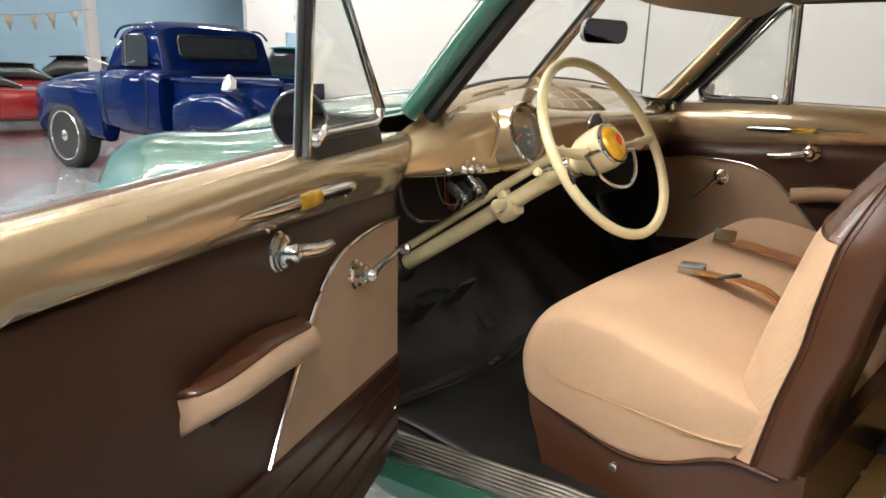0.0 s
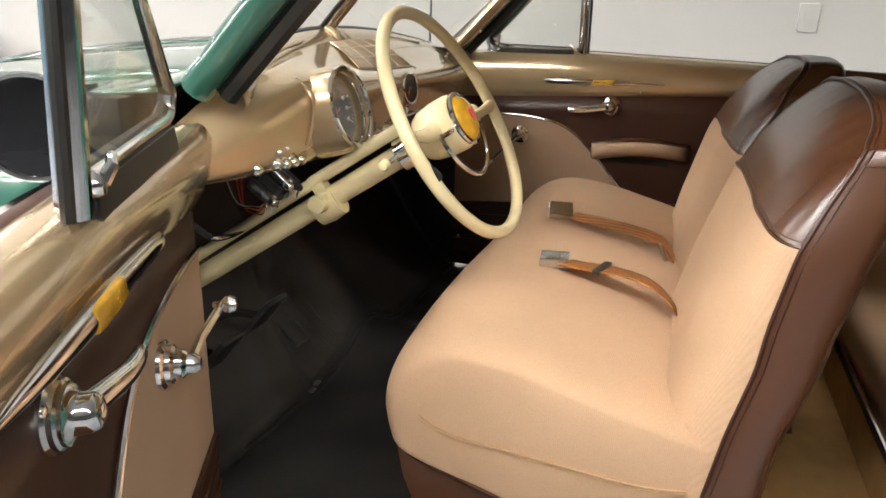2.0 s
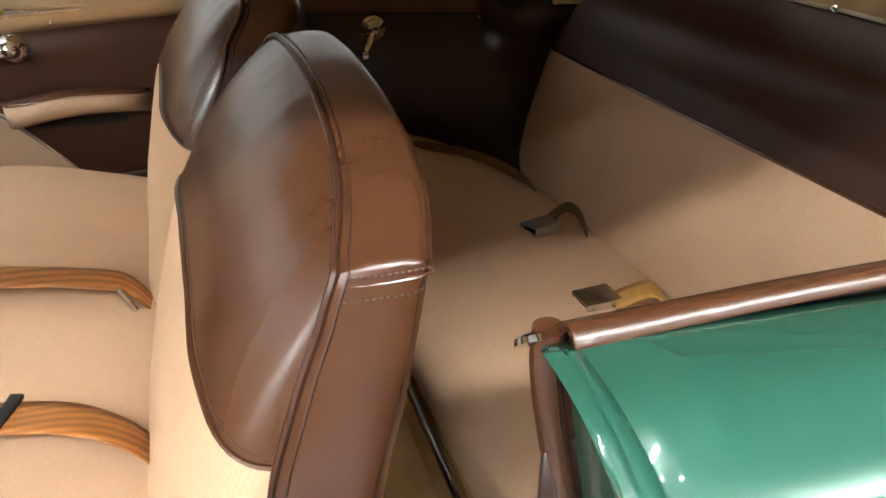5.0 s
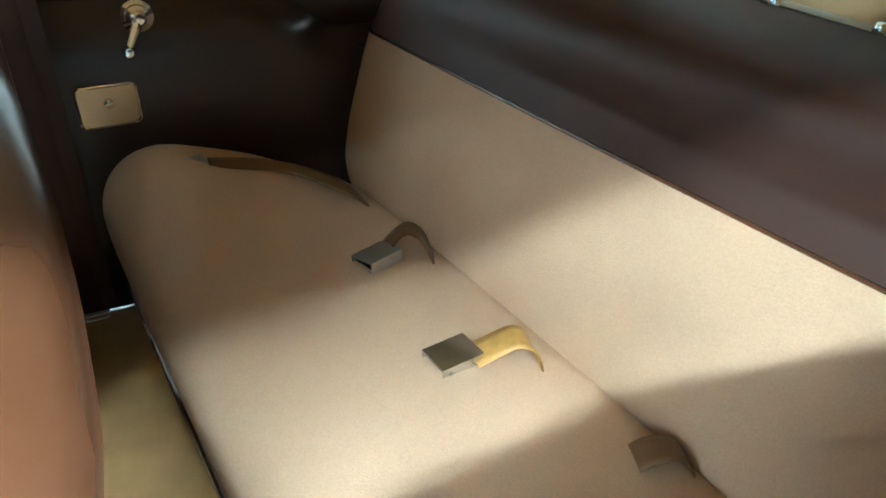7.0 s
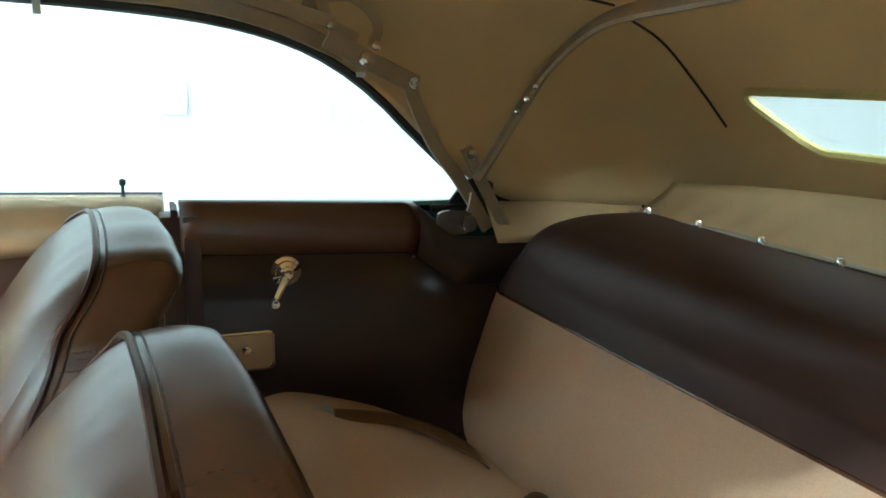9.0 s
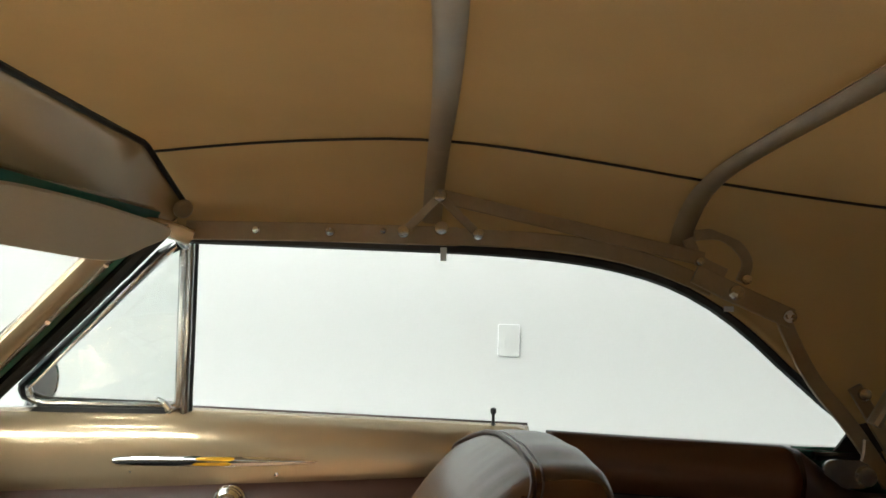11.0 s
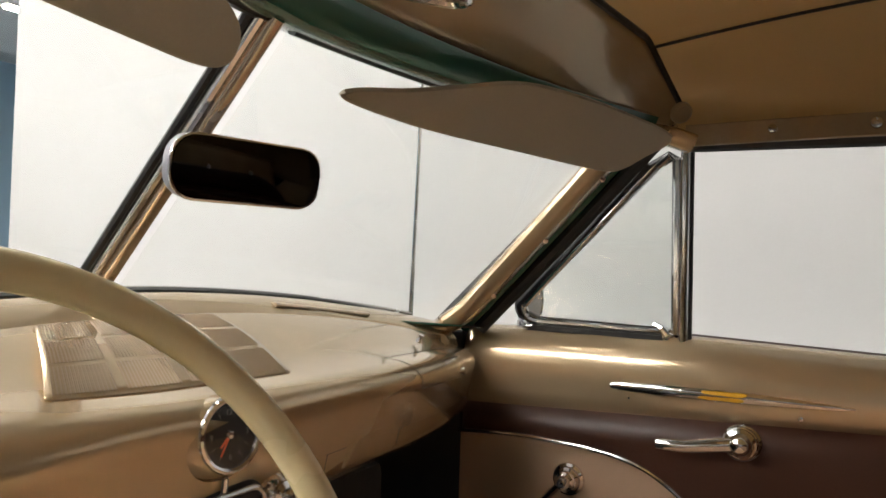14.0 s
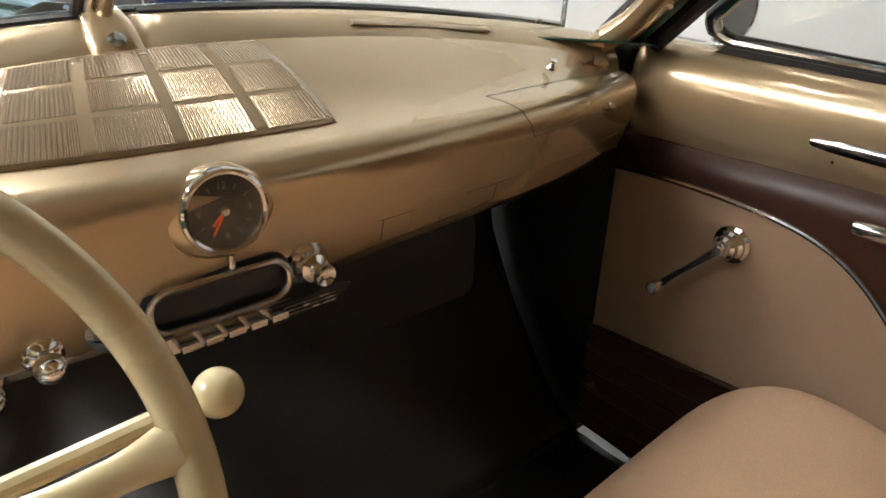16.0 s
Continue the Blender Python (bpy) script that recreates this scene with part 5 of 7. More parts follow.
def dash_row(x):
    yb, zt, zl = smooth(x, BROW), smooth(x, TOPZ), smooth(x, LOWZ)
    w = ws_base(max(min(x, 0.70), -0.70))
    y1 = max(w.y - 0.060, yb + 0.062)
    drv = interp(x, [(-0.76, 1), (-0.25, 1), (-0.10, 0), (0.7, 0)])
    wz = min(w.z, zt + interp(x, [(-0.80, 0.04), (-0.60, 0.055), (-0.40, 0.09), (-0.10, 0.12)]))
    return [Vector((x, *p)) for p in (
        (y1 + 0.02, wz - 0.040), (y1, wz - 0.022), (lerp(y1, yb + 0.06, 0.35), lerp(wz - 0.022, zt + 0.004, 0.3)), (lerp(y1, yb + 0.06, 0.7), lerp(wz - 0.022, zt + 0.004, 0.72)),
        (yb + 0.050, zt), (yb + 0.026, zt - lerp(0.003, 0.008, drv)), (yb + lerp(0.008, 0.010, drv), max(zt - lerp(0.011, 0.020, drv), lerp(zt, zl, 0.18))), (yb + lerp(0.0, 0.001, drv), max(zt - lerp(0.028, 0.040, drv), lerp(zt, zl, 0.36))), (yb + lerp(0.004, 0.0, drv), max(zt - lerp(0.046, 0.060, drv), lerp(zt, zl, 0.5))), (yb + lerp(0.011, 0.006, drv), lerp(max(zt - 0.06, lerp(zt, zl, 0.5)), zl, 0.35)), (yb + lerp(0.016, 0.008, drv), lerp(max(zt - 0.06, lerp(zt, zl, 0.5)), zl, 0.6)),
        (yb + lerp(0.020, 0.012, drv), lerp(zl, zt, 0.1)), (yb + 0.026, zl), (yb + 0.05, zl - 0.004))]


XS = [lerp(-0.80, 0.70, j / 76) for j in range(77)]
dash_rows = [dash_row(x) for x in XS]
for k in range(1, 7):
    # the passenger end rolls round into the door gap
    q = math.pi / 2 * k / 6
    dash_rows.append([p + Vector((0.022 * math.sin(q), 0.022 * (1 - math.cos(q)), -0.012 * (1 - math.cos(q)))) for p in dash_row(0.70)])
part("panel", grid(dash_rows), GOLD, dash, "bronze-gold painted dash panel", angle=60, thick=0.003)
part("under_tray", box((0, 1.27, 0.90), (1.40, 0.24, 0.02)), DARK, dash, "dark underside")


def dash_at(x, z):
    """Place on the dash face at x and height z."""
    r = dash_row(x)
    for a, b in zip(r[4:], r[5:]):
        if min(a.z, b.z) <= z <= max(a.z, b.z):
            return lerp(a, b, (z - a.z) / (b.z - a.z)) if abs(b.z - a.z) > 1e-6 else a
    return r[9]


def ring(parent, c, nrm, r, w, mat, name="bezel", label=""):
    m = axis(c, nrm)
    return part(name, bar([m @ Vector((r * math.cos(q), r * math.sin(q), 0)) for q in [2 * math.pi * k / 40 for k in range(40)]], w, 8, True), mat, parent, label)


def dial_mark(bm, m, r0, r1, ang, w, h):
    ca, sa = math.cos(ang), math.sin(ang)
    q = [Vector((r0 * ca - w * sa, r0 * sa + w * ca, h)), Vector((r1 * ca - w * sa, r1 * sa + w * ca, h)), Vector((r1 * ca + w * sa, r1 * sa - w * ca, h)), Vector((r0 * ca + w * sa, r0 * sa - w * ca, h))]
    bm.faces.new([bm.verts.new(m @ p) for p in q])


def text_mesh(body, size, m):
    cu = bpy.data.curves.new("lettering", "FONT")
    cu.body, cu.size, cu.align_x, cu.align_y, cu.extrude = body, size, "CENTER", "CENTER", 0.0003
    ob = bpy.data.objects.new("lettering", cu)
    scene.collection.objects.link(ob)
    me = bpy.data.meshes.new_from_object(ob.evaluated_get(bpy.context.evaluated_depsgraph_get()))
    bpy.data.objects.remove(ob)
    bm = bmesh.new()
    bm.from_mesh(me)
    bpy.data.meshes.remove(me)
    bmesh.ops.transform(bm, matrix=m, verts=bm.verts)
    return bm


# clock in the middle
cc, cn = Vector((-0.009, 1.029, 0.974)), Vector((-0.06, -1, 0.10)).normalized()
cm = look(cc, cc - cn, 0)
cm_up = Matrix.Translation(cc) @ cm.to_3x3().to_4x4()
clock = part("clock", turned([(0.038, -0.05), (0.039, 0.0), (0.0, 0.0)], axis(cc, cn), 40), DIAL, dash, "round dark-faced dash clock")
ring(clock, cc + cn * 0.003, cn, 0.0365, 0.0036, CHROME, "bezel", "chrome clock bezel")
collar = []
for k in range(49):
    q = 2 * math.pi * k / 48
    up_r = min(0.052, smooth(cc.x, TOPZ) - 0.002 - cc.z) if math.sin(q) > 0 else 0.050
    x, z = cc.x + 0.054 * math.cos(q), cc.z + up_r * math.sin(q)
    rim_out = dash_at(x, z) + Vector((0, 0.002, -0.001))
    rim_in = cc + Vector((0.038 * math.cos(q), 0.001 + 0.004 * math.sin(q), 0.038 * math.sin(q)))
    rim_mid = Vector((lerp(rim_in.x, rim_out.x, 0.7), min(rim_in.y + 0.003, rim_out.y), lerp(rim_in.z, rim_out.z, 0.7)))
    collar.append([lerp(lerp(rim_in, rim_mid, v), lerp(rim_mid, rim_out, v), v) for v in (0, 0.15, 0.3, 0.45, 0.6, 0.75, 0.9, 1.0)])
part("clock_collar", grid(collar), GOLD, clock, "flared bronze collar round the clock", angle=60)
mk = bmesh.new()
for k in range(12):
    if k % 3:
        dial_mark(mk, cm_up, 0.021, 0.027, radians(30 * k), 0.0005, 0.0012)
part("minute_marks", mk, DIM_MARK, clock)
for txt, px, pz in (("12", 0, 0.023), ("3", 0.023, 0), ("6", 0, -0.023), ("9", -0.023, 0)):
    part("numeral", text_mesh(txt, 0.009, cm_up @ Matrix.Translation((px, pz, 0.0012))), DIM_MARK, clock)
hb = bmesh.new()
dial_mark(hb, cm_up, -0.004, 0.024, radians(238), 0.0012, 0.0022)
dial_mark(hb, cm_up, 0.0, 0.017, radians(224), 0.0014, 0.0018)
part("clock_needles", hb, ORANGE, clock, "orange-red clock needles")
part("hub", turned([(0.005, 0.002), (0.004, 0.004), (0, 0.0045)], axis(cc, cn), 16), CHROME, clock)
part("crystal", turned([(0.034, 0.005), (0.018, 0.0065), (0.0, 0.007)], axis(cc, cn), 32), GLASS_DIAL, clock).visible_shadow = False

# speedometer in front of the driver
sc_, sn_ = Vector((-0.412, 0.992, 0.972)), Vector((0.04, -0.95, 0.28)).normalized()
sm_ = Matrix.Translation(sc_) @ look(sc_, sc_ - sn_, 0).to_3x3().to_4x4()
sp_ = part("speedometer", turned([(0.088, -0.06), (0.086, 0.000), (0.080, 0.018), (0.077, 0.020), (0.074, 0.012), (0.072, -0.018), (0.0, -0.018)], axis(sc_, sn_), 48), GOLD, dash, "deep round speedometer pod")
part("dial", turned([(0.0725, -0.016), (0.0, -0.0155)], axis(sc_, sn_), 40), DIAL_GREY, sp_, "grey speedometer dial")
ring(sp_, sc_ + sn_ * 0.018, sn_, 0.077, 0.0052, CHROME, "bezel", "chrome speedometer bezel")
ring(sp_, sc_ + sn_ * 0.004, sn_, 0.073, 0.0030, CHROME, "inner_bezel")
mk = bmesh.new()
for k in range(33):
    a = radians(210 - 240 * k / 32)
    dial_mark(mk, sm_, 0.058 if k % 4 else 0.050, 0.066, a, 0.0007, -0.0148)
part("speed_marks", mk, WHITE_MARK, sp_)
for k in range(9):
    a = radians(210 - 240 * k / 8)
    part("numeral", text_mesh(str(10 * k + 20), 0.011, sm_ @ Matrix.Translation((0.042 * math.cos(a), 0.042 * math.sin(a), -0.0148))), WHITE_MARK, sp_)
nb = bmesh.new()
dial_mark(nb, sm_, -0.01, 0.055, radians(205), 0.0012, -0.012)
part("needle", nb, ORANGE, sp_)
part("crystal", turned([(0.073, 0.004), (0.0, 0.006)], axis(sc_, sn_), 32), GLASS_DIAL, sp_).visible_shadow = False
# chrome accent left of the speedometer
part("raised_accent", bar(spline([dash_at(-0.500, 1.028) + Vector((0, 0.010, 0.004)), dash_at(-0.497, 1.005) + Vector((0, -0.004, 0)), dash_at(-0.494, 0.96) + Vector((0, -0.005, 0)), dash_at(-0.506, 0.912) + Vector((0, -0.002, 0))], 6), 0.008, 12, flat=0.6), GOLD, dash, "raised bronze accent beside the speedometer")


def pull_knob(x, z, r, long, name="knob", label="", ball=True):
    p = dash_at(x, z)
    k = part(name, turned([(r * 1.3, 0), (r * 1.25, 0.004), (r * 0.9, 0.007), (r * 0.55, 0.009), (r * 0.5, long - 1.9 * r)] + [(r * math.sin(q), long - r - r * math.cos(q)) for q in [math.pi * (0.2 + 0.1 * k) for k in range(9)]] if ball else
                      [(r * 1.5, 0), (r * 1.45, 0.005), (r * 1.25, 0.008), (r * 1.2, 0.014), (r * 0.95, 0.017), (r * 0.9, 0.023), (r * 0.5, 0.026), (r * 0.5, long * 0.78), (r * 0.66, long * 0.84), (r * 0.72, long * 0.92), (r * 0.66, long), (r * 0.4, long * 0.95), (0, long * 0.90)], axis(p, (0, -1, 0.05)), 24), CHROME, dash, label, angle=50)
    return k


for x in (-0.650, -0.597, -0.573, -0.551):
    pull_knob(x, 0.893, 0.010, 0.030 if x > -0.6 else 0.012, "pull_knob", "small chrome pull knob")
for x, z in ((-0.60, 0.915), (-0.575, 0.918)):
    pull_knob(x, z, 0.004, 0.008, "small_stud")
for x, z in ((-0.300, 0.900), (-0.330, 0.885), (-0.262, 0.892)):
    pull_knob(x, z, 0.012, 0.040, "pull_knob", "chrome pull knob")
pull_knob(-0.170, 0.882, 0.013, 0.042, "pull_knob", "chrome ball pull knob")
pull_knob(-0.215, 0.868, 0.013, 0.042, "pull_knob", "chrome ball pull knob")
pull_knob(-0.112, 0.884, 0.0165, 0.044, "radio_knob", "chrome radio knob", False)
pull_knob(0.078, 0.888, 0.0165, 0.044, "radio_knob", "chrome radio knob", False)
# radio
rc = Vector((-0.016, 1.046, 0.886))


def rpl(outline, d, off, bev=0.0):
    return prism(outline, lambda a, b, e: (rc.x + a, rc.y - off - e, rc.z + b), d, bev)


radio = part("radio", rpl(rounded(0.150, 0.056, 0.026), 0.004, -0.001), DIAL, dash, "dark radio window with chrome surround")
part("surround", bar([(rc.x + a, rc.y - 0.010, rc.z + b) for a, b in rounded(0.136, 0.042, 0.019, 8)], 0.0036, 8, True), STEEL, radio, "bright radio surround")
part("button_tray", rpl([(-0.070, -0.026), (0.074, -0.026), (0.070, -0.046), (-0.066, -0.046)], 0.006, 0.003, 0.002), DULL_CHROME, radio)
for k in range(5):
    part("push_button", box((rc.x - 0.040 + 0.0225 * k, rc.y - 0.013, rc.z - 0.035), (0.0175, 0.020, 0.008), bevel=0.0015), STEEL, radio, "chrome radio push button")
part("stem", bar([(rc.x + 0.012, rc.y - 0.006, rc.z + 0.022), (rc.x + 0.012, rc.y - 0.008, rc.z + 0.040)], 0.004, 8), CHROME, radio)
plate = part("name_plate", prism([(0.022, 0.842), (0.030, 0.855), (0.108, 0.862), (0.122, 0.858), (0.106, 0.846), (0.034, 0.838)], lambda a, b, d: (a, 1.036 - d, b), 0.004), DIAL, dash, "dark chrome script plate")
for k in range(3):
    part("bar", box((0.071, 1.031, 0.8455 + 0.0045 * k), (0.066 - 0.006 * abs(k - 1), 0.002, 0.0012), bevel=0.0004, seg=1), DULL_CHROME, plate)
# glove box door lines and latch
gl = part("glove_box", prism([(0.355, 1.000), (0.52, 0.992), (0.62, 0.982), (0.62, 0.935), (0.50, 0.94), (0.37, 0.945)], lambda a, b, d: (a, dash_at(a, b).y - d, b), 0.0022), GOLD, dash, "bronze-gold glove box door")
part("latch", turned([(0.008, 0), (0.007, 0.006), (0, 0.008)], axis(dash_at(0.60, 0.962) + Vector((0, -0.002, 0)), (0, -1, 0)), 14), CHROME, gl)
part("dash_button", turned([(0.007, 0), (0.006, 0.003), (0.0035, 0.006), (0.003, 0.010), (0.005, 0.013), (0, 0.015)], axis((0.514, 1.134, 1.018), (0, -0.4, 1)), 16), CHROME, dash, "chrome button on the dash top")
part("lower_ash_door", prism([(0.215, 0.915), (0.30, 0.922), (0.30, 0.892), (0.215, 0.880)], lambda a, b, d: (a, dash_at(a, b).y - d, b), 0.0022), GOLD, dash)
part("heater_box", box((0.22, 1.16, 0.80), (0.26, 0.16, 0.12), bevel=0.02), DARK, dash, "dark heater box under the dash")
part("switch", box((-0.04, 1.05, 0.845), (0.006, 0.02, 0.018), bevel=0.002), CHROME, dash)


# pressed lines round the glove box and the lower strip
def face_line(pairs, name="groove"):
    """pairs of (x, row index) along the dash face; fractions fall between rows."""
    pts = []
    for x, i in pairs:
        r = dash_row(x)
        k = min(int(i), len(r) - 2)
        pts.append(lerp(r[k], r[k + 1], i - k) + Vector((0, -0.0006, 0.0006)))
    return part(name, bar(pts, 0.0013, 6), DARK, dash)


face_line([(lerp(0.362, 0.66, k / 16), 4.0 + 0.8 * (k / 16) ** 3) for k in range(17)])
face_line([(0.362 + 0.006 * k, lerp(4.0, 8.0, k / 8)) for k in range(9)])
face_line([(lerp(0.41, 0.66, k / 12), 8.0) for k in range(13)])
face_line([(lerp(0.17, 0.68, k / 16), 9.6) for k in range(17)])
face_line([(0.175, lerp(9.6, 11.4, k / 4)) for k in range(5)])
face_line([(0.262, lerp(9.6, 11.4, k / 4)) for k in range(5)])
face_line([(0.355, lerp(9.6, 11.4, k / 4)) for k in range(5)])


# speaker grille on the dash top
def top_at(a, b):
    """a across, b from the windscreen (0) to the brow (1)."""
    r = dash_row(a)
    return lerp(r[1], r[4], b) + Vector((0, 0, 0.002 + 0.008 * math.sin(math.pi * b)))


gx = lambda b, u: lerp(lerp(-0.128, -0.176, b), lerp(0.112, 0.143, b), u)
plate_rows = [[top_at(gx(v / 12, u / 24), lerp(0.02, 0.98, v / 12)) + Vector((0, 0, -0.0005)) for u in range(25)] for v in range(13)]
sg = part("speaker_grille", grid(plate_rows), GOLD, dash, "bronze-gold pressed speaker grille", thick=0.002)
for bl in range(3):
    for cl in range(4):
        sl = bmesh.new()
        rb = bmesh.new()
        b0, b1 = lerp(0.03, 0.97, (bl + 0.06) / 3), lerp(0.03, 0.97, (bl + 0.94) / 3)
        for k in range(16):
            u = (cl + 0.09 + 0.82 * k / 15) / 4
            # each slit is a thin dark bar on the plate, its shade painted in
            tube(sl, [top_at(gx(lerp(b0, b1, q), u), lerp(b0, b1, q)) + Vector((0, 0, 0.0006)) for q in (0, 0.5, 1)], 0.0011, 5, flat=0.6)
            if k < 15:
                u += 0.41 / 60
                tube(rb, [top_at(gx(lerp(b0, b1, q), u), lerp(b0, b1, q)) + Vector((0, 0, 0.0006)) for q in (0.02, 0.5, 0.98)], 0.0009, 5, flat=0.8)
        part("slit_block", sl, GRILLE_DARK, sg, "row of dark bars coloured as shaded slits")
        part("louvre_block", rb, GOLD, sg, "raised louvres between the slits")
# dark bar that draws the shadow line under the grille's front edge
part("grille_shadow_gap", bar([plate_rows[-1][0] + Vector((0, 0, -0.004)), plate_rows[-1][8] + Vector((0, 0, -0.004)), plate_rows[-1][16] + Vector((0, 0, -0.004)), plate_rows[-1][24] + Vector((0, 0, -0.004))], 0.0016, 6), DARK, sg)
# wiring, switches and parking brake grip under the dash
for k, (c, x1, z) in enumerate(((RED, -0.505, 0.764), (ORANGE, -0.500, 0.770), (BLACK, -0.490, 0.758), (WHITE_MARK, -0.497, 0.775), (BLACK, -0.470, 0.772))):
    part("wire", bar(spline([(-0.445 - 0.02 * k, 1.22, 0.85), (-0.470 - 0.008 * k, 1.20, z + 0.004), (x1, 1.155, z), (x1 - 0.012, 1.13, z + 0.006), (-0.535, 1.10, 0.80)], 6), 0.0014, 6), c, dash)
for x, y, z, r, m in ((-0.547, 1.078, 0.808, 0.013, STEEL), (-0.522, 1.082, 0.815, 0.014, SEAL), (-0.575, 1.070, 0.822, 0.011, SEAL), (-0.495, 1.075, 0.828, 0.013, STEEL), (-0.470, 1.070, 0.822, 0.012, SEAL)):
    sw = part("switch_body", turned([(r, -0.05), (r, -0.006), (r * 0.92, 0.0), (r * 0.7, 0.002), (r * 0.6, 0.012), (r * 0.45, 0.014), (0, 0.014)], axis((x, y, z), (-0.35, -0.85, -0.35)), 18), m, dash, "round switch behind the dash edge")
    part("terminal", bar([(x - 0.002, y - 0.004, z - r), (x - 0.003, y, z - r - 0.012)], 0.0022, 6), DULL_CHROME, sw)
grip = spline([(-0.668, 1.128, 0.762), (-0.655, 1.124, 0.757), (-0.622, 1.120, 0.753), (-0.590, 1.116, 0.753)], 6)
pb = part("brake_grip", bar(grip, [0.0105 * math.sin(math.pi * lerp(0.22, 0.93, i / (len(grip) - 1))) for i in range(len(grip))], 10, flat=0.55, up=(0, 0.3, 1)), CHROME, dash, "flat chrome parking brake grip")
part("brake_bracket", bar(spline([(-0.690, 1.16, 0.85), (-0.688, 1.145, 0.79), (-0.668, 1.128, 0.762)], 5), 0.006, 6), DARK, pb)

# Steering wheel and column ------------------------------------------------------------------
sw = thing("steering_wheel", (-0.370, 0.77, 0.955), "cream steering wheel with amber horn button and chrome horn ring", "steering wheel")
SN = Vector((0.0, -0.868, 0.497)).normalized()   # towards the driver
SUP = Vector((0, 0.497, 0.868))
SC = Vector((-0.370, 0.771, 0.958))


def sw_at(r, a, h=0.0):
    a = radians(a)
    return SC + Vector((1, 0, 0)) * (r * math.cos(a)) + SUP * (r * math.sin(a)) + SN * h


R = 0.227
rim = part("rim", bar([sw_at(R, 360 * k / 96) for k in range(96)], 0.0125, 12, True), CREAM, sw, "cream plastic rim")
for k in range(5):
    part("rim_crack", box((0, 0, 0), (0.004, 0.030, 0.012), Matrix.Translation(sw_at(R, 193.5 + 1.3 * k, 0.009)) @ pose(0, 0, 0, 30, 0, 8), bevel=0.001, seg=1), (DARK if k in (1, 2, 3) else BOW), rim, "dark chipped patch in the rim") if k in (1, 2, 3) else None
hub = part("hub", turned([(0.045, -0.075), (0.052, -0.06), (0.056, -0.03), (0.056, 0.0), (0.052, 0.012), (0.044, 0.018)], axis(SC, SN), 40), CREAM, sw, "cream hub")
ring(hub, SC + SN * 0.016, SN, 0.048, 0.006, CHROME, "horn_bezel", "chrome ring round the horn button")
part("horn_button", turned([(0.046, 0.014), (0.044, 0.022), (0.035, 0.030), (0.018, 0.035), (0.0, 0.036)], axis(SC, SN), 36), AMBER, hub, "amber horn button")
part("emblem", prism([(-0.012, 0.010), (0.0, 0.014), (0.012, 0.010), (0.009, -0.006), (0, -0.014), (-0.009, -0.006)], lambda a, b, d: SC + Vector((1, 0, 0)) * a + SUP * b + SN * (0.034 + d), 0.003), RED, hub, "small red crest")
for s in (1, -1):
    pts = [SC + Vector((s * 0.045, 0, 0)) - SN * 0.028 + SUP * 0.0, SC + Vector((s * 0.10, 0, 0)) - SN * 0.022 - SUP * 0.002, SC + Vector((s * 0.17, 0, 0)) - SN * 0.010 + SUP * 0.002, SC + Vector((s * 0.222, 0, 0)) + SUP * 0.008]
    sp2 = spline(pts, 6)
    part("spoke", bar(sp2, [lerp(0.021, 0.0105, min(i / (len(sp2) - 1) * 1.6, 1)) + 0.006 * max(i / (len(sp2) - 1) - 0.8, 0) / 0.2 for i in range(len(sp2))], 12, flat=0.75, up=SN), CREAM, sw, "cream spoke")
    part("horn_tab", bar([SC + Vector((s * 0.050, 0, 0)) + SN * 0.006 - SUP * 0.012, SC + Vector((s * 0.105, 0, 0)) + SN * 0.004 - SUP * 0.016], 0.006, 8, flat=0.8, up=SN), CHROME, sw)
part("horn_ring", bar([sw_at(0.108, -8 - 164 * k / 40, 0.002) for k in range(41)], 0.0042, 8), CHROME, sw, "chrome half horn ring")
CD = Vector((-0.150, 0.822, -0.549)).normalized()
end = SC + CD * 0.80
col = part("column", bar([SC + CD * 0.06, SC + CD * 0.25, end], [0.024, 0.023, 0.023], 16), CREAM, sw, "cream steering column")
part("shift_tube", bar([SC + CD * 0.10 + SUP * 0.046 - Vector((0.010, 0, 0)), SC + CD * 0.30 + SUP * 0.046 - Vector((0.01, 0, 0))], 0.013, 12), CREAM, col)
part("lower_shift_tube", bar([SC + CD * 0.30 + SUP * 0.044 - Vector((0.01, 0, 0)), end + SUP * 0.040], 0.012, 12), CREAM, col)
part("collar", turned([(0.0, -0.03), (0.030, -0.028), (0.034, 0), (0.030, 0.028), (0.0, 0.03)], axis(SC + CD * 0.318 - SUP * 0.012, CD), 24), CREAM, col, "cream column clamp")
part("clamp_boss", turned([(0.018, -0.05), (0.020, -0.03), (0.020, 0.04), (0.016, 0.052), (0, 0.054)], axis(SC + CD * 0.315, (1, 0, 0)), 20), CREAM, col)
part("clamp_bracket", box((0, 0, 0), (0.036, 0.075, 0.03), axis(SC + CD * 0.315 + SUP * 0.022, CD) , bevel=0.008), CREAM, col)
part("chrome_collar", turned([(0.026, -0.02), (0.033, -0.016), (0.033, 0.016), (0.026, 0.02)], axis(SC + CD * 0.115, CD), 24), CHROME, col)
part("turn_lever", bar([SC + CD * 0.10 - Vector((0.02, 0, 0)), SC + CD * 0.085 - Vector((0.11, 0, 0)) - SUP * 0.005, SC + CD * 0.075 - Vector((0.185, 0, 0)) - SUP * 0.012], 0.0045, 8), DULL_CHROME, col, "turn signal lever")
part("turn_knob", turned([(0.0, -0.012), (0.008, -0.009), (0.0115, 0), (0.008, 0.009), (0, 0.012)], axis(SC + CD * 0.075 - Vector((0.19, 0, 0)) - SUP * 0.012, (1, 0, 0)), 16), CREAM, col)
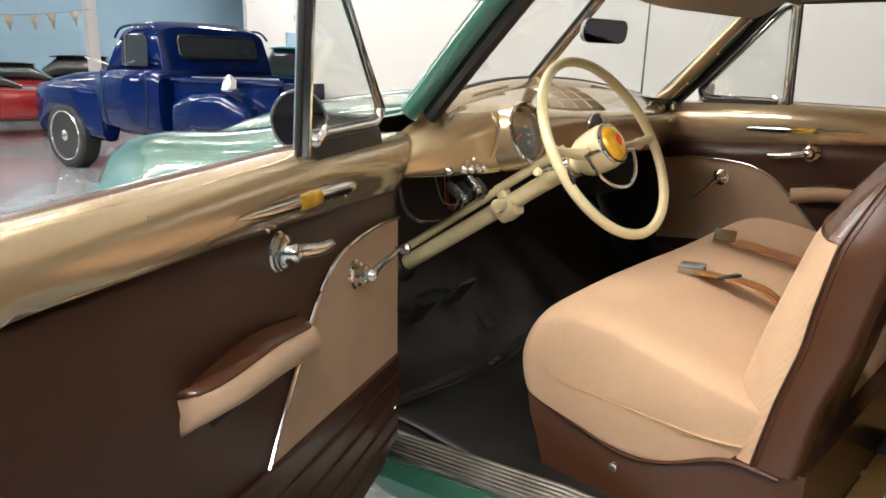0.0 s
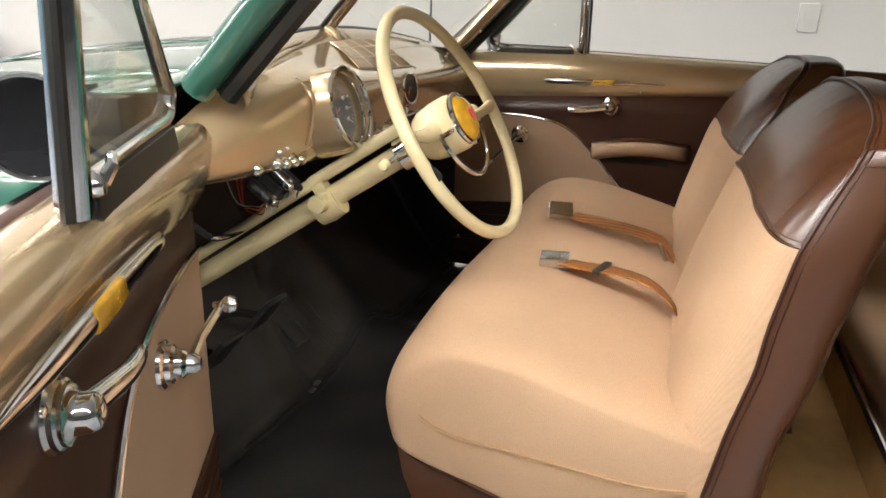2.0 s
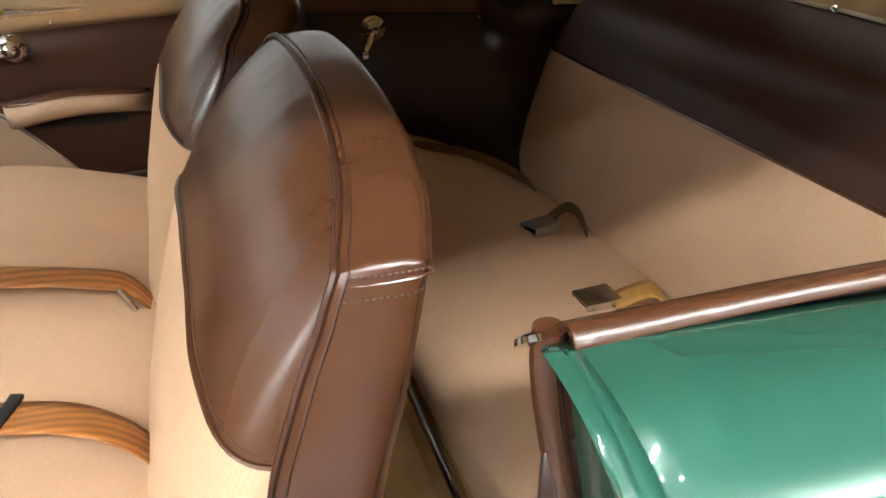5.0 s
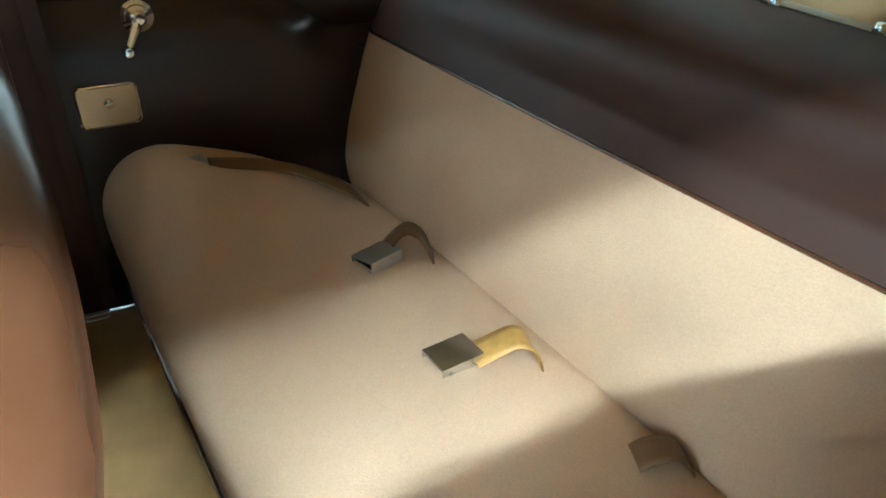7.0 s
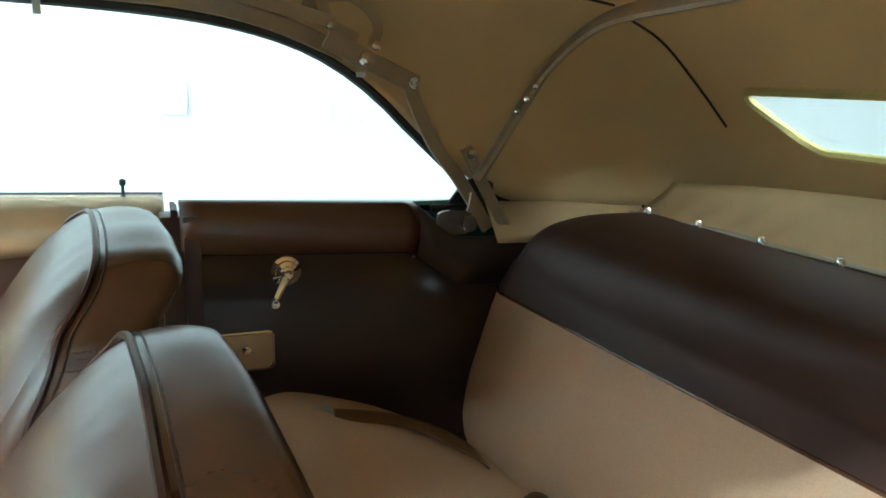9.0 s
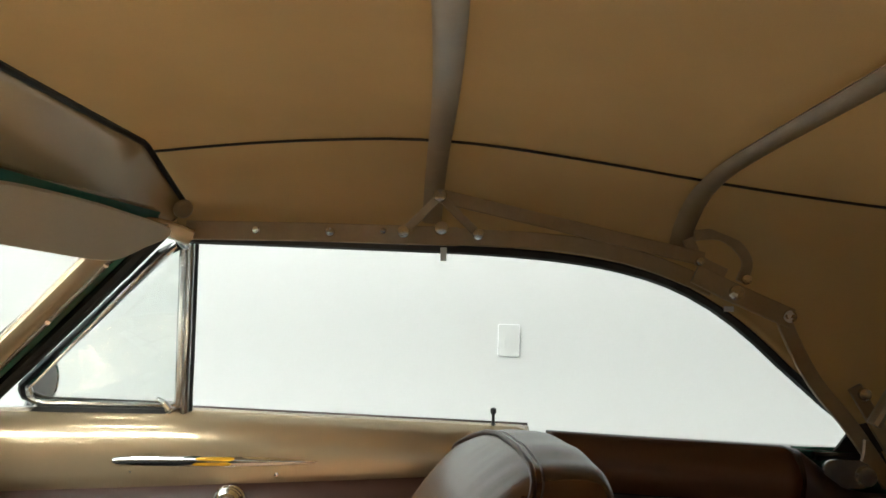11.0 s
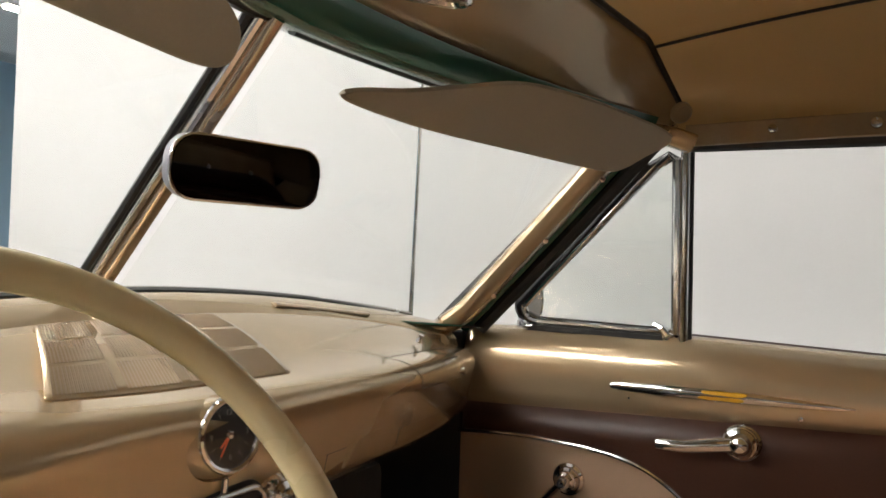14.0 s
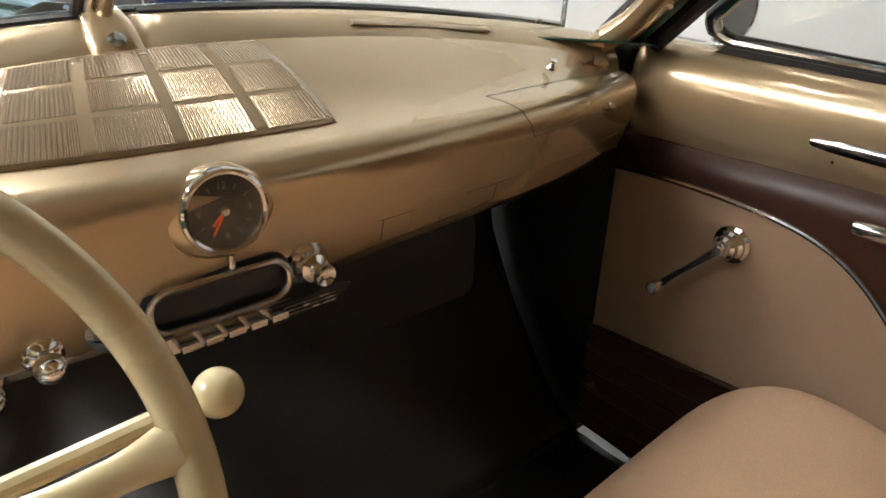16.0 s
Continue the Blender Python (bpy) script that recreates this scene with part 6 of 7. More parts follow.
part("shift_lever", bar([SC + CD * 0.09 + Vector((0.02, 0, 0)), (-0.25, 0.842, 0.925), (-0.118, 0.833, 0.942)], [0.008, 0.0075, 0.007], 10), CREAM, col, "cream column shift lever")
part("shift_knob", turned([(0.0165 * math.sin(q), -0.0165 * math.cos(q)) for q in [math.pi * k / 14 for k in range(15)]], axis((-0.104, 0.832, 0.943), (1, 0, 0)), 28), CREAM, col, "cream ball knob", angle=60)
part("floor_boot", turned([(0.05, 0), (0.045, 0.02), (0.034, 0.03)], axis(end - CD * 0.06, -CD), 24), SEAL, col)

# Pedals
for x, y, z in ((-0.575, 1.20, 0.475), (-0.415, 1.20, 0.50)):
    pd = thing("pedal", (x, y, z), "worn black rubber foot pedal on a steel arm", "pedal", "foot pedals")
    m = Matrix.Translation((x, y, z)) @ pose(0, 0, 0, -50, 0, 0)
    part("pad", box((0, 0, 0), (0.075, 0.105, 0.014), m, bevel=0.006), BLACK, pd)
    for k in range(4):
        part("ridge", box((0, -0.036 + 0.024 * k, 0.008), (0.06, 0.007, 0.005), m, bevel=0.001, seg=1), BLACK, pd)
    part("arm", bar(spline([(x, y + 0.01, z - 0.01), (x, y + 0.10, z - 0.02), (x, y + 0.22, z - 0.09)], 5), 0.010, 8), DARK, pd)
gp = thing("gas_pedal", (-0.22, 1.27, 0.33), "long black rubber gas pedal", "pedal")
part("pad", box((0, 0, 0), (0.055, 0.20, 0.014), Matrix.Translation((-0.20, 1.32, 0.385)) @ pose(0, 0, 0, 42, 0, 0), bevel=0.006), BLACK, gp)
# Convertible top ------------------------------------------------------------------------------
top = thing("folding_canvas_roof", (0, -0.2, 1.0), "raised tan canvas convertible top on painted steel bows", "canvas roof")


def rail(y):
    """Side edge of the canvas: (x, z) at y."""
    x = interp(y, [(-1.25, 0.62), (-0.95, 0.70), (-0.55, 0.725), (0.0, 0.735), (0.72, 0.725), (0.9, 0.70)])
    z = smooth(y, [(-1.3, 0.985), (-0.62, 0.990), (-0.54, 1.01), (-0.46, 1.12), (-0.335, 1.255), (-0.22, 1.32), (-0.10, 1.352), (0.10, 1.372), (0.72, 1.380), (0.9, 1.38)])
    return x, z


def crown(y):
    return smooth(y, [(-1.24, 0.985), (-1.13, 1.10), (-1.06, 1.24), (-0.97, 1.34), (-0.88, 1.395), (-0.74, 1.425), (-0.5, 1.455), (-0.24, 1.490), (0.25, 1.552), (0.6, 1.552), (0.84, 1.531)])


def canvas_at(u, y, drop=0.0):
    """u from -1 to 1 across."""
    rx, rz = rail(y)
    c = crown(y)
    a = abs(u)
    h = (1 - a ** interp(y, [(-0.6, 6.5), (-0.1, 7.0)])) ** interp(y, [(-0.6, 0.6), (-0.1, 0.66)])
    x = math.copysign(rx * min(a * 1.03, 1) ** 0.95, u) if a else 0.0
    ridge = 0.042 * min(max((0.085 - x) / 0.20, 0), 1) * min(max((x + 0.42) / 0.16, 0), 1) * min(max((y - 0.35) / 0.40, 0), 1)
    return Vector((x, y, rz + (c - rz) * h + ridge - drop))


YS = [lerp(0.855, -1.24, i / 64) for i in range(65)]
US = [-math.cos(math.pi * j / 44) for j in range(45)]
rows = [[canvas_at(u, y - 0.085 * u * u * min(max((y - 0.2) / 0.4, 0), 1)) for u in US] for y in YS]
canvas = part("canvas", grid(rows), CANVAS, top, "tan canvas roof lining", angle=70)


def back_at(a, z):
    """Place on the sloping back panel at a across, height z."""
    best = min((canvas_at(max(min(a / 0.68, 1), -1), lerp(-0.8, -1.25, k / 120)) for k in range(121)), key=lambda p: abs(p.z - z))
    return Vector((a, best.y, z))


WIN = [(a * (1 + b * 2.6), 1.200 + b) for a, b in rounded(0.83, 0.112, 0.035, 6)]


def in_window(x, z):
    odd = False
    for (x0, z0), (x1, z1) in zip(WIN, WIN[1:] + WIN[:1]):
        if (z0 > z) != (z1 > z) and x < x0 + (x1 - x0) * (z - z0) / (z1 - z0):
            odd = not odd
    return odd


bm = bmesh.new()
bm.from_mesh(canvas.data)
at0 = Vector(top.location)
near = [f for f in bm.faces if (f.calc_center_median() + at0).y < -0.88 and abs(f.calc_center_median().x) < 0.62 and 1.08 < (f.calc_center_median() + at0).z < 1.32]
bmesh.ops.subdivide_edges(bm, edges=list({e for f in near for e in f.edges}), cuts=5, use_grid_fill=True)
gone = [f for f in bm.faces if (p := f.calc_center_median() + at0).y < -0.88 and in_window(p.x, p.z)]
bmesh.ops.delete(bm, geom=gone, context="FACES")
bmesh.ops.triangulate(bm, faces=[f for f in bm.faces if len(f.verts) > 4])
bm.to_mesh(canvas.data)
bm.free()
canvas.data.polygons.foreach_set("use_smooth", [True] * len(canvas.data.polygons))
md = canvas.modifiers.new("thickness", "SOLIDIFY")
md.thickness, md.offset = 0.004, 1.0
BEAD = material("pale_yellow_window_binding", (0.62, 0.52, 0.20), 0.6, 0, 0, 0.1, 100)
loop = [back_at(a, z) for a, z in WIN]
rw = part("rear_window", bar([p + Vector((0, 0.006, -0.002)) for p in loop], 0.009, 6, True), BEAD, top, "rear window with pale yellow binding")
gb = bmesh.new()
gb.faces.new([gb.verts.new(p + Vector((0, -0.004, 0))) for p in loop])
bmesh.ops.triangulate(gb, faces=gb.faces)
part("pane", gb, GLASS, rw, "clear flexible pane").visible_shadow = False
# seams in the lining
def under(x, y, drop):
    """Place on the inside of the canvas at x, y."""
    lo, hi = 0.0, 1.0
    for _ in range(24):
        mid = (lo + hi) / 2
        if canvas_at(mid, y).x < abs(x):
            lo = mid
        else:
            hi = mid
    p = canvas_at(lo, y, drop)
    return Vector((x, y, p.z))


for sgn in (-1, 1):
    part("lining_seam", bar([under(sgn * smooth(y, [(-0.72, 0.50), (-0.24, 0.57), (0.26, 0.55), (0.74, 0.60), (0.80, 0.605)]), y, 0.004) for y in [lerp(0.80, -0.72, k / 30) for k in range(31)]], 0.0026, 6), SEAL, top, "dark lining seam")
    part("corner_seam", bar(spline([under(sgn * 0.52, -0.74, 0.006), under(sgn * 0.54, -0.86, 0.006), under(sgn * 0.555, -0.97, 0.006), under(sgn * 0.545, -1.06, 0.006)], 6), 0.0025, 6), SEAL, top)
# well curtain behind the rear seat
rows = []
for k in range(7):
    v = k / 6
    rw_ = []
    for j in range(61):
        u = j / 30 - 1
        f = 0.012 * math.sin(u * 46) * v + 0.008 * math.sin(u * 17 + 2) * v
        y = lerp(-1.13 + 0.10 * u * u, -0.90, v ** 1.3) + f
        rw_.append((u * lerp(0.66, 0.64, v), y, lerp(1.075 - 0.03 * u * u, 0.965, v)))
    rows.append(rw_)
part("well_curtain", grid(rows), CANVAS, top, "loose tan canvas well curtain", angle=70, thick=0.003)

# bows: flat painted steel hoops across the roof
def hoop(y, drop, w, lean=0.0, lo=0.93, name="bow"):
    pts = []
    for j in range(33):
        u = -lo + 2 * lo * j / 32
        p = canvas_at(u, y, drop)
        p.y += lean * abs(u) ** 2
        pts.append(p)
    return part(name, bar(pts, w, 8, flat=0.35, up=(0, 0, 1)), BOW, top, "tan painted steel roof bow")


hoop(0.242, 0.016, 0.019, 0.030, 0.97)
hoop(-0.205, 0.014, 0.021, 0.0, 0.97)
b3 = part("bow", bar(spline([(-0.66, -0.53, 1.06), (-0.640, -0.615, 1.210), (-0.612, -0.655, 1.290), (-0.51, -0.70, 1.370), (-0.32, -0.725, 1.393), (0, -0.745, 1.405), (0.32, -0.725, 1.393), (0.51, -0.70, 1.370), (0.612, -0.655, 1.290), (0.640, -0.615, 1.210), (0.66, -0.53, 1.06)], 8), 0.022, 10, flat=0.5), BOW, top, "rearmost tan roof bow")
for sgn in (-1, 1):
    for k, z in enumerate((1.20, 1.225, 1.25)):
        part("rivet", turned([(0.006, 0), (0.005, 0.004), (0, 0.005)], axis((sgn * (0.626 - 0.006 * k), -0.595 - 0.016 * k, z), (-sgn, 0.5, 0)), 10), CHROME, b3)


# side rails and folding links
def link(pts, w, h, sgn, name="link"):
    """Flat steel strap; h is its width against its thickness w."""
    P = spline([(sgn * x, y, z) for x, y, z in pts], 5) if len(pts) > 2 else [Vector((sgn * x, y, z)) for x, y, z in pts]
    rows = []
    for i, p in enumerate(P):
        d = (P[min(i + 1, len(P) - 1)] - P[max(i - 1, 0)]).normalized()
        s = Vector((1, 0, 0)).cross(d).normalized() * (w * h * 0.62)
        q = Vector((w * 0.34, 0, 0))
        c = s * 0.88
        rows.append([p - s - q * 0.6, p - c - q, p + c - q, p + s - q * 0.6, p + s + q * 0.6, p + c + q, p - c + q, p - s + q * 0.6])
    return part(name, grid(rows, True, True), BOW, top, "tan painted folding link", angle=25)


def bolt(x, y, z, sgn, r=0.012):
    part("pivot_bolt", turned([(r, 0), (r * 0.9, 0.006), (0, 0.008)], axis((sgn * x, y, z), (-sgn, 0, 0)), 14), DULL_CHROME, top, "plated pivot bolt")


for sgn in (-1, 1):
    link([(0.700, 0.735, 1.384), (0.698, 0.5, 1.386), (0.694, 0.22, 1.384)], 0.010, 2.9, sgn, "front_side_rail")
    link([(0.694, 0.235, 1.384), (0.694, 0.02, 1.376), (0.698, -0.13, 1.348), (0.704, -0.262, 1.300)], 0.010, 2.6, sgn, "mid_side_rail")
    link([(0.690, -0.225, 1.326), (0.692, -0.298, 1.291), (0.694, -0.405, 1.246)], 0.012, 2.5, sgn, "rear_knuckle")
    link([(0.698, -0.388, 1.256), (0.698, -0.412, 1.195), (0.696, -0.450, 1.125), (0.694, -0.510, 1.050), (0.692, -0.575, 0.950)], 0.012, 1.9, sgn, "rear_side_rail")
    link([(0.680, -0.510, 1.125), (0.675, -0.563, 1.027), (0.672, -0.622, 0.930)], 0.012, 1.7, sgn, "main_arm")
    link([(0.668, 0.262, 1.458), (0.684, -0.24, 1.352)], 0.007, 3.0, sgn, "balance_link")
    link([(0.660, 0.255, 1.454), (0.682, 0.321, 1.388)], 0.009, 1.4, sgn)
    link([(0.660, 0.255, 1.454), (0.676, 0.182, 1.386)], 0.009, 1.4, sgn)
    link([(0.690, -0.225, 1.397), (0.692, -0.272, 1.400), (0.693, -0.306, 1.380), (0.694, -0.325, 1.348), (0.694, -0.312, 1.312)], 0.010, 1.6, sgn, "curved_link")
    link([(0.696, -0.215, 1.392), (0.698, -0.235, 1.352), (0.699, -0.285, 1.326)], 0.010, 1.8, sgn, "inner_link")
    part("catch_tab", box((sgn * 0.716, 0.246, 1.352), (0.006, 0.012, 0.026), bevel=0.001, seg=1), CEIL, top, "white plastic catch tab")
    part("catch_tab", box((sgn * 0.722, -0.300, 1.262), (0.006, 0.018, 0.010), bevel=0.001, seg=1), CEIL, top, "white plastic catch tab")
    for x, y, z, r in ((0.650, 0.255, 1.454, 0.013), (0.672, 0.321, 1.388, 0.012), (0.666, 0.182, 1.386, 0.011), (0.684, 0.251, 1.398, 0.014), (0.672, -0.228, 1.346, 0.008), (0.680, -0.298, 1.291, 0.014), (0.682, -0.397, 1.250, 0.012), (0.682, -0.318, 1.316, 0.010), (0.664, -0.518, 1.113, 0.012), (0.688, 0.46, 1.386, 0.009), (0.688, 0.60, 1.386, 0.007), (0.686, 0.36, 1.390, 0.006)):
        bolt(x, y, z, sgn, r)
    part("roof_seal", bar([Vector((sgn * (rail(y)[0] + 0.012), y, rail(y)[1] - 0.005)) for y in [lerp(0.74, -0.53, k / 30) for k in range(31)]], 0.013, 8), SEAL, top, "black rubber side seal")
    part("pivot_plate", prism(rounded(0.085, 0.050, 0.02), lambda a, b, d: (sgn * (0.682 - d), -0.490 + a, 0.970 + b), 0.008, 0.002), DULL_CHROME, top, "bare steel pivot plate")
    bolt(0.674, -0.522, 0.967, sgn, 0.019)
    link([(0.682, -0.530, 1.030), (0.680, -0.524, 0.998), (0.680, -0.505, 0.970)], 0.012, 0.6, sgn, "pivot_tongue")
    part("corner_seal", prism([(-0.49, 1.0), (-0.53, 1.05), (-0.57, 1.06), (-0.66, 1.012), (-0.66, 0.99), (-0.50, 0.99)], lambda a, b, d: (sgn * (0.728 - d), a, b), 0.006, 0.001), SEAL, top)
    part("side_curtain", grid([[(sgn * lerp(0.712, 0.640, v / 6), lerp(-0.575, -0.98, j / 20) + 0.004 * math.sin(j * 1.7) * v / 6, lerp(1.006, 0.930, v / 6) - 0.012 * j / 20) for j in range(21)] for v in range(7)]), CANVAS, top, "loose tan canvas side curtain", angle=70, thick=0.003)
    part("belt_channel", bar([(sgn * 0.715, -0.45, 0.995), (sgn * 0.725, -0.70, 0.993), (sgn * 0.735, -0.93, 0.985)], 0.008, 6), SEAL, top)
    part("quarter_lip", bar([(sgn * 0.735, -0.42, 1.0), (sgn * 0.735, -0.53, 1.0)], 0.010, 6), GREEN, top)

# header bow of the top, bronze inside
def head_at(x, v):
    """v from 0 (at the glass) to 1 (at the canvas)."""
    a = abs(x) / 0.72
    y0, z0 = 0.935 - 0.170 * a ** 2.2, 1.430 - 0.030 * a ** 2
    y1 = 0.825 - 0.075 * a ** 1.6
    z1 = 1.530 - 0.020 * a ** 2 - 0.075 * max(a - 0.80, 0) / 0.2 + 0.042 * min(max((0.085 - x) / 0.20, 0), 1) * min(max((x + 0.42) / 0.16, 0), 1)
    return Vector((x, lerp(y0, y1, v), lerp(z0, z1, v) + 0.006 * math.sin(math.pi * v)))


rows = [[head_at(lerp(-0.72, 0.72, j / 96), k / 8) for j in range(97)] for k in range(9)]
hd = part("header_bow", grid(rows), HEADER, top, "bronze-gold inner header bow", angle=60, thick=0.004)
part("header_edge", bar([p + Vector((0, -0.003, 0.001)) for p in rows[-1]], 0.0055, 6), SEAL, hd, "dark edge binding")
for sgn in (-1, 1):
    part("end_cap", turned([(0.019, 0), (0.018, 0.006), (0.014, 0.010), (0, 0.011)], axis((sgn * 0.700, 0.745, 1.425), (-sgn * 0.6, -0.6, -0.5)), 18), BOW, hd)
for sgn in (1,):
    p = head_at(sgn * 0.115, 0.36)
    lt = part("latch", box((0, 0, 0), (0.034, 0.085, 0.012), Matrix.Translation(p + Vector((0, -0.006, -0.014))) @ pose(0, 0, 0, 8, 0, sgn * -35), bevel=0.004), CHROME, hd, "chrome top latch")
    ringpts = [Vector((a, b, 0)) for a, b in rounded(0.072, 0.050, 0.021)]
    lm = Matrix.Translation(p + Vector((sgn * 0.0, -0.020, -0.024))) @ pose(0, 0, 0, 12, 0, sgn * -35)
    part("latch_ring", bar([lm @ q for q in ringpts], 0.0055, 8, True), CHROME, lt, "chrome latch ring")
    part("latch_stem", turned([(0.014, 0), (0.011, 0.012), (0.009, 0.024), (0, 0.026)], axis(p, (0, -0.4, -1)), 16), CHROME, lt)

# Sun visors
for sgn in (-1, 1):
    vs = thing("sun_visor", (sgn * 0.36, 0.90, 1.40), "pale board sun visor folded down under the header", "sun visor", "sun visors")
    A, B = Vector((sgn * 0.655, 0.752, 1.378)), Vector((sgn * 0.085, 0.965, 1.348))
    out = spline([(0.0, 0.0, 0), (0.18, 0.040, 0), (0.34, 0.052, 0), (0.45, 0.058, 0), (0.56, 0.050, 0), (0.70, 0.018, 0), (0.86, 0.008, 0), (0.97, 0.012, 0), (1.0, 0.0, 0)], 5)
    AX = (B - A)
    dn = Vector((0, 0.62, -0.78)).normalized()
    poly = [(0.0, 0.0), (0.25, 0.028), (0.45, 0.042), (0.62, 0.046), (0.75, 0.030), (0.88, 0.012), (0.98, 0.004), (1.0, -0.008), (0.80, -0.032), (0.50, -0.052), (0.25, -0.068), (0.15, -0.072), (0.10, -0.066), (0.05, -0.04)]
    if sgn < 0:   # the driver visor ends bluntly near the mirror
        poly = poly[:4] + [(0.78, 0.040), (0.90, 0.032), (0.975, 0.020), (1.0, 0.0), (0.985, -0.016), (0.92, -0.027), (0.78, -0.036)] + poly[9:]
    poly = [(p[0], p[1]) for p in spline([(a, b, 0) for a, b in poly], 4, True)]
    nv = AX.cross(dn).normalized()
    part("board", prism(poly, lambda a, b, d: A + AX * a - dn * b + nv * d * sgn, 0.008, 0.002), VISOR, vs, "pale grey-tan visor board")
    part("rod", bar([A + AX * 0.02, A + AX * 0.0 + Vector((sgn * 0.02, -0.005, 0.02))], 0.005, 8), CHROME, vs)
    part("edge_bead", bar([A + AX * a - dn * b + nv * 0.004 * sgn for a, b in poly], 0.0035, 5, True), VISOR, vs)


# Seat belts -----------------------------------------------------------------------------------
def strap(name, pts, w, mat, side, parent, label=""):
    P = spline(pts, 8)
    rows = []
    for i, p in enumerate(P):
        d = (P[min(i + 1, len(P) - 1)] - P[max(i - 1, 0)]).normalized()
        s = (Vector(side) - d * d.dot(Vector(side))).normalized() * (w / 2)
        rows.append([p - s, p - s * 0.5, p, p + s * 0.5, p + s])
    return part(name, grid(rows), mat, parent, label, thick=0.0025)


def buckle(parent, c, along, up, mat, name="buckle", label="", s=1.0):
    a, u = Vector(along).normalized(), Vector(up).normalized()
    b = u.cross(a).normalized()
    u = a.cross(b)
    m = Matrix(((a.x, b.x, u.x, c[0]), (a.y, b.y, u.y, c[1]), (a.z, b.z, u.z, c[2]), (0, 0, 0, 1)))
    k = part(name, box((-0.002 * s, 0, 0.0095 * s), (0.056 * s, 0.048 * s, 0.018 * s), m, bevel=0.002 * s), mat, parent, label)
    part("base_plate", box((0.002 * s, 0, 0.0015 * s), (0.070 * s, 0.052 * s, 0.003 * s), m, bevel=0.001), mat, k)
    for side in (-1, 1):
        part("cheek", box((0.002 * s, side * 0.0253 * s, 0.011 * s), (0.068 * s, 0.0025 * s, 0.018 * s), m, bevel=0.001), mat, k)
        part("rivet", turned([(0.004 * s, 0), (0.0035 * s, 0.0015), (0, 0.002)], m @ axis((0.022 * s, side * 0.0266 * s, 0.011 * s), (0, side, 0)), 10), mat, k)
    part("lid", box((0.001 * s, 0, 0.0215 * s), (0.070 * s, 0.054 * s, 0.003 * s), m, bevel=0.0013), mat, k, "hinged buckle lid")
    # the body is solid; a dark block paints the shade in its mouth
    part("mouth", box((0.0275 * s, 0, 0.0115 * s), (0.004 * s, 0.044 * s, 0.013 * s), m), DARK, k, "dark block painting the shaded mouth")
    part("mouth_bar", bar([m @ Vector((0.036 * s, -0.025 * s, 0.005 * s)), m @ Vector((0.036 * s, 0.025 * s, 0.005 * s))], 0.0026 * s, 8), mat, k)
    return k


b1 = thing("seat_belt", (-0.2, 0.5, 0.65), "copper-brown lap belt with a square steel buckle lying on the seat", "seat belt", "front seat belts")
strap("webbing", [(-0.222, 0.568, 0.657), (-0.238, 0.530, 0.659), (-0.252, 0.482, 0.663), (-0.270, 0.420, 0.664), (-0.283, 0.375, 0.653), (-0.288, 0.342, 0.628), (-0.290, 0.318, 0.59), (-0.290, 0.305, 0.55)], 0.062, BELT, (1, 0.1, -0.1), b1)
buckle(b1, (-0.222, 0.590, 0.650), (-0.16, 0.98, -0.02), (-0.10, 0.05, 1), STEEL, "buckle", "bright steel buckle", 0.86)
bx = Matrix.Translation((-0.250, 0.486, 0.665)) @ pose(0, 0, 0, 0, 0, -12)
part("slider", box((0, 0, 0), (0.076, 0.016, 0.007), bx, bevel=0.002), SEAL, b1, "black belt slider")
b2 = thing("seat_belt", (0.15, 0.55, 0.66), "copper-brown lap belt with a steel buckle resting on its edge", "seat belt", "front seat belts")
strap("webbing", [(0.112, 0.620, 0.668), (0.102, 0.580, 0.666), (0.092, 0.530, 0.664), (0.084, 0.470, 0.658), (0.082, 0.420, 0.648), (0.084, 0.388, 0.634), (0.085, 0.362, 0.60), (0.085, 0.345, 0.56)], 0.046, BELT, (1, 0.1, 0.25), b2)
buckle(b2, (0.128, 0.655, 0.666), (-0.30, 0.95, 0.05), (-0.62, -0.30, 1), STEEL, "buckle", "steel buckle", 0.84)
part("anchor_clip", bar([(0.058, 0.398, 0.640), (0.056, 0.388, 0.622), (0.056, 0.378, 0.598)], 0.005, 6), STEEL, b2, "bent steel anchor clip")

r1 = thing("seat_belt", (0.30, -0.4, 0.55), "dark buckle on a brown-gold lap belt on the rear seat", "seat belt", "rear seat belts")
strap("webbing", [(0.232, -0.412, 0.562), (0.246, -0.442, 0.578), (0.244, -0.466, 0.590), (0.226, -0.482, 0.582), (0.205, -0.490, 0.560), (0.195, -0.50, 0.53)], 0.044, BELT_REAR, (0.9, -0.4, 0), r1)
buckle(r1, (0.216, -0.398, 0.553), (-0.30, 0.95, 0), (0.1, 0.1, 1), GUN, "buckle", "dark steel buckle")
r2 = thing("seat_belt", (0.03, -0.4, 0.55), "bright buckle on a gold lap belt on the rear seat", "seat belt", "rear seat belts")
strap("webbing", [(-0.080, -0.412, 0.566), (-0.090, -0.440, 0.582), (-0.098, -0.466, 0.592), (-0.110, -0.484, 0.584), (-0.116, -0.492, 0.562), (-0.116, -0.50, 0.53)], 0.046, BELT_GOLD, (1, -0.2, 0.1), r2)
buckle(r2, (-0.070, -0.384, 0.555), (-0.10, 1, 0), (0, 0, 1), STEEL, "buckle", "bright steel buckle")
r3 = thing("seat_belt", (0.5, -0.3, 0.65), "brown-gold belt tongue lying flat across the rear seat", "seat belt", "rear seat belts")
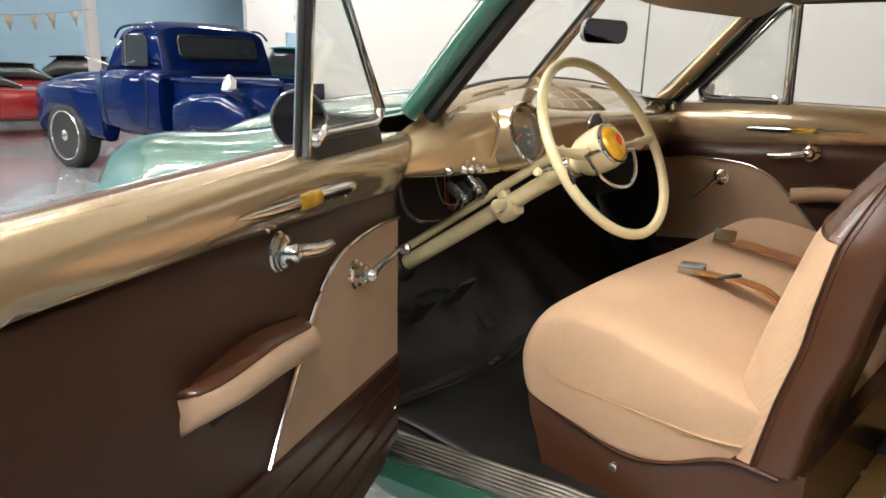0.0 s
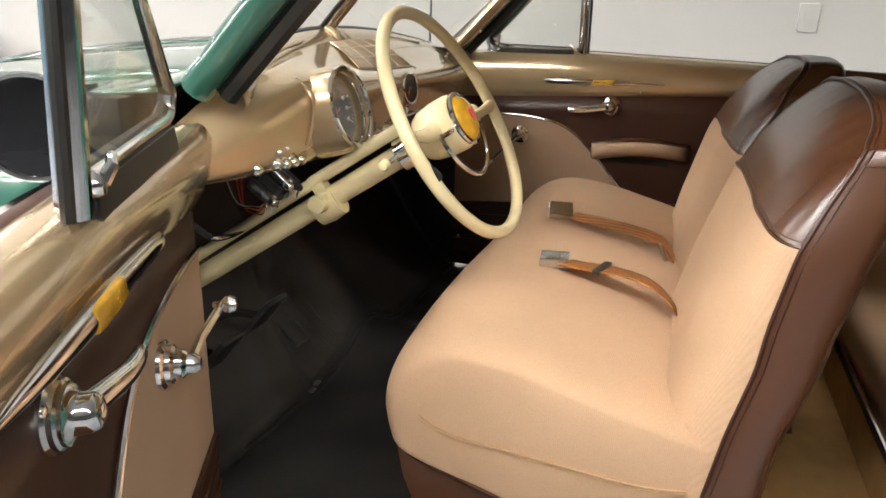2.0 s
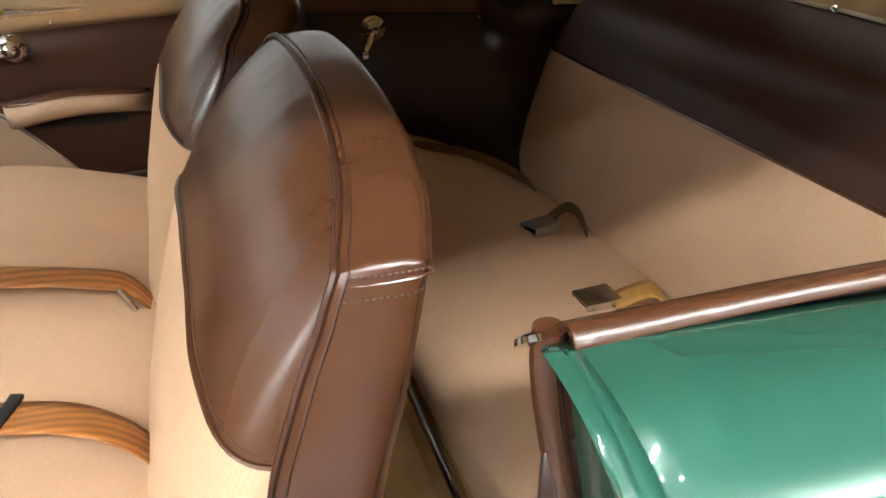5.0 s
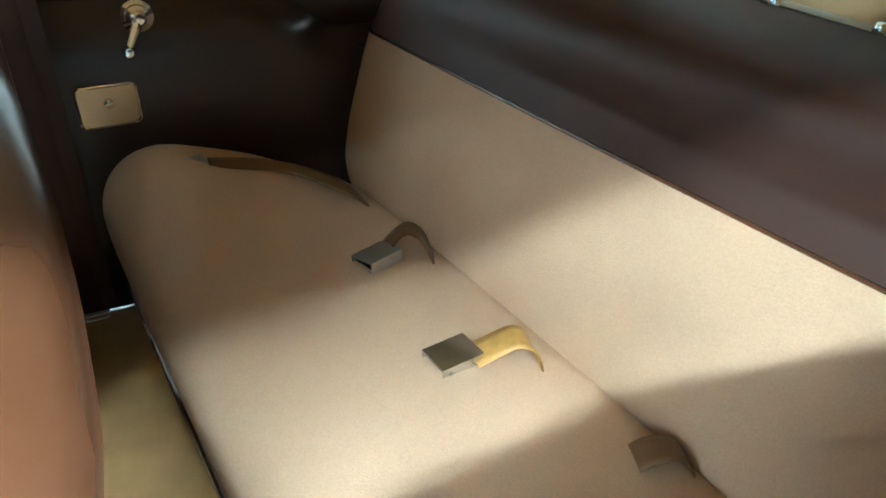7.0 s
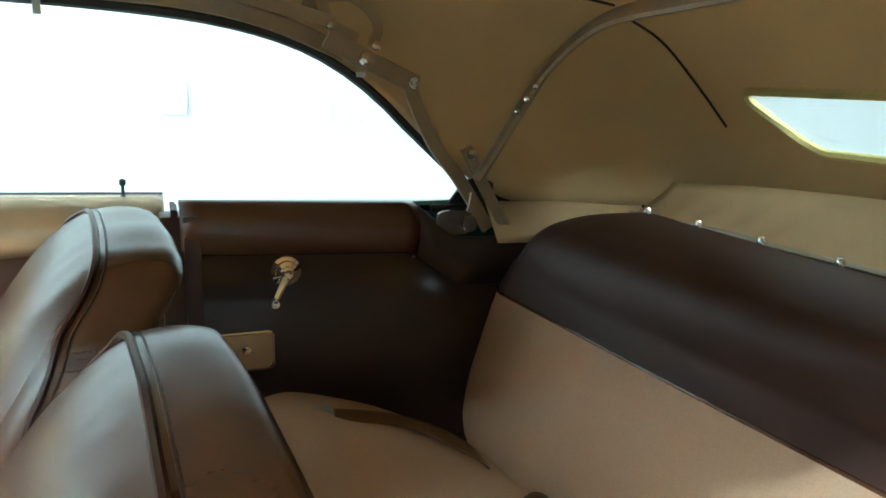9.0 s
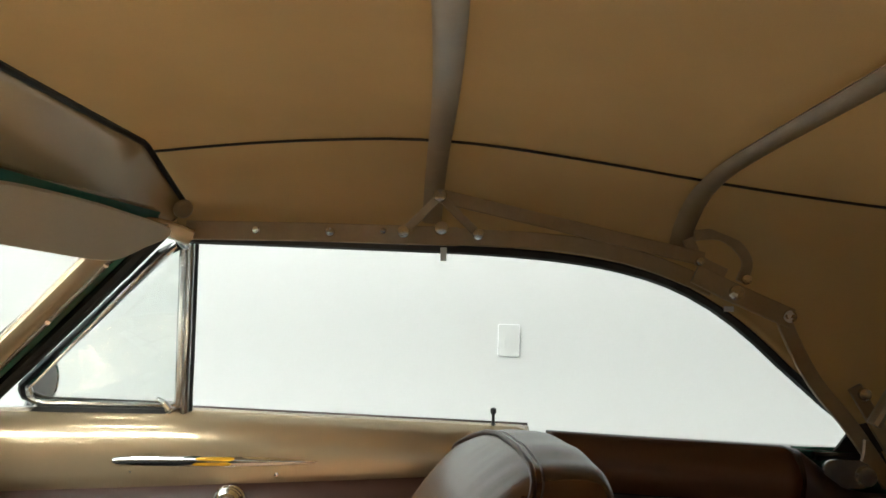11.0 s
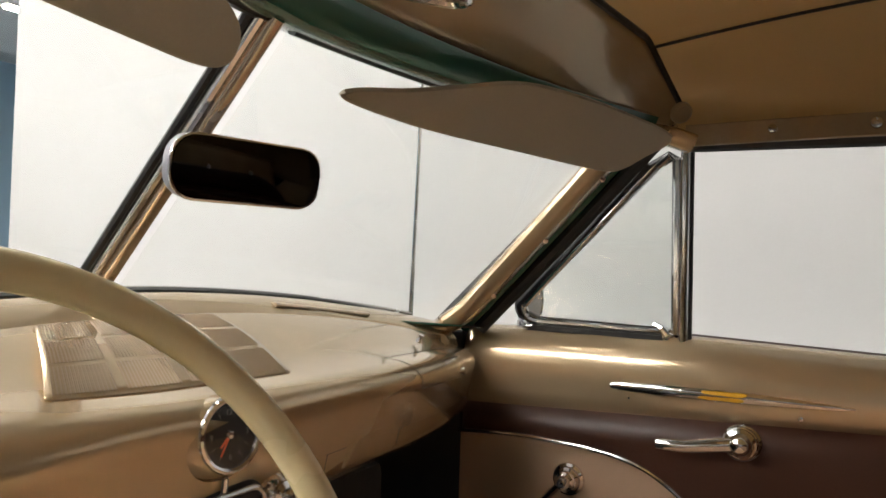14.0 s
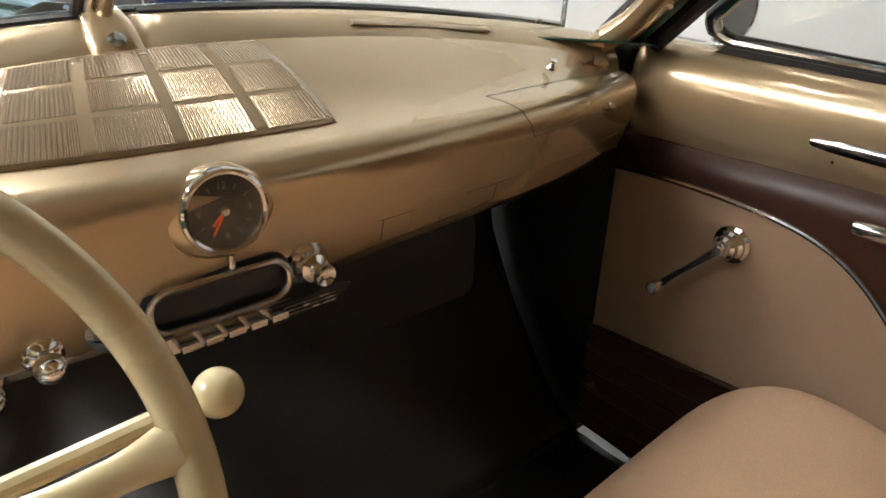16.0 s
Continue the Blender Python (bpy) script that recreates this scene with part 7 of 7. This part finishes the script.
strap("webbing", [(0.526, -0.198, 0.652), (0.523, -0.293, 0.632), (0.507, -0.372, 0.606), (0.460, -0.442, 0.572), (0.430, -0.482, 0.535)], 0.028, BELT_REAR, (0.8, 0.4, 0.5), r3)
part("tongue", box((0, 0, 0), (0.034, 0.042, 0.004), Matrix.Translation((0.530, -0.176, 0.655)) @ pose(0, 0, 0, 0, -24, 20), bevel=0.001), GUN, r3, "steel belt tongue")
r4 = thing("seat_belt", (-0.2, -0.45, 0.55), "brown-gold belt end in the rear seat fold", "seat belt", "rear seat belts")
strap("webbing", [(-0.325, -0.49, 0.560), (-0.335, -0.515, 0.574), (-0.345, -0.545, 0.565), (-0.35, -0.56, 0.53)], 0.042, BELT_REAR, (1, -0.3, 0), r4)

# paper tag and belt end on the floor behind the front seat
tag = thing("paper_tag", (-0.19, 0.17, 0.265), "small white paper tag lying on the tan carpet", "paper tag")
part("sheet", box((0, 0, 0), (0.060, 0.040, 0.0015), Matrix.Translation((-0.19, 0.178, 0.2655)) @ pose(0, 0, 0, 4, 2, 35)), VISOR, tag)
# Far things in the hall ------------------------------------------------------------------------
def rim_wheel(parent, c, r, way, spokes=5):
    m = axis(c, way)
    w = part("wheel", turned([(r * 0.72, -0.10), (r * 0.9, -0.11), (r * 0.985, -0.085), (r, -0.06), (r, 0.06), (r * 0.985, 0.085), (r * 0.9, 0.11), (r * 0.76, 0.108), (r * 0.72, 0.10)], m, 40), TYRE, parent, "black tyre")
    part("rim", grid([[m @ Vector((r * q * math.cos(2 * math.pi * j / 40), r * q * math.sin(2 * math.pi * j / 40), h)) for j in range(40)] for q, h in ((0.755, 0.106), (0.74, 0.115), (0.70, 0.110), (0.67, 0.07), (0.65, -0.02), (0.66, -0.08))], True), CHROME, w, "polished rim")
    for k in range(spokes):
        for twin in (-1, 1):
            a = 2 * math.pi * k / spokes + twin * 0.15
            rows = []
            for q in (0.10, 0.25, 0.45, 0.60, 0.70):
                half = r * lerp(0.04, 0.065, q / 0.7)
                x = Vector((math.cos(a), math.sin(a), 0)) * r * q
                t = Vector((-math.sin(a), math.cos(a), 0)) * half
                h = Vector((0, 0, lerp(0.105, 0.078, q / 0.7)))
                rows.append([m @ (x - t + h * 0.7), m @ (x - t * 0.8 + h), m @ (x + t * 0.8 + h), m @ (x + t + h * 0.7), m @ (x + h * 0.4)])
            part("spoke", grid(rows, True, True), CHROME, w, "polished spoke")
    part("hub", turned([(r * 0.17, 0.06), (r * 0.16, 0.11), (r * 0.10, 0.125), (0, 0.128)], m, 20), CHROME, w)
    part("brake_disc", turned([(r * 0.60, 0.0), (r * 0.5, 0.02), (r * 0.2, 0.04), (0, 0.05)], m, 24), DARK, w)


def loft_body(secs, place, n=24, rnd=0.35):
    """Closed boxy sections (along, half width, low, high) rounded and skinned; place maps local to world."""
    rows = []
    for s, w, lo, hi in secs:
        cz, hz = (lo + hi) / 2, (hi - lo) / 2
        rw = []
        for j in range(n):
            a = 2 * math.pi * j / n
            c, q = math.cos(a), math.sin(a)
            rw.append(place(s, w * math.copysign(abs(c) ** rnd, c), cz + hz * math.copysign(abs(q) ** rnd, q)))
        rows.append(rw)
    return grid(rows, True, True)


# Blue pickup truck; local x along towards its nose, y across, on the floor
TR_AT, TR_YAW = Vector((1.07, 8.28, 0)), 101.0


def truck_place(s, w, z):
    a = radians(TR_YAW)
    f = Vector((math.cos(a), math.sin(a), 0))
    l = Vector((-math.sin(a), math.cos(a), 0))
    return TR_AT + f * s + l * (w - 0.0) + Vector((0, 0, z))


truck = thing("pickup_truck", tuple(truck_place(-1.2, -0.76, 0)), "glossy deep blue classic step-side pickup truck with chrome wheels", "pickup truck")
OFF = 0.76   # axle centre line lies this far across from the visible wheel


def tp(s, w, z):
    return truck_place(0.86 * s, w + OFF * -1, 0.965 * z)


part("cab", loft_body([(-0.62, 0.80, 0.42, 1.10), (-0.66, 0.80, 0.42, 1.14), (-1.00, 0.82, 0.40, 1.16), (-1.75, 0.82, 0.40, 1.14), (-1.82, 0.80, 0.42, 1.10)], tp), BLUE, truck, "blue cab with lit-up highlights")
up = [(-0.78, 0.74, 1.08, 1.10), (-0.95, 0.73, 1.05, 1.40), (-1.05, 0.71, 1.05, 1.55), (-1.25, 0.70, 1.05, 1.61), (-1.55, 0.70, 1.05, 1.60), (-1.70, 0.70, 1.05, 1.54), (-1.80, 0.72, 1.05, 1.20), (-1.82, 0.72, 1.05, 1.10)]
part("roof", loft_body(up, tp, rnd=0.45), BLUE, truck, "rounded blue cab roof")
part("rear_glass", prism(rounded(0.98, 0.20, 0.05), lambda a, b, d: tp(-1.775 + 0.0 * d - (0.02 - b * 0.22) * 1.0 - d, a, 1.34 + b), 0.012), DARKGLASS, truck, "dark rear cab window")
for s in (1, -1):
    part("door_glass", prism([(-1.08, 1.14), (-1.08, 1.36), (-1.13, 1.43), (-1.18, 1.45), (-1.48, 1.45), (-1.53, 1.43), (-1.55, 1.38), (-1.55, 1.14)], lambda a, b, d: tp(a, s * (0.718 + d - (b - 1.12) * 0.06), b), 0.012), DARKGLASS, truck)
part("windscreen", prism(rounded(1.30, 0.36, 0.08), lambda a, b, d: tp(-0.86 - b * 0.45 + d, a, 1.28 + b), 0.012), DARKGLASS, truck)
part("hood", loft_body([(0.72, 0.60, 0.62, 0.92), (0.66, 0.66, 0.55, 1.00), (0.2, 0.70, 0.50, 1.06), (-0.66, 0.74, 0.45, 1.10)], tp), BLUE, truck, "blue hood")
for s in (1, -1):
    part("front_fender", loft_body([(0.70, 0.10, 0.45, 0.86), (0.60, 0.15, 0.36, 0.93), (0.3, 0.17, 0.62, 0.96), (-0.2, 0.17, 0.64, 0.95), (-0.45, 0.15, 0.34, 0.93), (-0.70, 0.10, 0.32, 0.90)], lambda a, w, z: tp(a, s * 0.70 + w, z), rnd=0.55), BLUE, truck, "blue front fender")
    part("rear_fender", loft_body([(-2.05, 0.04, 0.45, 0.62), (-2.15, 0.13, 0.40, 0.82), (-2.5, 0.16, 0.52, 0.92), (-2.95, 0.16, 0.52, 0.90), (-3.25, 0.12, 0.38, 0.78), (-3.35, 0.04, 0.40, 0.6)], lambda a, w, z: tp(a, s * 0.74 + w, z), rnd=0.6), BLUE, truck, "rounded blue step-side fender")
    part("headlamp", turned([(0.09, 0), (0.10, 0.03), (0.08, 0.06), (0, 0.07)], axis(tp(0.70, s * 0.66, 0.74), tp(1, 0, 0) - tp(0, 0, 0)), 20), CHROME, truck)
    part("bed_side", prism([(-1.90, 0.52), (-1.90, 1.00), (-3.55, 1.00), (-3.55, 0.52)], lambda a, b, d: tp(a, s * (0.62 + d), b), 0.05, 0.01), BLUE, truck, "blue bed side")
    part("bed_rail", bar([tp(-1.88, s * 0.66, 1.01), tp(-3.58, s * 0.66, 1.01)], 0.03, 10), BLUE, truck)
part("bed_floor", prism([(-1.9, -0.62), (-1.9, 0.62), (-3.55, 0.62), (-3.55, -0.62)], lambda a, b, d: tp(a, b, 0.60 + d), 0.04), DARK, truck)
part("tailgate", prism(rounded(1.30, 0.50, 0.02), lambda a, b, d: tp(-3.55 - d, a, 0.76 + b), 0.05, 0.01), BLUE, truck)
part("bed_cover_bar", bar([tp(-1.95, 0.55, 1.03), tp(-3.4, 0.55, 1.03)], 0.022, 8), CHROME, truck, "chrome bed rail")
part("tail_lamp", turned([(0.07, 0), (0.08, 0.02), (0.06, 0.09), (0.02, 0.14), (0, 0.145)], axis(tp(-3.0, 0.80, 0.93), (0, 0, 1)), 20), DULL_CHROME, truck)
for s in (0.0, -2.70):
    for w in (0.76, -0.76):
        rim_wheel(truck, tp(s, w, 0.36), 0.36, (tp(0, w, 0) - tp(0, 0, 0)).normalized(), 6)
part("glass_seal", bar([tp(-1.788 + 0.22 * b, a, 1.34 + b) for a, b in rounded(1.00, 0.22, 0.06)], 0.014, 6, True), SEAL, truck, "black rubber round the rear window")
for s in (1, -1):
    part("drip_rail", bar(spline([tp(-0.98, s * 0.725, 1.42), tp(-1.10, s * 0.722, 1.515), tp(-1.35, s * 0.715, 1.545), tp(-1.62, s * 0.715, 1.53), tp(-1.74, s * 0.72, 1.44)], 5), 0.013, 6), BLUE, truck, "blue drip rail over the door")
    part("door_seam", bar([tp(-1.64, s * 0.822, 1.12), tp(-1.66, s * 0.826, 0.80), tp(-1.60, s * 0.822, 0.46)], 0.005, 6), DARK, truck)
    part("door_seam", bar([tp(-0.80, s * 0.812, 1.10), tp(-0.78, s * 0.818, 0.80), tp(-0.80, s * 0.812, 0.46)], 0.005, 6), DARK, truck)
    part("side_handle", bar([tp(-1.56, s * 0.835, 1.00), tp(-1.42, s * 0.845, 1.00)], 0.012, 8), CHROME, truck)
    part("vent_bar", bar([tp(-1.16, s * 0.728, 1.14), tp(-1.16, s * 0.715, 1.45)], 0.010, 6), CHROME, truck)
part("cab_ledge", bar([tp(-1.835, -0.78, 1.03), tp(-1.845, 0.0, 1.035), tp(-1.835, 0.78, 1.03)], 0.022, 8), BLUE, truck, "rolled ledge across the cab back")
part("mirror_arm", bar([tp(-0.95, 0.80, 1.15), tp(-0.85, 1.0, 1.22)], 0.010, 6), CHROME, truck)


def simple_car(name, at, yaw, paint, label, roof_paint, L=4.6, H=1.25, zs=1.0):
    def pl(s, w, z):
        a = radians(yaw)
        return Vector(at) + Vector((math.cos(a), math.sin(a), 0)) * s + Vector((-math.sin(a), math.cos(a), 0)) * w + Vector((0, 0, z * zs))
    t = thing(name, tuple(at), label, "car")
    h = L / 2
    part("body", loft_body([(h, 0.62, 0.42, 0.62), (h - 0.10, 0.78, 0.34, 0.74), (h * 0.6, 0.88, 0.28, 0.82), (0.4, 0.90, 0.26, 0.88), (-h * 0.5, 0.90, 0.26, 0.90), (-h + 0.15, 0.80, 0.34, 0.84), (-h, 0.66, 0.44, 0.70)], pl, rnd=0.42), paint, t, "glossy painted body")
    part("cabin_glass", loft_body([(0.75, 0.66, 0.84, 0.88), (0.35, 0.66, 0.84, H - 0.05), (-0.7, 0.64, 0.84, H - 0.05), (-1.25, 0.66, 0.84, 0.90)], pl, rnd=0.5), DARKGLASS, t, "dark cabin windows")
    part("roof", loft_body([(0.42, 0.62, H - 0.06, H - 0.03), (0.2, 0.66, H - 0.07, H), (-0.6, 0.65, H - 0.07, H), (-0.85, 0.60, H - 0.08, H - 0.04)], pl, rnd=0.5), roof_paint, t, "cabin roof")
    part("chrome_bumper", bar([pl(h + 0.03, -0.7, 0.45), pl(h + 0.08, 0, 0.45), pl(h + 0.03, 0.7, 0.45)], 0.05, 8), CHROME, t)
    for s in (h * 0.62, -h * 0.60):
        for w in (0.80, -0.80):
            rim_wheel(t, pl(s, w, 0.32), 0.32 * zs, pl(0, w, 0) - pl(0, 0, 0), 5)
    return t


simple_car("red_sports_car", (1.12, 12.7, 0), -14, REDCAR, "red classic convertible sports car with black soft top", BLACKCAR, 4.2, 1.16, 0.87)
simple_car("red_coupe", (2.9, 16.4, 0), -20, REDCAR, "red classic coupe with black roof further back", BLACKCAR, 4.6, 1.25, 0.88)
simple_car("cream_wagon", (2.2, 19.0, 0), -10, WHITECAR, "cream classic wagon far back in the hall", WHITECAR, 4.8, 1.5, 0.9)
simple_car("black_sedan", (5.3, 18.6, 0), -25, BLACKCAR, "black classic car far back in the hall", BLACKCAR, 3.8, 1.50, 0.85)
simple_car("turquoise_pickup", (8.0, 14.2, 0), 150, TEAL, "bright turquoise classic pickup far back", TEAL, 4.6, 1.62, 0.95)
simple_car("pale_sedan", (-9.5, 3.5, 0), 60, WHITECAR, "pale classic sedan parked across the hall", WHITECAR, 4.7, 1.45)

single("column", box((4.75, 17.0, 3.0), (0.22, 0.22, 6.0), bevel=0.02), WALL_GREY, "square white hall column", "column", kind="structure")
single("wall_cross", box((15.5, 19.2, 3.0), (11.0, 0.2, 6.0)), WALL_GREY, "grey cross wall behind the truck", "wall", kind="structure")
for k, x in enumerate((5.4, 6.55, 8.35)):
    w = thing("window", (x, 20.46, 0.4), "small bright daylight window in the far wall", "window", "far windows", "structure")
    part("pane", box((x, 20.47, 0.42), (0.62, 0.02, 0.66)), DAYWIN, w, "bright daylight pane")
    part("mullion", box((x, 20.44, 0.42), (0.03, 0.04, 0.66)), WHITECAR, w)
    part("sill", box((x, 20.42, 0.07), (0.68, 0.08, 0.04)), WHITECAR, w)
PENNANT = material("chequered_pennant_cloth", (0.42, 0.40, 0.34), 0.9, 0, 0, 0.3, 20)
rope = thing("pennant_string", (3.8, 17, 2.3), "string of chequered triangular pennants under the ceiling", "bunting")
P0, P1 = Vector((2.1, 16.0, 1.95)), Vector((4.72, 16.88, 2.24))
line = [lerp(P0, P1, k / 20) + Vector((0, 0, -0.06 * math.sin(math.pi * k / 20))) for k in range(21)]
part("cord", bar([Vector((2.1, 16.0, 6.0))] + line, 0.004, 5), SEAL, rope)
for k in (2, 6, 10, 13, 17):
    p = line[k]
    d = (P1 - P0).normalized()
    b = bmesh.new()
    b.faces.new([b.verts.new(q) for q in (p - d * 0.12, p + d * 0.12, p + d * 0.04 - Vector((0, 0, 0.32)))])
    part("pennant", b, PENNANT, rope, thick=0.006)
ex = thing("exit_sign", (13.0, 19.05, 2.6), "small red sign above a grey door", "sign")
part("panel", box((11.8, 19.06, 2.55), (0.35, 0.05, 0.18), bevel=0.01), RED, ex)
part("door_leaf", box((11.8, 19.07, 1.05), (0.95, 0.05, 2.1), bevel=0.01), WALL_BLUE, ex)
